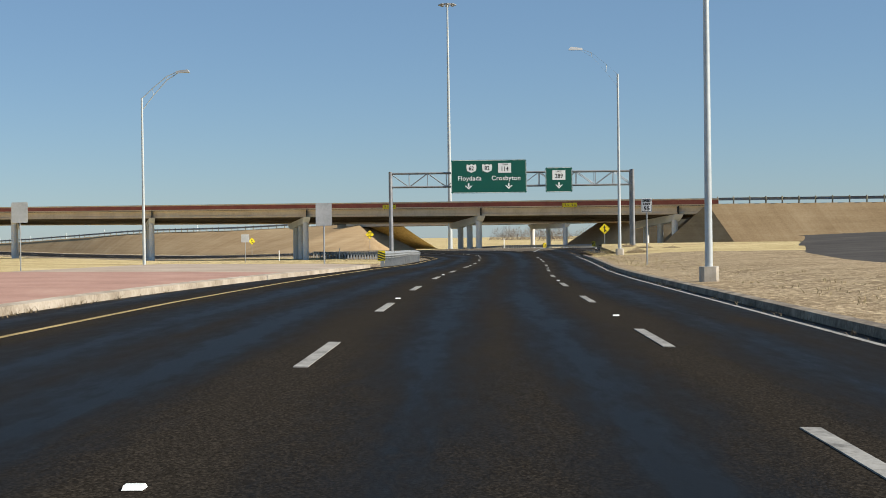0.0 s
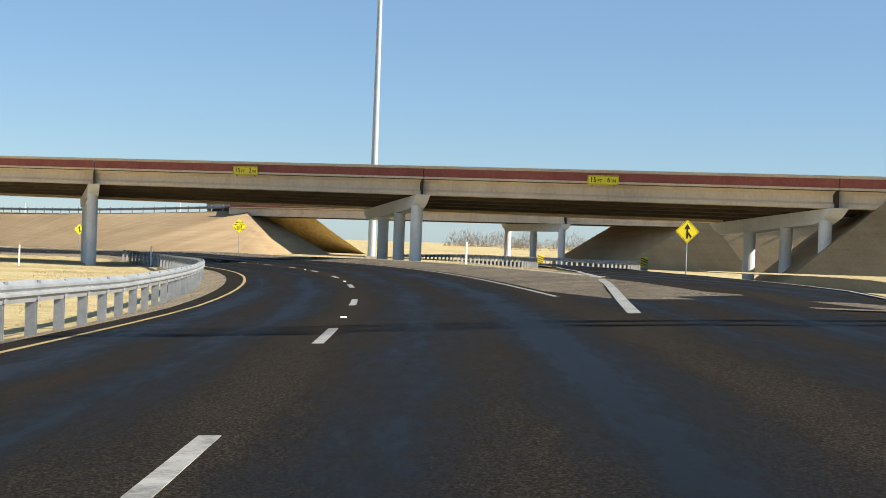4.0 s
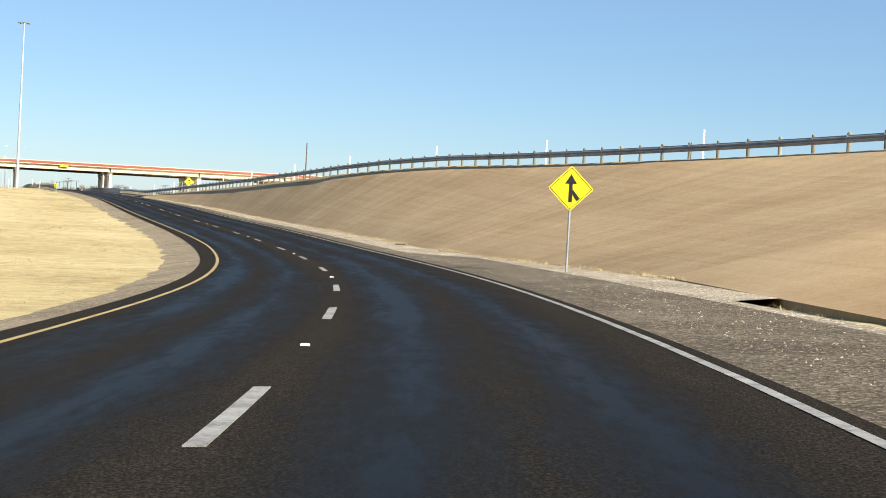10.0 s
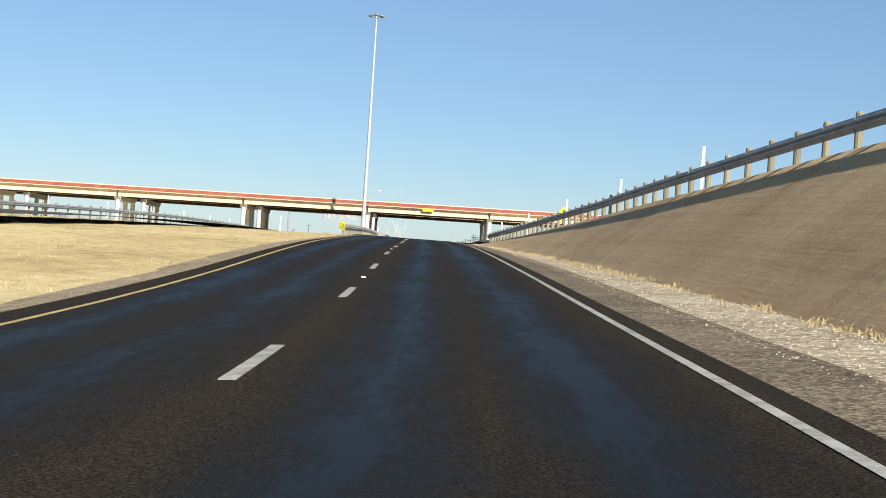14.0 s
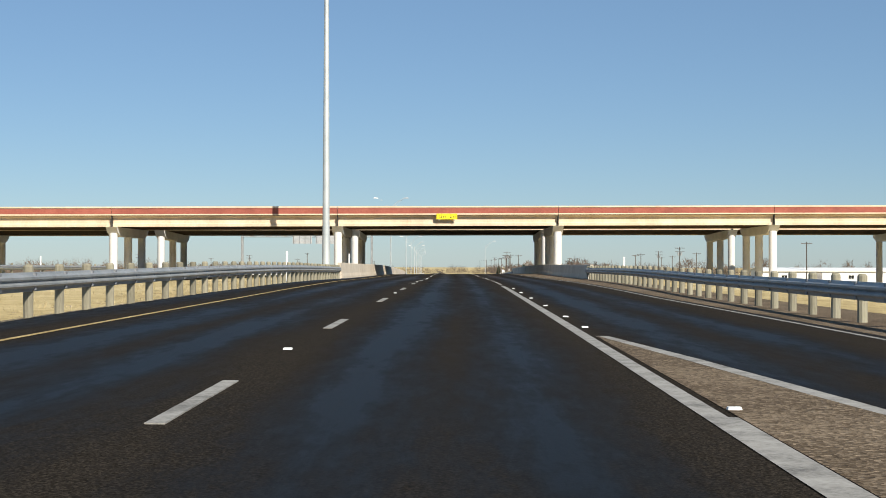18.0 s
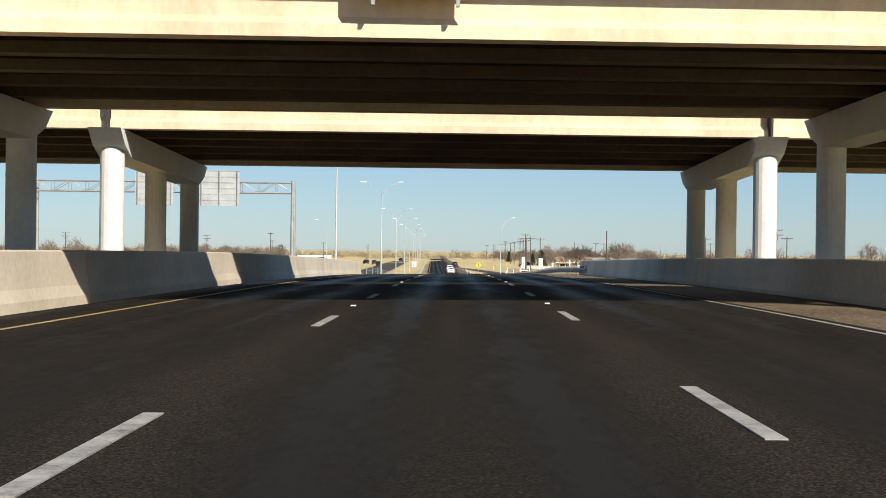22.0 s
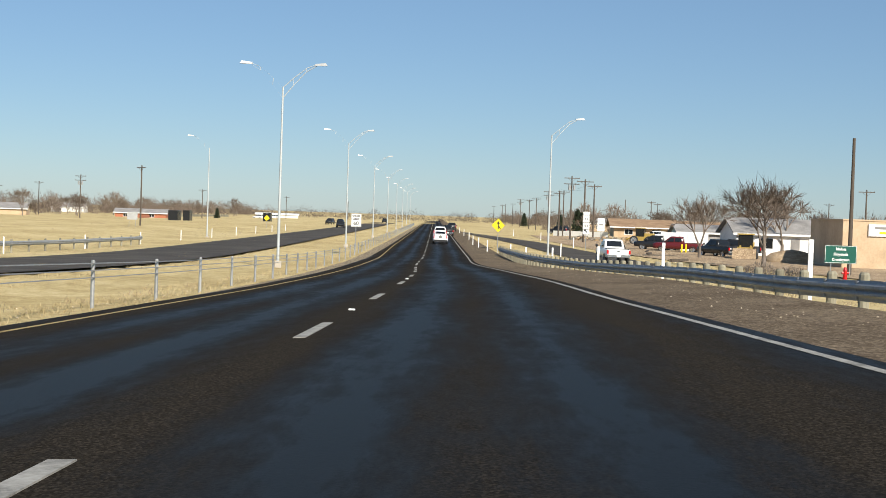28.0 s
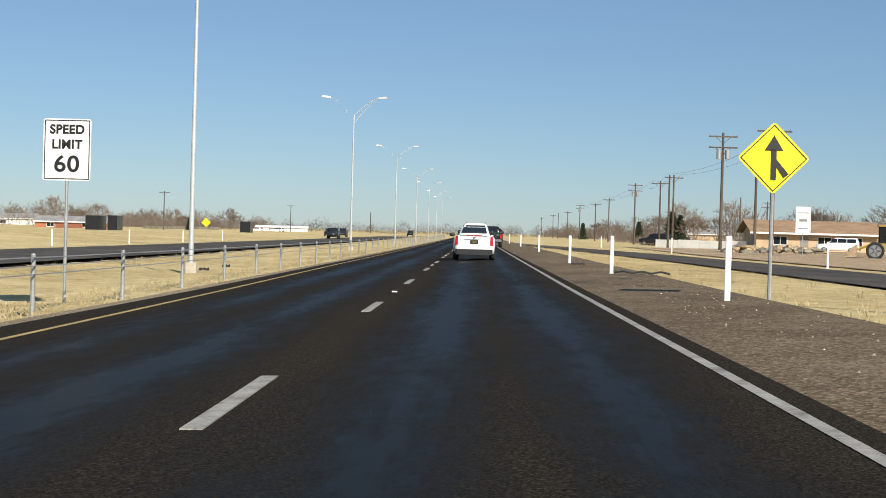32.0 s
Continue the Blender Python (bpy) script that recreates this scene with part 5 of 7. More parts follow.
def panel(parent_m, x0, x1, z0, z1, y, label, front=True):
    root = thing("overhead_sign", label, "road sign", parent_m @ Matrix.Translation(((x0 + x1) / 2, y, (z0 + z1) / 2)))
    w, h = x1 - x0, z1 - z0
    if front:
        part("plate", rounded(w, h, 0.12, 0.0, 0.05), SIGNGREEN, root)
        rim = Mesh()
        for a0, a1, b0, b1 in ((-w / 2 + 0.12, w / 2 - 0.12, h / 2 - 0.05, h / 2 - 0.02), (-w / 2 + 0.12, w / 2 - 0.12, -h / 2 + 0.02, -h / 2 + 0.05), (-w / 2 + 0.02, -w / 2 + 0.05, -h / 2 + 0.12, h / 2 - 0.12), (w / 2 - 0.05, w / 2 - 0.02, -h / 2 + 0.12, h / 2 - 0.12)):
            rim.box((a0, -0.006, b0), (a1, -0.001, b1))
        part("border", rim, SIGNWHITE, root)
    else:
        n = 6
        for i in range(n):
            s = Mesh()
            za, zb = -h / 2 + h * i / n + 0.008, -h / 2 + h * (i + 1) / n - 0.008
            s.box((-w / 2, 0.0, za), (w / 2, 0.03, zb))
            s.box((-w / 2, -0.025, zb - 0.03), (w / 2, 0.0, zb))
            part("panel", s, SIGNBACK, root)
        for k in range(4):
            v = Mesh()
            x = -w / 2 + 0.2 + (w - 0.4) * k / 3
            v.box((x - 0.03, -0.09, -h / 2), (x + 0.03, -0.027, h / 2))
            part("stiffener", v, DULLSTEEL, root)
    return root


def down_arrow(parent, x, z, k=1.0):
    a = Mesh()
    for sh in ([(-0.055, 0.22), (0.055, 0.22), (0.055, -0.03), (-0.055, -0.03)], [(-0.28, 0.05), (-0.17, 0.05), (0.0, -0.09), (0.17, 0.05), (0.28, 0.05), (0.0, -0.22)]):
        q = [(x + u * k, z + v * k) for u, v in sh]
        a.prism([(u, -0.012, v) for u, v in q], [(u, -0.002, v) for u, v in q])
    return part("arrow", a, SIGNWHITE, parent, "white arrow pointing down")


def shield(parent, x, z, text, kind="us"):
    if kind == "us":
        pts = [(-0.34, 0.3), (-0.17, 0.24), (0, 0.3), (0.17, 0.24), (0.34, 0.3), (0.37, 0.05), (0.33, -0.2), (0.12, -0.28), (0, -0.34), (-0.12, -0.28), (-0.33, -0.2), (-0.37, 0.05)]
    else:
        pts = [(-0.48, 0.36), (0.48, 0.36), (0.48, -0.36), (-0.48, -0.36)]
    m = Mesh()
    m.prism([(x + u, -0.012, z + v) for u, v in pts], [(x + u, -0.001, z + v) for u, v in pts])
    sh = part("shield", m, SIGNWHITE, parent, "white route shield with black numerals")
    writing(text, 0.42 if kind == "us" else 0.44, on_face(x, -0.016, z - (0.02 if kind == "us" else 0.08)), SIGNBLACK, sh, wide=0.85, bold=0.008)
    if kind != "us":
        writing("TEXAS" if text == "114" else "LOOP", 0.15, on_face(x, -0.016, z + 0.26), SIGNBLACK, sh, bold=0.002)
    return sh


G1 = Matrix.Translation((0, 106.8, 0)) @ Matrix.Rotation(radians(0.5), 4, "Z")
gantry("dark steel truss gantry spanning the road", G1, -3.8, 14.2, 4.75, 5.76, -0.6, 0.5, DULLSTEEL)
S1 = panel(G1, 0.7, 6.3, 4.22, 6.68, -0.25, "large green overhead direction sign with white lettering")
shield(S1, -1.28, 0.62, "62")
shield(S1, -0.12, 0.62, "82")
shield(S1, 1.18, 0.62, "114", "tx")
writing("Floydada", 0.47, on_face(-1.42, -0.008, -0.14), SIGNWHITE, S1, bold=0.006)
writing("Crosbyton", 0.47, on_face(1.28, -0.008, -0.14), SIGNWHITE, S1, bold=0.006)
down_arrow(S1, -1.5, -0.72, 1.05)
down_arrow(S1, 1.47, -0.72, 1.05)
S2 = panel(G1, 7.7, 9.7, 4.22, 6.06, -0.25, "small green overhead sign with a route shield")
shield(S2, 0, 0.35, "289", "tx")
down_arrow(S2, 0, -0.42, 1.05)
G2 = spot(659, 0, 0)
G2 = Matrix.Translation((G2.translation.x, G2.translation.y, 0)) @ Matrix.Rotation(heading(659), 4, "Z")
gantry("pale galvanised truss gantry over the opposite road", G2, -31.0, -10.9, 4.95, 5.75, -1.5, -1.5, GALV)
panel(G2, -19.53, -14.97, 3.88, 6.6, -0.2, "ribbed grey back of an overhead sign", front=False)
panel(G2, -23.1, -20.1, 3.88, 6.6, -0.2, "ribbed grey back of a smaller overhead sign", front=False)


# ---- delineator posts ----
dl = Mesh()
dl.box((-0.05, -0.015, -0.3), (0.05, 0.015, 1.15), cut=0.01)
dl_data = dl.data("delineator_post", WHITEPLASTIC)
refl = Mesh()
refl.box((-0.035, -0.02, 0.98), (0.035, -0.016, 1.1))
refl_data = refl.data("reflector", SIGNWHITE)


def delineator(s, d, dz=0.0, up=0.0):
    ob = part("delineator_post", dl_data, None, m=spot(s, d, dz + up))
    tagged(ob, "slim white plastic delineator post", "delineator", "delineator posts")
    part("reflector", refl_data, None, ob)


for s, d, dz in [(s, RIDGE_D(s) + 0.75, RIDGE_H(s) + 0.3) for s in range(282, 436, 15)] + [(s, float(np.interp(s, [640, 690, 724, 741, 760, 775, 800, 826], [10.2, 8.9, 8.15, 7.85, 7.45, 7.42, 6.85, 6.4])) + 0.4, -0.15) for s in range(655, 826, 17)] + [(844.5, 5.7, -0.1), (861.4, 5.4, -0.1), (876.3, 5.2, -0.1), (912, 5.6, -0.1), (948, 5.6, -0.1), (990, 5.6, -0.1), (838, 11.9, -0.15), (887, 17.7, -0.12), (937, 17.4, -0.12), (980, 15.5, -0.12)] + [(s, -31.5 + 0.004 * s, -0.2) for s in range(700, 1000, 22)] + [(195, -5.0, 0.1), (190, -14, 0.0), (162, 8.5, -0.1), (520, 11.4, 0.2), (548, -6.3, 0.6), (505, -6.2, 0.2), (460, -12, 0)] + [(s, -27.8, 0.3) for s in range(420, 560, 20)]:
    delineator(s, d, dz)


# ---- cable barrier in the median ----
def cable_barrier():
    root = thing("cable_barrier", "low wire-rope barrier on slim galvanised posts", "barrier", spot(690, -6.2))
    inv = root.matrix_world.inverted()
    f = lambda s: -6.2
    pm = Mesh()
    pm.tube((0, 0, -0.3), (0, 0, 0.84), 0.045, 0.045, 8)
    pm.tube((0, 0, 0.84), (0, 0, 0.87), 0.05, 0.03, 8)
    pd = pm.data("post", GALV)
    for s in spread(672, 1200, 6.4):
        part("post", pd, None, root, m=inv @ spot(s, f(s), -0.05))
    for z in (0.45, 0.6, 0.75):
        c = Mesh()
        ss = spread(672, 1200, 8.0)
        c.sweep([(-0.012, -0.01), (0.012, -0.01), (0.012, 0.01), (-0.012, 0.01)], [(lambda x, q, a=a: inv @ at(a, f(a) + 0.05 + x, z + q)) for a in ss], True, True)
        part("cable", c, GALV, root)


cable_barrier()


# ---- utility poles ----
def utility_pole(label, h, arms, transformer=False):
    """A wooden pole with cross-arms; arms: heights below the top."""
    root = thing("utility_pole", label, "utility pole", Matrix.Identity(4), "utility poles")
    m = Mesh()
    m.tube((0, 0, -0.5), (0, 0, h), 0.16, 0.1, 9, False)
    part("pole", m, POLEWOOD, root, smooth=True)
    for z in arms:
        a = Mesh()
        a.box((-1.25, -0.14, h - z - 0.06), (1.25, -0.04, h - z + 0.06))
        for sx in (-1, 1):
            a.tube((sx * 0.7, -0.09, h - z), (0, -0.1, h - z - 0.6), 0.02, 0.02, 4)
        part("crossarm", a, POLEWOOD, root)
        for x in (-1.15, -0.6, 0.6, 1.15):
            i = Mesh()
            i.tube((x, -0.09, h - z + 0.06), (x, -0.09, h - z + 0.2), 0.045, 0.03, 6)
            part("insulator", i, DULLSTEEL, root)
    if transformer:
        for x in (-0.38, 0.38):
            t = Mesh()
            t.tube((x, -0.1, h - 2.3), (x, -0.1, h - 1.5), 0.2, 0.2, 10)
            part("transformer", t, GALV, root, "grey cylindrical transformer")
    return root


P_A = utility_pole("dark wooden utility pole with one cross-arm", 9.6, (0.35,))
P_B = utility_pole("tall wooden utility pole with two cross-arms", 10.6, (0.35, 1.3), True)
P_C = utility_pole("plain dark wooden pole with no cross-arm", 9.3, ())
P_A.matrix_world = spot(955, 27.5, -0.3, 8)
P_B.matrix_world = spot(946, 22.8, -0.3, 5)
P_C.matrix_world = spot(808.7, 28.8, -0.3)
POLES = [(P_A, 924, 22.7), (P_A, 1007, 27), (P_C, 1000, 25.5), (P_A, 1028, 28), (P_B, 1065, 28.5), (P_A, 1128, 30), (P_A, 1174, 31), (P_B, 1240, 32), (P_A, 1310, 33), (P_C, 1330, 31), (P_A, 1400, 33), (P_A, 1500, 33), (P_A, 890, 62), (P_B, 905, 70), (P_A, 930, 66), (P_A, 985, 88), (P_A, 1060, 96), (P_A, 860, 74), (P_B, 820, 62), (P_B, 1040, -80), (P_A, 1093, -104), (P_A, 1150, -70), (P_A, 1210, -150), (P_B, 1000, -118), (P_A, 1300, -60), (P_C, 1420, -42), (P_C, 1450, -44), (P_A, 760, 80), (P_A, 700, 95), (P_A, 1120, 62), (P_A, 1160, 70), (P_C, 1085, 50)]
for ob, s, d in POLES:
    copy_thing(ob, spot(s, d, -0.4, 15 * math.sin(s)))
thin = utility_pole("thin dark distant pole", 13.0, ())
thin.matrix_world = Matrix.Translation((-176.9, 482.2, -0.9))
lone = utility_pole("distant wooden pole with a cross-arm", 10.3, (0.4,))
lone.matrix_world = Matrix.Translation((-542.9, 724.6, -5.2))


def wires(pts, label):
    m = Mesh()
    run = []
    for a, b in zip(pts, pts[1:]):
        run += [Vector(a).lerp(Vector(b), i / 6) - Vector((0, 0, 2.0 * (i / 6) * (1 - i / 6))) for i in range(6)]
    m.sweep([(-0.012, 0), (0.012, 0), (0, 0.02)], [(lambda u, v, p=p: p + Vector((u * 0.7, u * 0.7, v))) for p in run], True, True)
    return solid("power_line", m, BLACKTRIM, label, "power line")


for q in (-0.9, 0.9):
    wires([at(s, d + q, 9.3) for s, d in ((955, 27.5), (1007, 27), (1028, 28), (1065, 28.5), (1128, 30), (1174, 31), (1240, 32))], "thin dark power line between wooden poles")


# ---- bare winter trees ----
def bare_tree(seed, h, wide, label, lean=0.0):
    """A trunk with forking limbs and a crown of fine twigs."""
    rng = random.Random(seed)
    root = thing("tree", label, "tree", Matrix.Identity(4), "bare trees")
    trunk, crown = Mesh(), Mesh()
    fork = h * rng.uniform(0.16, 0.24)
    trunk.tube((0, 0, -0.4), (0.05 * h * lean, 0, fork), 0.035 * h * 0.75, 0.024 * h * 0.75, 8)

    def grow(p, way, length, r, depth):
        q = p + way * length
        (trunk if depth < 2 else crown).tube(p, q, r, max(r * 0.62, 0.014), 6 if depth < 2 else 3, depth < 2)
        if depth == 4:
            for _ in range(7):
                w = (way + Vector((rng.gauss(0, 0.55), rng.gauss(0, 0.55), rng.gauss(0.1, 0.45)))).normalized()
                b = p.lerp(q, rng.uniform(0.2, 1.0))
                e = b + w * length * rng.uniform(0.7, 1.3)
                side = w.cross(Vector((rng.random(), rng.random(), rng.random()))).normalized() * 0.022
                n = len(crown.v)
                crown.v += [tuple(b - side), tuple(b + side), tuple(e)]
                crown.f.append((n, n + 1, n + 2))
            return
        k = 4 if depth == 0 else 3
        for i in range(k + (depth > 0 and rng.random() < 0.5)):
            a = 2 * math.pi * (i + rng.random() * 0.8) / k
            tilt = rng.uniform(0.35, 0.8) if depth else rng.uniform(0.35, 0.75) * wide
            ref = way.cross(Vector((0.3, 0.9, 0.2))).normalized()
            ref2 = way.cross(ref)
            w = (way * math.cos(tilt) + (ref * math.cos(a) + ref2 * math.sin(a)) * math.sin(tilt) + Vector((0, 0, 0.12))).normalized()
            grow(p.lerp(q, rng.uniform(0.72, 1.0)), w, length * rng.uniform(0.62, 0.85), r * 0.6, depth + 1)

    base = Vector((0.05 * h * lean, 0, fork))
    for i in range(3):
        a = 2 * math.pi * (i + rng.random() * 0.6) / 3
        w = Vector((math.cos(a) * 0.42 * wide, math.sin(a) * 0.42 * wide, 1)).normalized()
        grow(base - Vector((0, 0, 0.1)), w, h * 0.27, 0.016 * h * 0.8, 1)
    part("trunk", trunk, BARK, root)
    part("crown", crown, TWIG, root, "crown of fine leafless twigs")
    return root


T1 = bare_tree(3, 7.2, 1.0, "bare grey-brown winter tree with a spreading crown")
T2 = bare_tree(8, 7.8, 0.8, "bare winter tree with upswept limbs")
T3 = bare_tree(21, 8.8, 1.2, "broad leafless tree with a dense brown crown")
T4 = bare_tree(33, 5.0, 1.4, "low bushy leafless tree")
for ob, s, d in ((T1, 849.8, 26.2), (T2, 821.2, 25.8), (T3, 868, 38.5), (T4, 838, 48)):
    ob.matrix_world = spot(s, d, -0.3)
rng = random.Random(5)
TREES = [(T2, 879, 40), (T1, 884, 47), (T3, 905, 44), (T1, 926, 52), (T3, 1012, 56), (T3, 1020, 61), (T1, 1028, 50), (T2, 1004, 64), (T3, 1060, 44), (T1, 1072, 40), (T2, 1085, 46), (T3, 1098, 41), (T4, 1050, 36), (T1, 1120, 45), (T3, 1140, 42), (T2, 1165, 47), (T3, 1190, 44), (T4, 1210, 38), (T1, 1250, 44), (T3, 1290, 46), (T2, 1330, 45), (T1, 950, 78), (T3, 930, 84), (T2, 905, 92), (T3, 880, 98), (T1, 860, 104)]
TREES += [(rng.choice((T1, T2, T3, T3, T4)), 930 + 17 * i + rng.uniform(-6, 6), -100 - 34 * rng.random() + 0.05 * 17 * i) for i in range(28)]
for ob, s, d in TREES:
    copy_thing(ob, spot(s, d, -0.35, rng.uniform(0, 360)) @ Matrix.Scale(rng.uniform(0.8, 1.1), 4))


def juniper(seed, h, label):
    rng = random.Random(seed)
    root = thing("juniper", label, "evergreen tree", Matrix.Identity(4))
    t = Mesh()
    t.tube((0, 0, -0.3), (0, 0, h * 0.8), 0.12, 0.04, 7)
    part("trunk", t, BARK, root)
    m = Mesh()
    for i in range(1500):
        z = rng.uniform(0.04, 1) * h
        r = (1 - (z / h)) ** 0.7 * h * 0.3 * math.sqrt(rng.random()) * rng.uniform(0.7, 1.25)
        a = rng.uniform(0, 6.283)
        p = Vector((r * math.cos(a), r * math.sin(a), z))
        w = Vector((math.cos(a) * 0.6 + rng.gauss(0, 0.4), math.sin(a) * 0.6 + rng.gauss(0, 0.4), 0.8)) * 0.4
        side = Vector((rng.gauss(0, 1), rng.gauss(0, 1), rng.gauss(0, 0.6))).normalized() * 0.14
        n = len(m.v)
        m.v += [tuple(p - side), tuple(p + side), tuple(p + w)]
        m.f.append((n, n + 1, n + 2))
    part("crown", m, EVERGREEN, root, "dark green needle foliage")
    return root


J1 = juniper(4, 5.2, "dark green juniper among bare trees")
J1.matrix_world = spot(1074, 37.5, -0.3)
for s, d, k in ((1088, 38, 1.15), (1150, 39, 0.9), (1280, 36, 1.0), (940, 96, 0.9), (965, 104, 0.8), (1180, -70, 0.7)):
    copy_thing(J1, spot(s, d, -0.3, s) @ Matrix.Scale(k, 4))


# ---- brush and distant woods ----
def twig_clump(m, rng, c, w, h, n):
    """A ragged domed clump of fine twigs."""
    thick = 0.016 + 0.006 * h
    for _ in range(n):
        a, r = rng.uniform(0, 6.283), math.sqrt(rng.random())
        top = math.sqrt(max(0.05, 1 - r * r)) * rng.uniform(0.75, 1.1)
        p = Vector(c) + Vector((w * r * math.cos(a), w * r * math.sin(a), h * top * rng.random() ** 0.7 * 0.85))
        k = h * rng.uniform(0.08, 0.2)
        q = p + Vector((rng.gauss(0, 0.6) * k, rng.gauss(0, 0.6) * k, k))
        side = Vector((rng.gauss(0, 1), rng.gauss(0, 1), 0)).normalized() * thick
        k = len(m.v)
        m.v += [tuple(p - side), tuple(p + side), tuple(q)]
        m.f.append((k, k + 1, k + 2))


def woods(label, places, seed):
    rng = random.Random(seed)
    m = Mesh()
    for x, y, z, w, h in places:
        twig_clump(m, rng, (x, y, z), w, h, 480)
    return solid("far_woods", m, TWIG, label, "woods", kind="stuff")


def line_of_woods(s0, s1, step, d0, d1, h0, h1, rng):
    out = []
    for s in spread(s0, s1, step):
        p = at(s + rng.uniform(-step, step), rng.uniform(d0, d1))
        out.append((p.x, p.y, p.z - 0.4, rng.uniform(2.5, 5.5), rng.uniform(h0, h1)))
    return out


rng = random.Random(12)
woods("distant belt of brown leafless trees beyond the opposite road", line_of_woods(880, 1700, 5.5, -165, -110, 5, 10, rng) + line_of_woods(760, 1300, 8, -260, -180, 6, 11, rng), 1)
woods("distant belt of brown leafless trees beyond the yards", line_of_woods(1040, 1700, 6, 42, 85, 4, 9, rng) + line_of_woods(780, 1040, 6, 90, 190, 5, 10, rng) + line_of_woods(850, 1100, 4, 58, 95, 4, 8, rng), 2)
ring = []
for i in range(330):
    a = radians(-75 + 130 * i / 330 + rng.uniform(-0.3, 0.3))
    r = rng.uniform(330, 520)
    ring.append((-20 + r * math.sin(a), 120 + r * math.cos(a), -2.0, rng.uniform(3, 7), rng.uniform(3.5, 8.5)))
ring = [p for p in ring if p[0] > 20 - 0.0 * p[1]]
woods("hazy belt of bare trees on the horizon behind the overpasses", ring, 3)
ring = []
for i in range(260):
    a = radians(-95 + 120 * i / 260)
    r = rng.uniform(620, 800)
    ring.append((-430 + r * math.sin(a), 665 + r * math.cos(a), -5.5, rng.uniform(4, 9), rng.uniform(4, 8)))
woods("thin line of trees along the far horizon", ring, 4)


def bush(m, w, h, label, mat, seed):
    g = Mesh()
    twig_clump(g, random.Random(seed), (0, 0, -0.1), w, h, 900)
    ob = part("bush", g, mat)
    ob.matrix_world = m
    return tagged(ob, label, "bush")


bush(spot(796.5, 20.2, -0.25), 1.2, 1.1, "dark brown bare bush by the frontage road", BARK, 1)
bush(spot(798, 22.4, -0.25), 1.0, 0.9, "dark brown bare bush by the frontage road", BARK, 2)
for i, (s, d) in enumerate(((95, 12.6), (97, 11.0), (103, 10.6), (88, 9.6))):
    bush(spot(s, d, 0.3), 0.7, 0.35, "low brown tumbled weeds on the verge", BRUSH, 30 + i)
for i, (s, d) in enumerate(((1040, 30), (1052, 32), (1062, 31), (1100, 34), (1115, 35), (930, 36), (1135, 34))):
    bush(spot(s, d, -0.3), 2.0, 2.2, "grey-brown leafless roadside thicket", TWIG, 10 + i)


# ---- houses, sheds and walls ----
def window(parent, x, y, z, w, h):
    fr = Mesh()
    for x0, x1, z0, z1 in ((-w / 2 - 0.07, w / 2 + 0.07, h / 2, h / 2 + 0.07), (-w / 2 - 0.07, w / 2 + 0.07, -h / 2 - 0.09, -h / 2), (-w / 2 - 0.07, -w / 2, -h / 2, h / 2), (w / 2, w / 2 + 0.07, -h / 2, h / 2), (-0.025, 0.025, -h / 2, h / 2)):
        fr.box((x + x0, y - 0.06, z + z0), (x + x1, y + 0.02, z + z1))
    f = part("window", fr, SIGNWHITE, parent)
    p = Mesh()
    p.box((x - w / 2, y - 0.02, z - h / 2), (x + w / 2, y - 0.005, z + h / 2))
    part("pane", p, GLASSDARK, f)


def house(m, w, dep, h, rise, wall_mat, roof_mat, label, windows=(), doors=(), eave=0.45):
    """A low gabled house; local x across its front, the ridge along x."""
    root = thing("house", label, "house", m)
    for name, lo, hi in (("wall", (0, 0, -0.4), (w, 0.18, h)), ("wall", (0, dep - 0.18, -0.4), (w, dep, h)), ("wall", (0, 0.18, -0.4), (0.18, dep - 0.18, h)), ("wall", (w - 0.18, 0.18, -0.4), (w, dep - 0.18, h))):
        b = Mesh()
        b.box(lo, hi)
        part(name, b, wall_mat, root)
    if rise:
        for x in (0.02, w - 0.14):
            g = Mesh()
            g.prism([(x, 0, h), (x, dep, h), (x, dep / 2, h + rise - 0.06)], [(x + 0.12, 0, h), (x + 0.12, dep, h), (x + 0.12, dep / 2, h + rise - 0.06)])
            part("gable", g, wall_mat, root)
        for sgn in (-1, 1):
            r = Mesh()
            y0, y1 = (-eave, dep / 2) if sgn < 0 else (dep + eave, dep / 2)
            z0 = h - rise * eave / (dep / 2)
            r.prism([(-eave, y0, z0), (w + eave, y0, z0), (w + eave, y1, h + rise), (-eave, y1, h + rise)], [(-eave, y0, z0 + 0.14), (w + eave, y0, z0 + 0.14), (w + eave, y1, h + rise + 0.14), (-eave, y1, h + rise + 0.14)])
            part("roof", r, roof_mat, root)
        fa = Mesh()
        fa.box((-eave, -eave - 0.03, h - rise * eave / (dep / 2) - 0.1), (w + eave, -eave, h - rise * eave / (dep / 2) + 0.12))
        part("fascia", fa, SIGNWHITE, root)
    else:
        r = Mesh()
        r.box((-0.06, -0.06, h), (w + 0.06, dep + 0.06, h + 0.12))
        part("roof", r, roof_mat, root)
    for x, z, ww, hh in windows:
        window(root, x, -0.005, z, ww, hh)
    for x, ww, hh in doors:
        d = Mesh()
        d.box((x - ww / 2, -0.05, -0.2), (x + ww / 2, -0.004, hh))
        part("door", d, ROOFGREY, root)
    return root


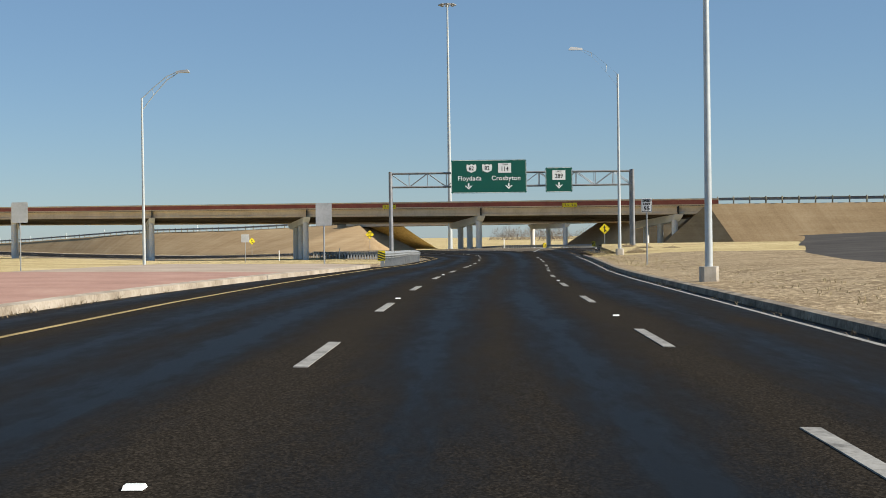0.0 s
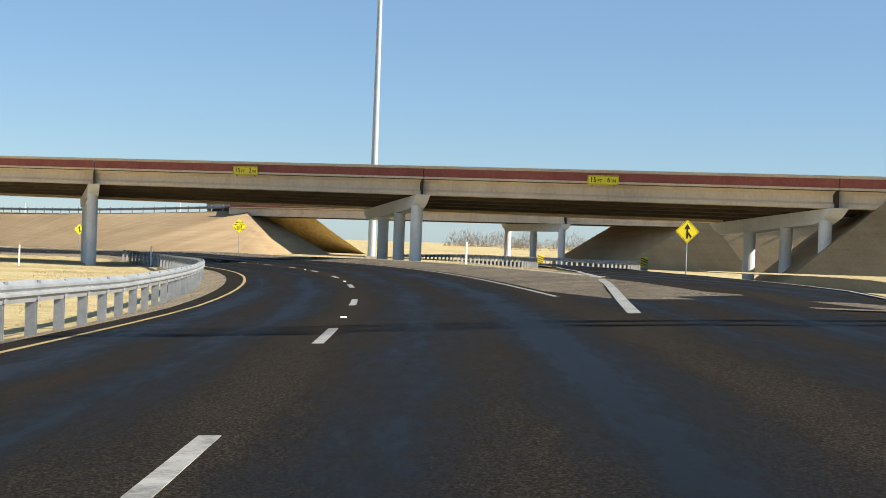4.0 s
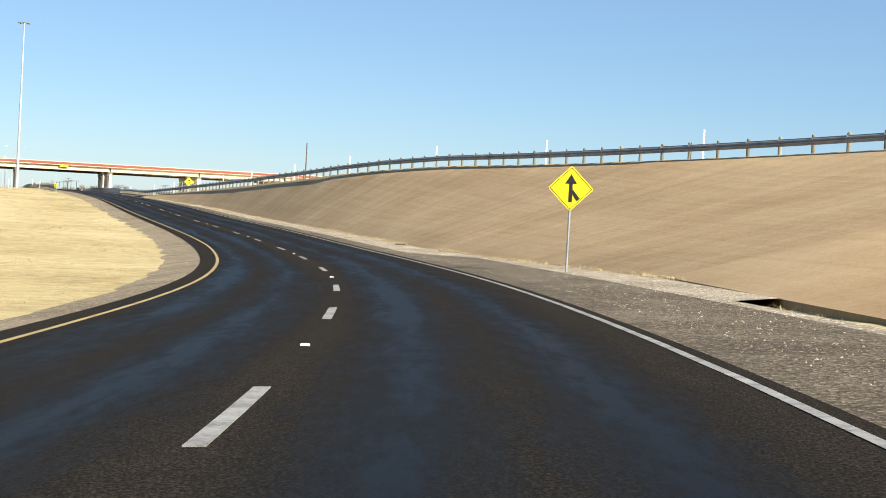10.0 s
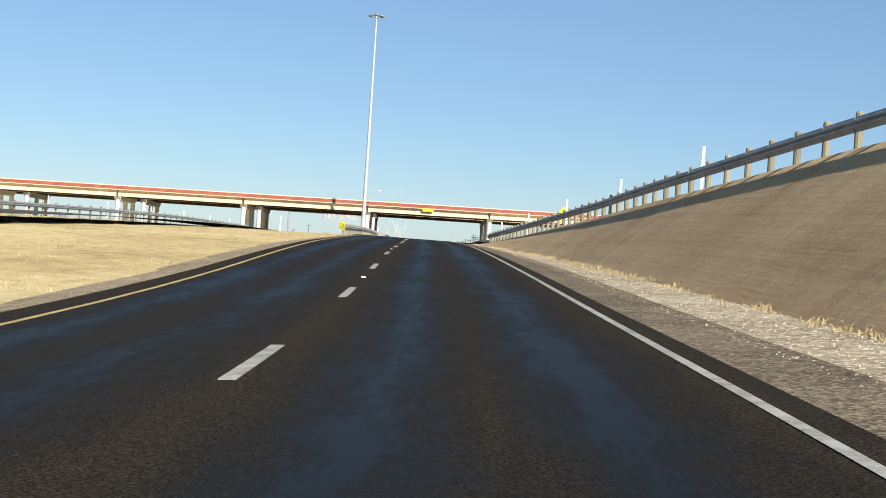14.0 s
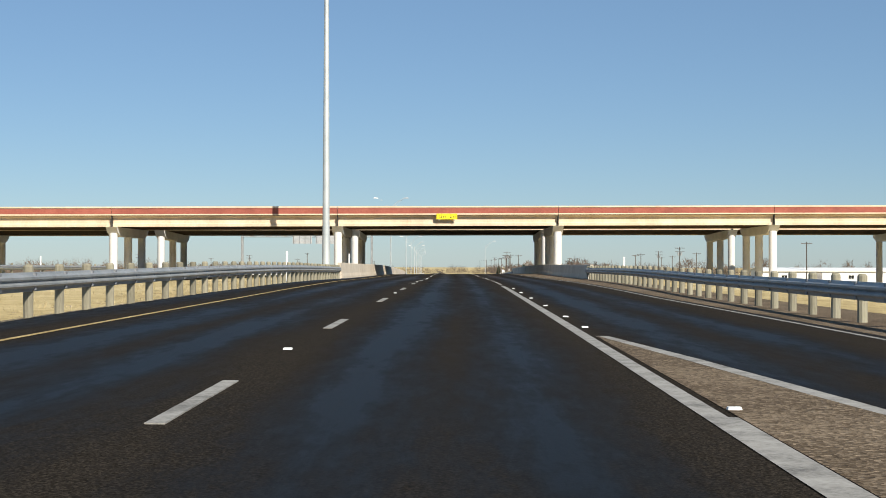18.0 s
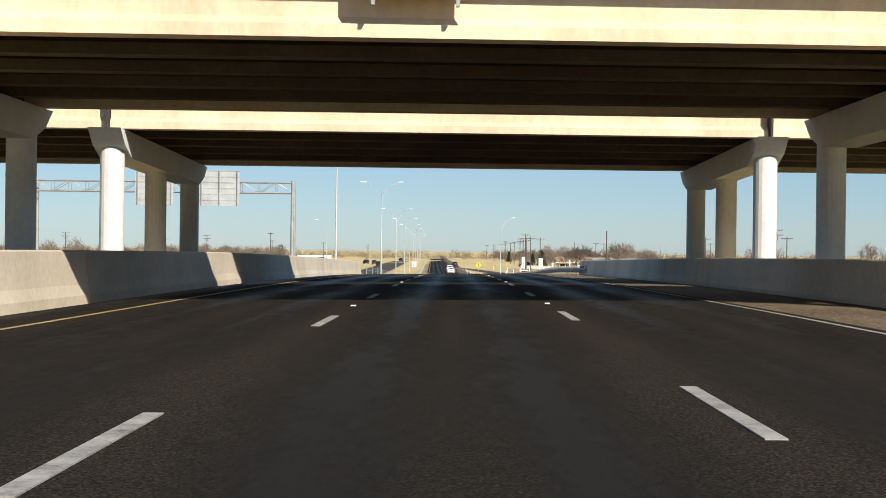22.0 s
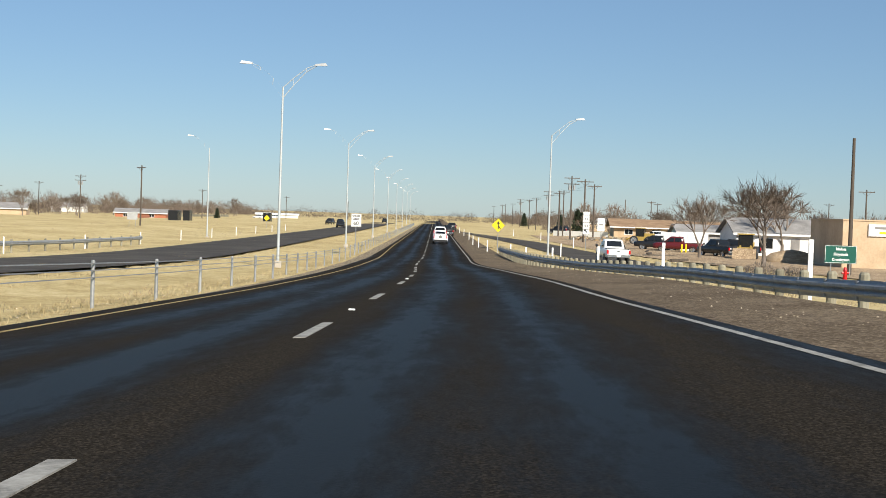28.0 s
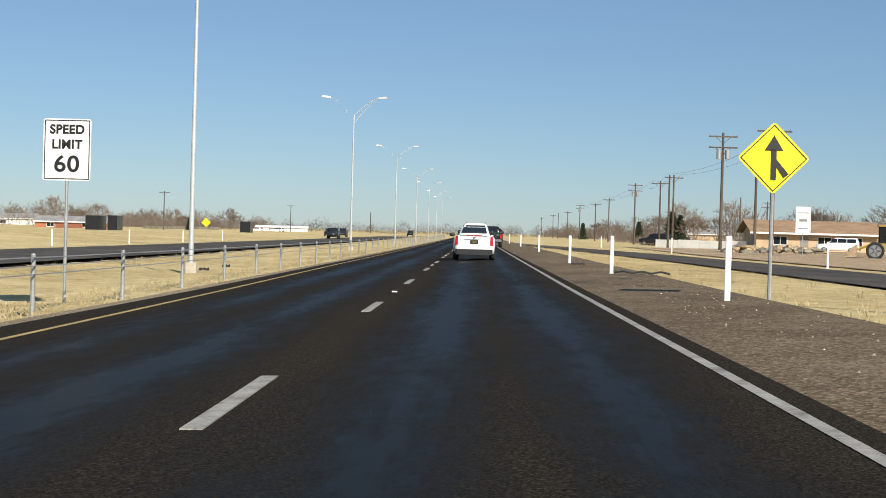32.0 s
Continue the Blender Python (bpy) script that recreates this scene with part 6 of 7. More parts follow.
tan = house(spot(832, 34.8, -0.2, -1), 18, 11, 4.0, 0, WALLTAN, WALLTAN, "tan stucco flat-roofed shop with a white sign", (), ((9.0, 1.0, 2.1), (12.5, 2.4, 2.6)))
sg = Mesh()
sg.box((2.1, -0.14, 2.75), (5.5, -0.02, 3.75))
sgp = part("sign_panel", sg, SIGNWHITE, tan, "white painted sign panel")
for z, w, mt in ((3.45, 2.4, ROOFGREY), (3.05, 1.6, SIGNYELLOW)):
    b = Mesh()
    b.box((3.8 - w / 2, -0.15, z - 0.1), (3.8 + w / 2, -0.141, z + 0.1))
    part("text_bar", b, mt, sgp)
house(spot(868, 33.5, -0.2, 0), 13, 9, 2.6, 1.5, WALLWHITE, ROOFGREY, "low white house with a grey shingle roof", ((3.2, 1.5, 1.5, 1.1), (9.5, 1.5, 1.2, 1.1)), ((6.4, 0.95, 2.05),))
house(spot(905, 33.5, -0.2, 0), 7, 6, 2.3, 0.9, WALLTEAL, ROOFGREY, "pale teal shed with a low roof", ((1.8, 1.5, 1.0, 0.9),), ((4.5, 2.2, 2.0),))
house(spot(1003, 37.0, -0.25, -3), 15, 12, 2.5, 1.4, WALLTAN, ROOFTAN, "long low house with a wide brown shingle roof", ((3, 1.4, 1.6, 1.0), (8.5, 1.4, 1.6, 1.0), (12.5, 1.4, 1.2, 1.0)), ((6, 1.0, 2.05),), 0.9)
house(spot(1011, 54.0, -0.25, 4), 12, 9, 2.5, 1.3, WALLTAN, ROOFTAN, "tan house behind with a brown shingle roof", ((3, 1.4, 1.6, 1.0),), ((6, 1.0, 2.05),))
house(spot(900, 50, -0.2, 0), 14, 9, 2.6, 1.2, WALLTAN, ROOFGREY, "tan low building with a grey roof", ((3, 1.4, 1.6, 1.0), (9, 1.4, 1.6, 1.0)))
house(spot(1112, -88, -0.3, 6), 14, 8, 1.9, 1.0, WALLRED, ROOFGREY, "low red brick house with a dark roof", ((3, 1.2, 1.4, 0.8), (10, 1.2, 1.4, 0.8)))
house(spot(1070, -112, -0.3, 10), 11, 8, 2.2, 1.3, WALLTAN, ROOFGREY, "tan house among bare trees", ((3, 1.3, 1.2, 0.8),))
house(spot(1330, -76, -0.3, 5), 18, 9, 1.9, 0.5, WALLWHITE, SIGNWHITE, "long low white metal shed", (), ((6, 3.0, 1.6),))
house(spot(1240, -140, -0.3, 5), 12, 9, 2.5, 1.4, WALLWHITE, ROOFGREY, "far white house with a grey roof", ((3, 1.4, 1.6, 1.0),))
house(spot(1170, 50, -0.3, -4), 14, 9, 2.6, 1.3, WALLTAN, ROOFGREY, "far tan house among trees", ((3, 1.4, 1.6, 1.0),))
house(spot(760, 70, -0.3, 0), 30, 12, 3.0, 0.6, WALLWHITE, SIGNWHITE, "long white metal warehouse with a low roof", ((5, 1.6, 1.2, 0.8), (20, 1.6, 1.2, 0.8)), ((12, 3.0, 2.6),))


def low_wall(s0, d0, s1, d1, h, mat, label):
    root = thing("low_wall", label, "wall", Matrix.Translation(at(s0, d0, -0.3)))
    inv = root.matrix_world.inverted()
    n = max(2, round(math.hypot(s1 - s0, d1 - d0) / 3))
    for i in range(n):
        a, b = (at(s0 + (s1 - s0) * q / n, d0 + (d1 - d0) * q / n, -0.35) for q in (i + 0.01, i + 0.99))
        m = Mesh()
        side = (b - a).cross(Vector((0, 0, 1))).normalized() * 0.06
        up = Vector((0, 0, h + 0.05 * (i % 2)))
        m.prism([inv @ p for p in (a - side, b - side, b + side, a + side)], [inv @ (p + up) for p in (a - side, b - side, b + side, a + side)])
        part("fence_panel", m, mat, root)
    return root


low_wall(1012, 25.5, 1004, 36.0, 1.2, WALLWHITE, "pale board fence beside the yard")
low_wall(868, 46, 868, 62, 1.7, WALLWHITE, "white board fence behind the yard")
low_wall(1085, -76, 1128, -80, 1.3, WALLRED, "low orange-red brick wall by the far houses")
low_wall(1190, -84, 1290, -82, 1.4, WOODPOST, "weathered wooden fence at the field's edge")


# ---- rubble, mounds and containers ----
def rubble(m, label, seed, w, dep, n, big):
    rng = random.Random(seed)
    root = thing("rubble_pile", label, "rubble pile", m)
    for _ in range(n):
        g = Mesh()
        x, y = rng.gauss(0, w * 0.42), rng.gauss(0, dep * 0.4)
        r = rng.uniform(0.3, 1.0) * big
        hh = max(0, 1.15 * (1 - (x / w) ** 2 - (y / dep) ** 2)) * rng.random()
        g.blob((x, y, hh * 0.7), r, r * rng.uniform(0.6, 1.2), r * rng.uniform(0.35, 0.7), rng, 6, 4, 0.35)
        part("lump", g, rng.choice((DIRT, BARK, BARK, RIPRAP, WOODPOST)), root)
    return root


rubble(spot(945, 25.0, -0.2), "heap of broken concrete and earth in the yard", 1, 3.2, 1.8, 60, 0.55)
rubble(spot(951, 30.5, -0.2), "second heap of rubble and earth", 2, 3.4, 1.8, 60, 0.55)
md = Mesh()
md.blob((0, 0, 0), 2.6, 2.0, 1.3, random.Random(3), 14, 8, 0.08)
mo = part("dirt_mound", md, DIRT, smooth=True)
mo.matrix_world = spot(843.5, 33.5, -0.3)
tagged(mo, "smooth mound of pale sand in the yard", "dirt mound")


def container(m, w, dep, h, mat, label):
    root = thing("container", label, "container", m)
    b = Mesh()
    b.box((-w / 2, 0, 0), (w / 2, dep, h), cut=0.05)
    part("body", b, mat, root)
    for i in range(6):
        r = Mesh()
        x = -w / 2 + w * (i + 0.5) / 6
        r.box((x - 0.06, -0.05, 0.1), (x + 0.06, -0.002, h - 0.1))
        part("rib", r, mat, root)
    return root


container(spot(1060, -62.5, -0.3, 0), 2.3, 5, 3.0, CARDARK, "tall black ribbed tank container")
container(spot(1062, -59.6, -0.3, 0), 1.6, 4, 3.1, CARDARK, "narrow tall black container")
container(spot(1130, -48, -0.3, 0), 2.2, 4, 2.9, CARDARK, "black container at the roadside yard")
container(spot(884, 30.6, -0.14, -12), 5.6, 2.4, 2.2, SIGNWHITE, "white box trailer body in the yard")


# ---- vehicles ----
tyre_m = Mesh()
tyre_m.sweep([(0.235, -0.09), (0.30, -0.11), (0.335, -0.08), (0.34, 0.0), (0.335, 0.08), (0.30, 0.11), (0.235, 0.09)], [(lambda r, x, a=a: Vector((x, r * math.cos(a), r * math.sin(a)))) for a in [i * math.pi / 10 for i in range(21)]], True)
tyre_data = tyre_m.data("tyre", RUBBER, True)
rim_m = Mesh()
rim_m.tube((-0.06, 0, 0), (0.07, 0, 0), 0.236, 0.236, 20)
for i in range(5):
    a = i * 2 * math.pi / 5
    rim_m.tube((0.085, 0.03 * math.cos(a), 0.03 * math.sin(a)), (0.085, 0.21 * math.cos(a), 0.21 * math.sin(a)), 0.03, 0.02, 4)
rim_data = rim_m.data("rim", CHROME)


def loft(sections):
    """Skin over cross-sections along y: (y, half width, bottom, shoulder, top, half width at the top)."""
    m = Mesh()
    rows = []
    for y, hw, z0, zs, z1, ht in sections:
        half = [(hw * 0.86, z0), (hw * 0.97, z0 + 0.1 * (zs - z0)), (hw, z0 + 0.5 * (zs - z0)), (hw * 0.985, zs), (ht + (hw - ht) * 0.25, zs + (z1 - zs) * 0.72), (ht * 0.9, z1 - 0.015), (ht * 0.5, z1)]
        rows.append([(x, y, z) for x, z in half] + [(-x, y, z) for x, z in reversed(half)])
    k = len(rows[0])
    for r in rows:
        m.v += r
    for i in range(len(rows) - 1):
        m.f += [(i * k + j, i * k + (j + 1) % k, (i + 1) * k + (j + 1) % k, (i + 1) * k + j) for j in range(k)]
    m.f += [tuple(range(k)), tuple((len(rows) - 1) * k + j for j in reversed(range(k)))]
    return m


def boxpart(name, lo, hi, mat, root, label="", cut=0.0):
    b = Mesh()
    b.box(lo, hi, cut=cut)
    return part(name, b, mat, root, label)


def quad_plate(name, pts, thick, mat, root, label=""):
    """A thin plate over four or more outline places; thick is a vector."""
    b = Mesh()
    b.prism([Vector(p) for p in pts], [Vector(p) + Vector(thick) for p in pts])
    return part(name, b, mat, root, label)


def wheels(root, ys, x, r=1.0):
    for y in ys:
        for sx in (-1, 1):
            w = part("wheel", tyre_data, None, root, "black tyre on a bright alloy rim", m=Matrix.Translation((sx * x, y, 0.34 * r)) @ Matrix.Scale(r, 4) @ Matrix.Rotation(0 if sx > 0 else math.pi, 4, "Z"))
            part("rim", rim_data, None, w)


def sedan(m, paint, label):
    """A four-door saloon; y forward, rear at y = -2.3."""
    root = thing("car", label, "car", m, "cars on the road")
    part("body", loft([(-2.3, 0.74, 0.5, 0.82, 0.98, 0.62), (-2.22, 0.84, 0.3, 0.88, 1.07, 0.7), (-1.9, 0.9, 0.24, 0.92, 1.09, 0.74), (-1.2, 0.91, 0.22, 0.94, 1.04, 0.8), (0.6, 0.91, 0.22, 0.92, 1.0, 0.8), (1.5, 0.9, 0.22, 0.82, 0.93, 0.74), (2.1, 0.84, 0.24, 0.7, 0.8, 0.6), (2.32, 0.66, 0.34, 0.6, 0.68, 0.45)]), paint, root, smooth=True)
    part("cabin", loft([(-1.65, 0.66, 0.98, 1.02, 1.1, 0.6), (-0.95, 0.7, 0.98, 1.1, 1.4, 0.56), (-0.2, 0.72, 0.98, 1.1, 1.45, 0.56), (0.5, 0.72, 0.95, 1.1, 1.38, 0.56), (1.3, 0.66, 0.9, 0.95, 0.98, 0.6)]), paint, root, smooth=True)
    quad_plate("rear_window", [(-0.55, -1.55, 1.17), (0.55, -1.55, 1.17), (0.48, -1.03, 1.39), (-0.48, -1.03, 1.39)], (0, -0.02, 0.03), GLASSDARK, root, "dark tinted rear window")
    quad_plate("windscreen", [(-0.56, 1.2, 1.02), (0.56, 1.2, 1.02), (0.48, 0.55, 1.37), (-0.48, 0.55, 1.37)], (0, 0.02, 0.03), GLASSDARK, root)
    for sx in (-1, 1):
        quad_plate("side_window", [(sx * 0.725, -1.2, 1.06), (sx * 0.73, -0.05, 1.05), (sx * 0.6, -0.1, 1.39), (sx * 0.6, -0.85, 1.37)], (sx * 0.015, 0, 0.008), GLASSDARK, root)
        quad_plate("side_window", [(sx * 0.73, 0.02, 1.05), (sx * 0.72, 1.0, 1.02), (sx * 0.6, 0.45, 1.35), (sx * 0.6, -0.03, 1.39)], (sx * 0.015, 0, 0.008), GLASSDARK, root)
        quad_plate("tail_lamp", [(sx * 0.7, -2.32, 0.66), (sx * 0.83, -2.25, 0.64), (sx * 0.8, -2.22, 1.02), (sx * 0.7, -2.28, 1.03)], (0, -0.03, 0), TAIL, root, "tall upright red tail lamp")
        mi = Mesh()
        mi.blob((sx * 1.0, 0.62, 1.08), 0.13, 0.07, 0.09, random.Random(1), 8, 6, 0.0)
        part("mirror", mi, BLACKTRIM, root)
        boxpart("exhaust", (sx * 0.5 - 0.08, -2.33, 0.33), (sx * 0.5 + 0.08, -2.2, 0.4), CHROME, root)
    boxpart("spoiler", (-0.6, -2.31, 1.06), (0.6, -2.12, 1.1), paint, root, cut=0.03)
    boxpart("brake_lamp", (-0.32, -2.325, 1.065), (0.32, -2.311, 1.09), TAIL, root)
    boxpart("diffuser", (-0.8, -2.345, 0.24), (0.8, -2.1, 0.47), BLACKTRIM, root, "black lower bumper insert", 0.05)
    pl = boxpart("number_plate", (-0.17, -2.335, 0.71), (0.17, -2.3, 0.87), BLACKTRIM, root, "dark number plate with plain bars")
    for z, w in ((0.825, 0.2), (0.75, 0.16)):
        boxpart("plate_bar", (-w / 2, -2.34, z - 0.01), (w / 2, -2.3351, z + 0.01), MUSTARD, pl)
    em = Mesh()
    em.prism([(-0.09, -2.325, 0.97), (0.0, -2.325, 0.92), (0.09, -2.325, 0.97), (0.05, -2.325, 1.0), (-0.05, -2.325, 1.0)], [(-0.09, -2.3, 0.97), (0.0, -2.3, 0.92), (0.09, -2.3, 0.97), (0.05, -2.3, 1.0), (-0.05, -2.3, 1.0)])
    part("emblem", em, CHROME, root)
    boxpart("trim_strip", (-0.45, -2.322, 0.885), (0.45, -2.3, 0.905), CHROME, root)
    wheels(root, (-1.4, 1.42), 0.8)
    return root


def pickup(m, paint, label, canopy=False):
    root = thing("pickup_truck", label, "pickup truck", m, "cars on the road")
    part("body", loft([(-2.8, 0.9, 0.5, 0.95, 1.02, 0.86), (-2.7, 0.93, 0.42, 1.0, 1.08, 0.88), (-0.6, 0.95, 0.38, 1.02, 1.1, 0.88), (1.2, 0.95, 0.38, 1.02, 1.12, 0.88), (2.3, 0.93, 0.4, 0.95, 1.08, 0.84), (2.75, 0.86, 0.45, 0.85, 0.98, 0.7)]), paint, root, smooth=True)
    part("cab", loft([(-0.75, 0.78, 1.02, 1.15, 1.25, 0.7), (-0.6, 0.8, 1.02, 1.2, 1.78, 0.68), (0.7, 0.8, 1.02, 1.2, 1.8, 0.68), (1.55, 0.78, 1.0, 1.08, 1.14, 0.7)]), paint, root, smooth=True)
    boxpart("bed", (-0.8, -2.68, 1.06), (0.8, -0.9, 1.115), BLACKTRIM, root, "dark open load bed")
    quad_plate("rear_window", [(-0.6, -0.72, 1.25), (0.6, -0.72, 1.25), (0.56, -0.62, 1.68), (-0.56, -0.62, 1.68)], (0, -0.03, 0), GLASSDARK, root)
    quad_plate("windscreen", [(-0.66, 1.45, 1.18), (0.66, 1.45, 1.18), (0.58, 0.78, 1.72), (-0.58, 0.78, 1.72)], (0, 0.03, 0.03), GLASSDARK, root)
    for sx in (-1, 1):
        quad_plate("side_window", [(sx * 0.81, -0.5, 1.22), (sx * 0.81, 0.28, 1.22), (sx * 0.72, 0.25, 1.66), (sx * 0.72, -0.5, 1.66)], (sx * 0.02, 0, 0), GLASSDARK, root)
        quad_plate("side_window", [(sx * 0.81, 0.36, 1.22), (sx * 0.8, 1.2, 1.2), (sx * 0.72, 0.72, 1.64), (sx * 0.72, 0.33, 1.66)], (sx * 0.02, 0, 0), GLASSDARK, root)
        boxpart("tail_lamp", (sx * 0.84 - 0.07, -2.83, 0.72), (sx * 0.84 + 0.07, -2.7, 1.02), TAIL, root, "red tail lamp")
        mi = Mesh()
        mi.blob((sx * 1.06, 1.15, 1.28), 0.12, 0.07, 0.13, random.Random(1), 8, 6, 0.0)
        part("mirror", mi, BLACKTRIM, root)
    boxpart("bumper", (-0.9, -2.92, 0.48), (0.9, -2.75, 0.66), CHROME, root, "bright steel rear bumper", 0.04)
    boxpart("number_plate", (-0.16, -2.935, 0.5), (0.16, -2.921, 0.64), SIGNWHITE, root)
    boxpart("tailgate_handle", (-0.12, -2.815, 0.9), (0.12, -2.79, 0.96), BLACKTRIM, root)
    wheels(root, (-1.75, 1.75), 0.84, 1.12)
    return root


def suv(m, paint, label):
    root = thing("suv", label, "car", m, "cars on the road")
    part("body", loft([(-2.35, 0.88, 0.5, 1.0, 1.12, 0.84), (-2.25, 0.93, 0.36, 1.05, 1.15, 0.86), (0.9, 0.95, 0.34, 1.05, 1.15, 0.88), (1.9, 0.92, 0.36, 0.95, 1.08, 0.82), (2.35, 0.82, 0.42, 0.8, 0.95, 0.66)]), paint, root, smooth=True)
    part("cabin", loft([(-2.3, 0.82, 1.08, 1.2, 1.3, 0.74), (-2.05, 0.84, 1.08, 1.25, 1.78, 0.68), (0.2, 0.84, 1.08, 1.25, 1.82, 0.68), (1.2, 0.8, 1.06, 1.14, 1.18, 0.72)]), paint, root, smooth=True)
    quad_plate("rear_window", [(-0.68, -2.27, 1.3), (0.68, -2.27, 1.3), (0.6, -2.1, 1.68), (-0.6, -2.1, 1.68)], (0, -0.03, 0), GLASSDARK, root, "dark tinted rear window")
    for sx in (-1, 1):
        for y0, y1 in ((-1.95, -1.0), (-0.92, 0.0), (0.08, 0.75)):
            quad_plate("side_window", [(sx * 0.85, y0, 1.28), (sx * 0.85, y1, 1.28), (sx * 0.75, y1 - 0.1 * (y1 > 0.5), 1.68), (sx * 0.75, y0, 1.68)], (sx * 0.02, 0, 0), GLASSDARK, root)
        boxpart("tail_lamp", (sx * 0.84 - 0.06, -2.38, 0.85), (sx * 0.84 + 0.06, -2.25, 1.25), TAIL, root, "red tail lamp")
        mi = Mesh()
        mi.blob((sx * 1.05, 0.8, 1.25), 0.12, 0.07, 0.11, random.Random(1), 8, 6, 0.0)
        part("mirror", mi, BLACKTRIM, root)
        rl = Mesh()
        rl.tube((sx * 0.6, -1.8, 1.86), (sx * 0.6, 0.1, 1.86), 0.025, 0.025, 6)
        part("roof_rail", rl, BLACKTRIM, root)
    boxpart("bumper", (-0.88, -2.46, 0.42), (0.88, -2.28, 0.64), BLACKTRIM, root, "dark rear bumper", 0.05)
    boxpart("number_plate", (-0.16, -2.39, 0.8), (0.16, -2.35, 0.95), SIGNWHITE, root)
    wheels(root, (-1.45, 1.45), 0.84, 1.08)
    return root


sedan(spot(885, 1.5, 0.01), CARWHITE, "white four-door saloon with tall red tail lamps on the road")
suv(spot(913, 1.55, 0.01), CARWHITE, "white sport utility car driving lane behind another")
pickup(spot(946, 2.9, 0.01), CARDARK, "dark pickup truck on the road")
pickup(spot(825, 14.8, -0.15, 3), CARWHITE, "white pickup truck driving on the frontage road")
dark = suv(spot(1018, 4.4, 0.01), CARDARK, "black sport utility car joining from the side road")
for s, d, turn in ((1060, -22, 180), (1120, -26, 180), (1135, -30, 170), (1280, -19, 180), (1040, 29, 60)):
    copy_thing(dark, spot(s, d, -0.12, turn))
pickup(spot(876.5, 28.6, -0.14, 75), CARRED, "dark red pickup parked in the dirt yard")
pd_ = pickup(spot(859.5, 30.0, -0.14, 25), CARDARK, "black pickup parked under a bare tree")
copy_thing(pd_, spot(866, 33.0, -0.14, 70))
copy_thing(pd_, spot(884, 27.5, -0.14, 75))
wt = suv(spot(1290, -70, -0.3, 60), CARWHITE, "white vehicle parked far across the field")
copy_thing(wt, spot(1310, -66, -0.3, 80))
copy_thing(wt, spot(982, 42, -0.2, 75))
copy_thing(wt, spot(925, 46, -0.2, 95))


def loader(m, label):
    root = thing("wheel_loader", label, "loader", m)
    boxpart("chassis", (-0.9, -1.8, 0.6), (0.9, 1.4, 1.2), MUSTARD, root, cut=0.15)
    boxpart("engine_cover", (-0.75, -1.8, 1.2), (0.75, -0.3, 1.7), MUSTARD, root, cut=0.12)
    boxpart("cab", (-0.7, -0.3, 1.2), (0.7, 0.9, 2.4), GLASSDARK, root, "dark glazed cab", 0.1)
    boxpart("roof", (-0.8, -0.4, 2.4), (0.8, 1.0, 2.52), MUSTARD, root, cut=0.1)
    b = Mesh()
    b.prism([(-1.1, 2.4, 0.2), (1.1, 2.4, 0.2), (1.1, 3.3, 0.1), (-1.1, 3.3, 0.1)], [(-1.1, 2.3, 1.1), (1.1, 2.3, 1.1), (1.1, 2.7, 0.9), (-1.1, 2.7, 0.9)])
    part("bucket", b, DIRT, root, "bucket caked with pale sand")
    for sx in (-0.5, 0.5):
        a = Mesh()
        a.tube((sx, 0.9, 1.3), (sx, 2.4, 0.7), 0.1, 0.1, 6)
        part("lift_arm", a, MUSTARD, root)
    wheels(root, (-1.1, 1.1), 0.95, 1.9)
    return root


loader(spot(925, 31.5, -0.14, 75), "small yellow wheel loader in the yard")
loader(spot(852.5, 31.2, -0.14, 165), "yellow wheel loader with a sandy bucket under the trees")


# ---- small things ----
def hydrant(m):
    root = thing("fire_hydrant", "red fire hydrant in dry grass", "fire hydrant", m)
    b = Mesh()
    b.tube((0, 0, -0.1), (0, 0, 0.55), 0.11, 0.1, 10)
    b.tube((0, 0, 0.55), (0, 0, 0.72), 0.12, 0.04, 10)
    part("body", b, TAIL, root)
    for sx in (-1, 1):
        c = Mesh()
        c.tube((0, 0, 0.42), (sx * 0.18, 0, 0.42), 0.05, 0.05, 8)
        part("cap", c, TAIL, root)


hydrant(spot(785, 21.8, -0.25))
for s, d in ((872.0, 28.3), (872.8, 28.9)):
    b = Mesh()
    b.tube((0, 0, -0.3), (0, 0, 0.95), 0.09, 0.09, 12)
    b.tube((0, 0, 0.95), (0, 0, 1.0), 0.09, 0.05, 12)
    ob = part("bollard", b, SIGNYELLOW, smooth=False)
    ob.matrix_world = spot(s, d, -0.12)
    tagged(ob, "short yellow steel bollard in the dirt yard", "bollard", "yard bollards")
for s, d, turn, length in ((880, 22.8, 78, 7.0), (869, 24.0, 80, 6.0), (834, 21.6, 60, 4.0), (858, 22.6, 75, 3.0)):
    b = Mesh()
    b.box((-0.12, -length / 2, -0.15), (0.12, length / 2, 0.2), cut=0.03)
    ob = part("timber_kerb", b, POLEWOOD)
    ob.matrix_world = spot(s, d, -0.1, turn - 90)
    tagged(ob, "dark timber beam lying along the yard's edge", "timber")


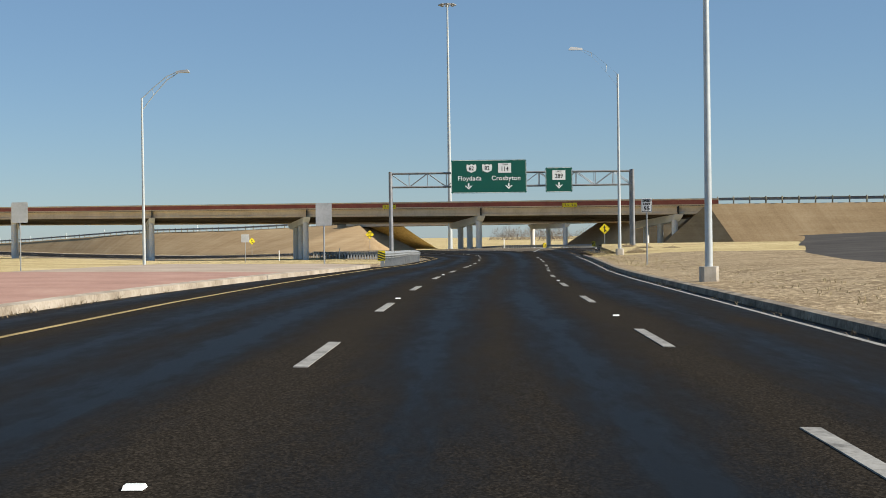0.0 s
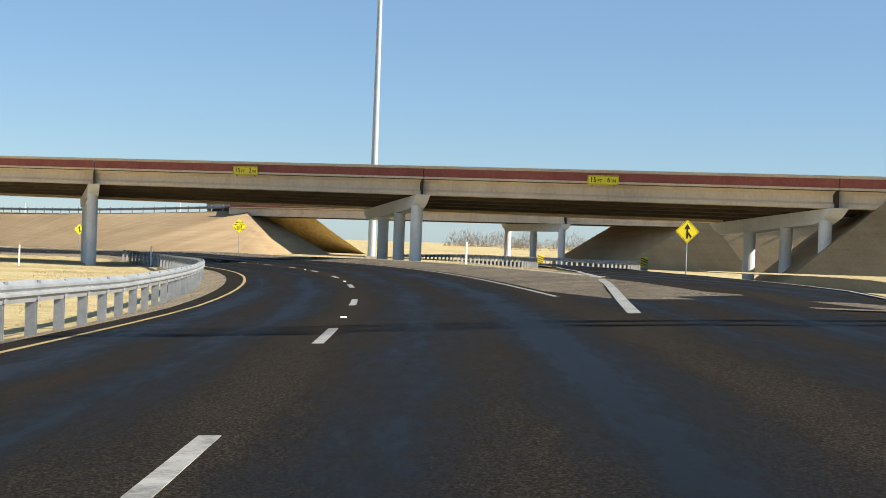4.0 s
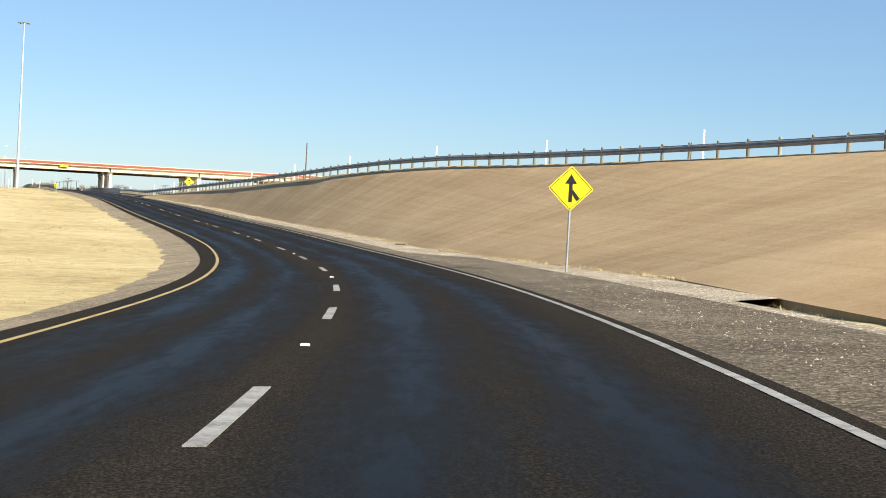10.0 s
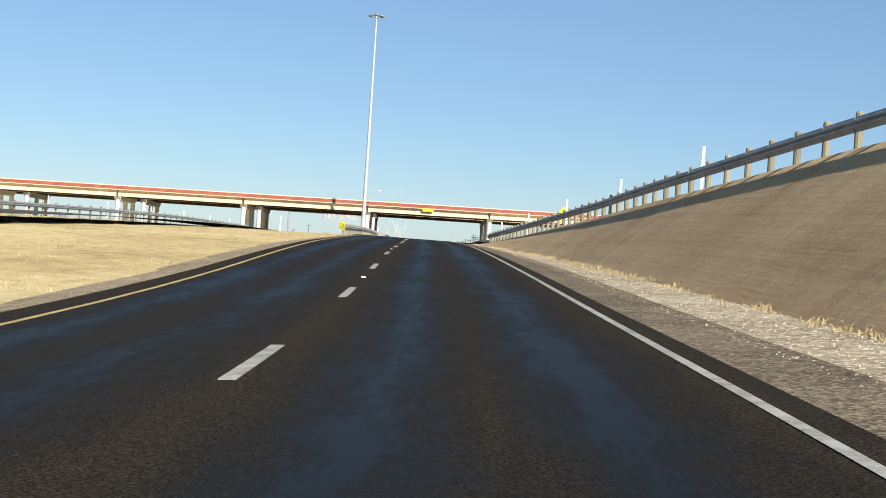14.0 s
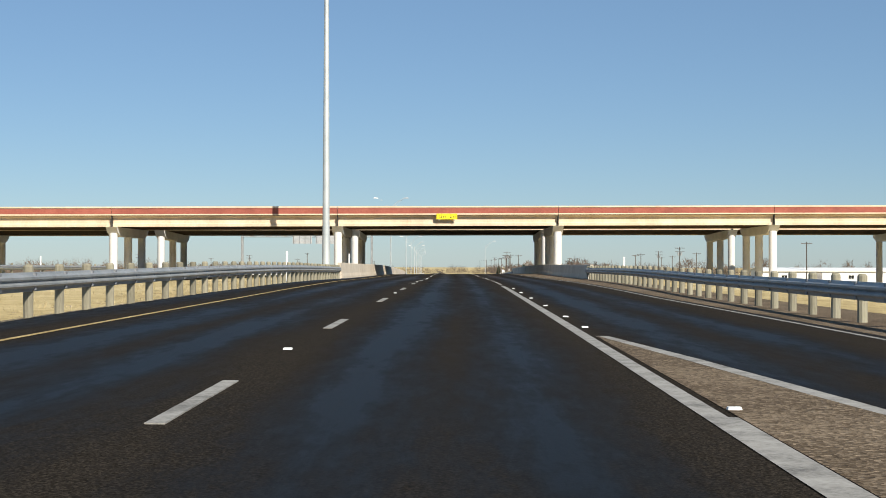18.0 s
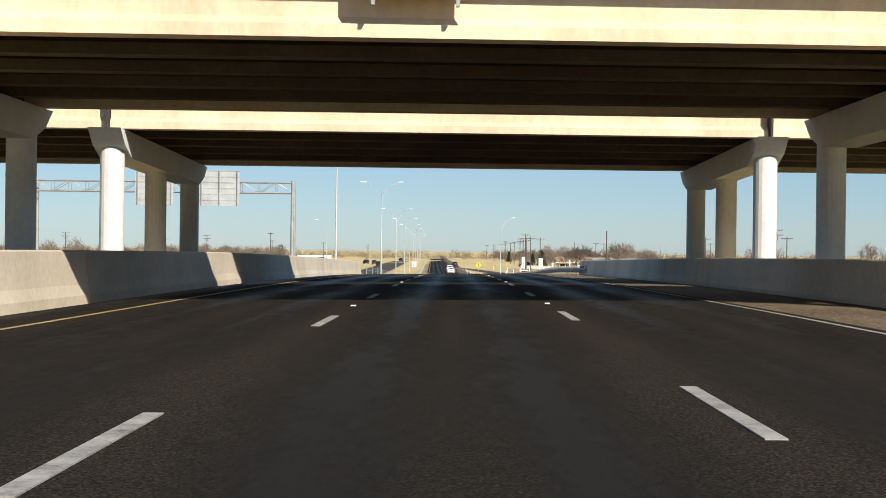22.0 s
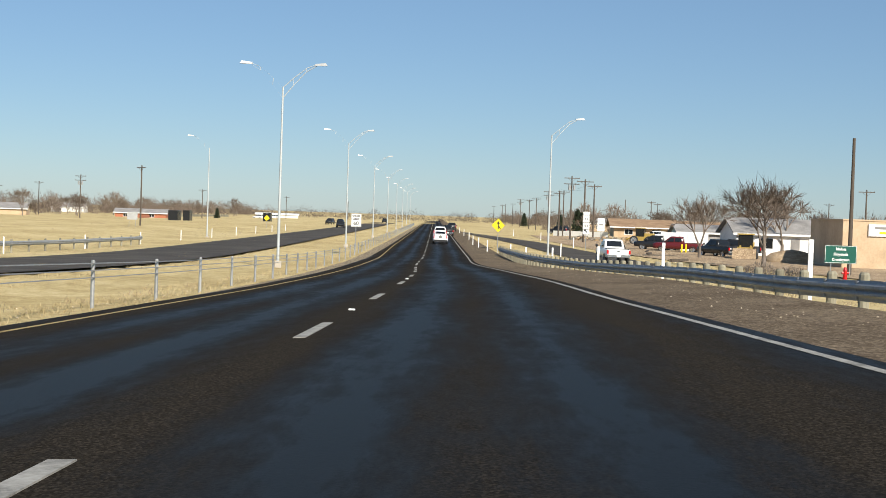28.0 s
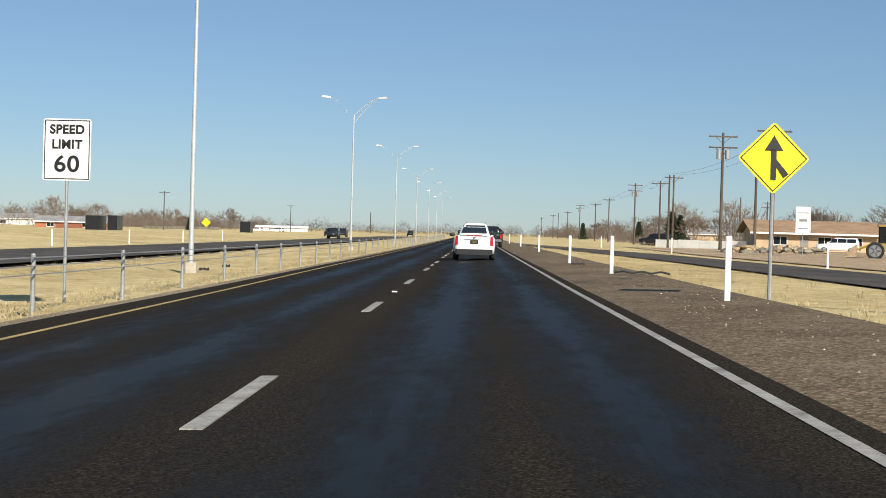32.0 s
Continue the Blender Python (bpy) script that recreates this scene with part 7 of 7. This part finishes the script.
def scrap(s, d, length, label):
    m = Mesh()
    pts = [(0.09 * math.sin(i * 1.1), length * (i / 6 - 0.5), 0.02 + 0.05 * (i % 2)) for i in range(7)]
    for a, b in zip(pts, pts[1:]):
        m.prism([(a[0] - 0.09, a[1], a[2]), (a[0] + 0.09, a[1], a[2] + 0.02), (b[0] + 0.09, b[1], b[2] + 0.02), (b[0] - 0.09, b[1], b[2])], [(a[0] - 0.09, a[1], a[2] + 0.03), (a[0] + 0.09, a[1], a[2] + 0.05), (b[0] + 0.09, b[1], b[2] + 0.05), (b[0] - 0.09, b[1], b[2] + 0.03)])
    ob = part("tyre_scrap", m, RUBBER)
    ob.matrix_world = spot(s, d, -0.02, 80)
    return tagged(ob, label, "tyre scrap")


scrap(860, 6.1, 1.5, "black strip of shredded tyre on the gravel")
scrap(872, 5.2, 0.5, "short black piece of shredded tyre")
scrap(866, -7.0, 0.3, "crumpled dark rubber scrap in the grass")
scrap(870.6, -7.1, 0.25, "crumpled dark rubber scrap in the grass")
scrap(300, 6.2, 0.5, "dark rubber scrap on the gravel shoulder")


def tufts(label, places, mat, seed, blades=7, name="dry_grass"):
    """Tufts of dry grass: thin bent blades."""
    rng = random.Random(seed)
    m = Mesh()
    for p, h, w in places:
        for _ in range(blades):
            a, r = rng.uniform(0, 6.283), w * math.sqrt(rng.random())
            b = Vector((p[0] + r * math.cos(a), p[1] + r * math.sin(a), p[2] - 0.03))
            lean = Vector((rng.gauss(0, 0.45), rng.gauss(0, 0.45), 1)) * h * rng.uniform(0.5, 1.15)
            side = Vector((math.cos(a * 3), math.sin(a * 3), 0)) * rng.uniform(0.004, 0.009) * (1 + h)
            mid = b + lean * 0.55
            tip = b + lean + Vector((lean.x, lean.y, -0.12 * h))
            n = len(m.v)
            m.v += [tuple(b - side), tuple(b + side), tuple(mid + side * 0.7), tuple(mid - side * 0.7), tuple(tip)]
            m.f += [(n, n + 1, n + 2, n + 3), (n + 3, n + 2, n + 4)]
    return solid(name, m, mat, label, "grass", kind="stuff")


def ground_points(s0, s1, n, d0, d1, rng, dz=None):
    """Places strewn over the ground between two offsets."""
    f0 = d0 if callable(d0) else (lambda s: d0)
    f1 = d1 if callable(d1) else (lambda s: d1)
    out = []
    for _ in range(n):
        s = rng.uniform(s0, s1)
        a, b = f0(s), f1(s)
        d = a + (b - a) * rng.random() ** 1.4
        out.append(at(s, d, 0.0))
    if dz is None:
        z = ground_heights(np.array([p.x for p in out]), np.array([p.y for p in out]))
        for p, h in zip(out, z):
            p.z = h
    else:
        for p in out:
            p.z += dz
    return out


rng = random.Random(31)
clumpy = lambda pts, h0, h1, w: [(p, rng.uniform(h0, h1), w) for p in pts]
tufts("dry straw-coloured grass along the inner verge", clumpy(ground_points(60, 460, 7000, lambda s: LEFT_E(s) - 1.1, -13, rng), 0.04, 0.16, 0.3), GRASSBLADE, 1)
tufts("dry straw-coloured grass in the wide median", clumpy(ground_points(450, 530, 900, -6.4, -16, rng), 0.05, 0.18, 0.3) + clumpy(ground_points(660, 960, 6500, -5.8, -15, rng), 0.05, 0.18, 0.3), GRASSBLADE, 2)
foot = []
for _ in range(85):
    q = rng.uniform(268, 432)
    for _ in range(rng.randint(4, 26)):
        foot.append((at(q + rng.gauss(0, 0.9), TOE_D(q) - 0.1 + rng.gauss(0, 0.22), 0.02), rng.uniform(0.03, 0.15), 0.12))
tufts("tufts of dry grass at the embankment's foot", foot, GRASSBLADE, 3, 9)
tufts("dry grass beside the exit and under the overpasses", clumpy(ground_points(140, 262, 5200, lambda s: 6.9, lambda s: max(8.0, RAMP_C(s) - 2.8), rng), 0.06, 0.2, 0.3), GRASSBLADE, 4)
tufts("dry grass between the road and the frontage road", clumpy(ground_points(640, 1000, 4200, lambda s: EDGE_R(s) + 3.1, lambda s: max(EDGE_R(s) + 4.0, 12.5 - 0.02 * max(0, s - 830)), rng), 0.05, 0.18, 0.3), GRASSBLADE, 5)
tufts("scattered dry weeds on the dirt verge", clumpy(ground_points(0, 98, 500, 6.9, 14.5, rng, 0.3), 0.03, 0.1, 0.25) + clumpy(ground_points(60, 112, 700, lambda s: 6.8 if s < 96 else RAMP_C(s) + 3.2, lambda s: 15, rng, 0.2), 0.06, 0.2, 0.3) + clumpy(ground_points(105, 175, 900, lambda s: RAMP_C(s) + 3.2, lambda s: RAMP_C(s) + 12, rng), 0.05, 0.18, 0.3), GRASSBLADE, 6)
tufts("dry weeds growing along the kerbs", clumpy(ground_points(0, 58, 180, -5.15, -5.05, rng, 0.02), 0.04, 0.13, 0.15) + clumpy(ground_points(0, 104, 160, 6.25, 6.38, rng, 0.02), 0.04, 0.14, 0.12), BRUSH, 7)
tufts("coarse taller weeds dotted over the grass", clumpy(ground_points(60, 460, 260, -7, -30, rng), 0.15, 0.35, 0.35) + clumpy(ground_points(660, 1000, 320, -7, -60, rng), 0.15, 0.35, 0.35) + clumpy(ground_points(660, 1000, 200, 9.5, 28, rng), 0.15, 0.3, 0.3), BRUSH, 8, 14)

# loose stones on the shoulders
def stones(label, places, seed):
    rng = random.Random(seed)
    m = Mesh()
    for p in places:
        r = rng.uniform(0.008, 0.026)
        n = len(m.v)
        a = rng.uniform(0, 6.283)
        ring_ = [(p.x + r * rng.uniform(0.7, 1.2) * math.cos(a + i * 1.571), p.y + r * rng.uniform(0.7, 1.2) * math.sin(a + i * 1.571), p.z - 0.005) for i in range(4)]
        m.v += ring_ + [(p.x + rng.gauss(0, 0.2) * r, p.y + rng.gauss(0, 0.2) * r, p.z + r * 0.7)]
        m.f += [(n + i, n + (i + 1) % 4, n + 4) for i in range(4)]
    return solid("loose_stones", m, GRAVEL, label, "gravel", kind="stuff")


stones("loose pale stones on the gravelly shoulder", ground_points(200, 440, 6500, lambda s: EDGE_R(s) + 0.9, lambda s: EDGE_R(s) + 2.8, rng, -0.01), 1)
stones("loose pale stones along the inner shoulder", ground_points(60, 900, 3000, -6.5, -5.1, rng, -0.06), 2)
stones("loose grit on the outer shoulder", ground_points(640, 900, 1200, lambda s: EDGE_R(s) + 1.0, lambda s: EDGE_R(s) + 3.0, rng, -0.01), 3)


# ---- cracks and sealant on the road ----
def crack(s0, d0, s1, d1, w, label, seed, mat):
    rng = random.Random(seed)
    m = Mesh()
    n = max(6, int(math.hypot(s1 - s0, d1 - d0) / 0.5))
    lo, hi = [], []
    for i in range(n + 1):
        f = i / n
        s, d = s0 + (s1 - s0) * f + rng.gauss(0, 0.03), d0 + (d1 - d0) * f + rng.gauss(0, 0.018)
        q = w * rng.uniform(0.4, 1.2) / 2
        across = abs(d1 - d0) > abs(s1 - s0)
        lo.append(at(s - (q if across else 0), d - (0 if across else q), 0.007))
        hi.append(at(s + (q if across else 0), d + (0 if across else q), 0.007))
    m.quad_strip(lo, hi)
    return part("crack_seal", m, mat, road, label)


crack(41.2, -3.4, 41.0, 3.3, 0.05, "thin dark crack", 2, JOINT)
crack(95, -4.4, 95.4, 5, 0.06, "thin dark crack", 4, JOINT)


def paint_flecks(s0, s1, d, n, seed):
    """Crumbs of old paint dragged along the lane joint."""
    rng = random.Random(seed)
    m = Mesh()
    for _ in range(n):
        s, q = rng.uniform(s0, s1), d + rng.gauss(0, 0.05)
        w, run = rng.uniform(0.006, 0.02), rng.uniform(0.03, 0.16)
        k = len(m.v)
        m.v += [tuple(at(a, b, 0.007)) for a, b in ((s, q - w), (s + run * 0.3, q + w), (s + run, q + w * 0.4), (s + run * 0.8, q - w))]
        m.f.append((k, k + 1, k + 2, k + 3))
    part("worn_paint", m, WORNPAINT, road, "pale crumbs of worn paint")


for i, (s, run) in enumerate(((497, 16), (518, 12))):
    paint_flecks(s, s + run, -0.16, 260, 60 + i)
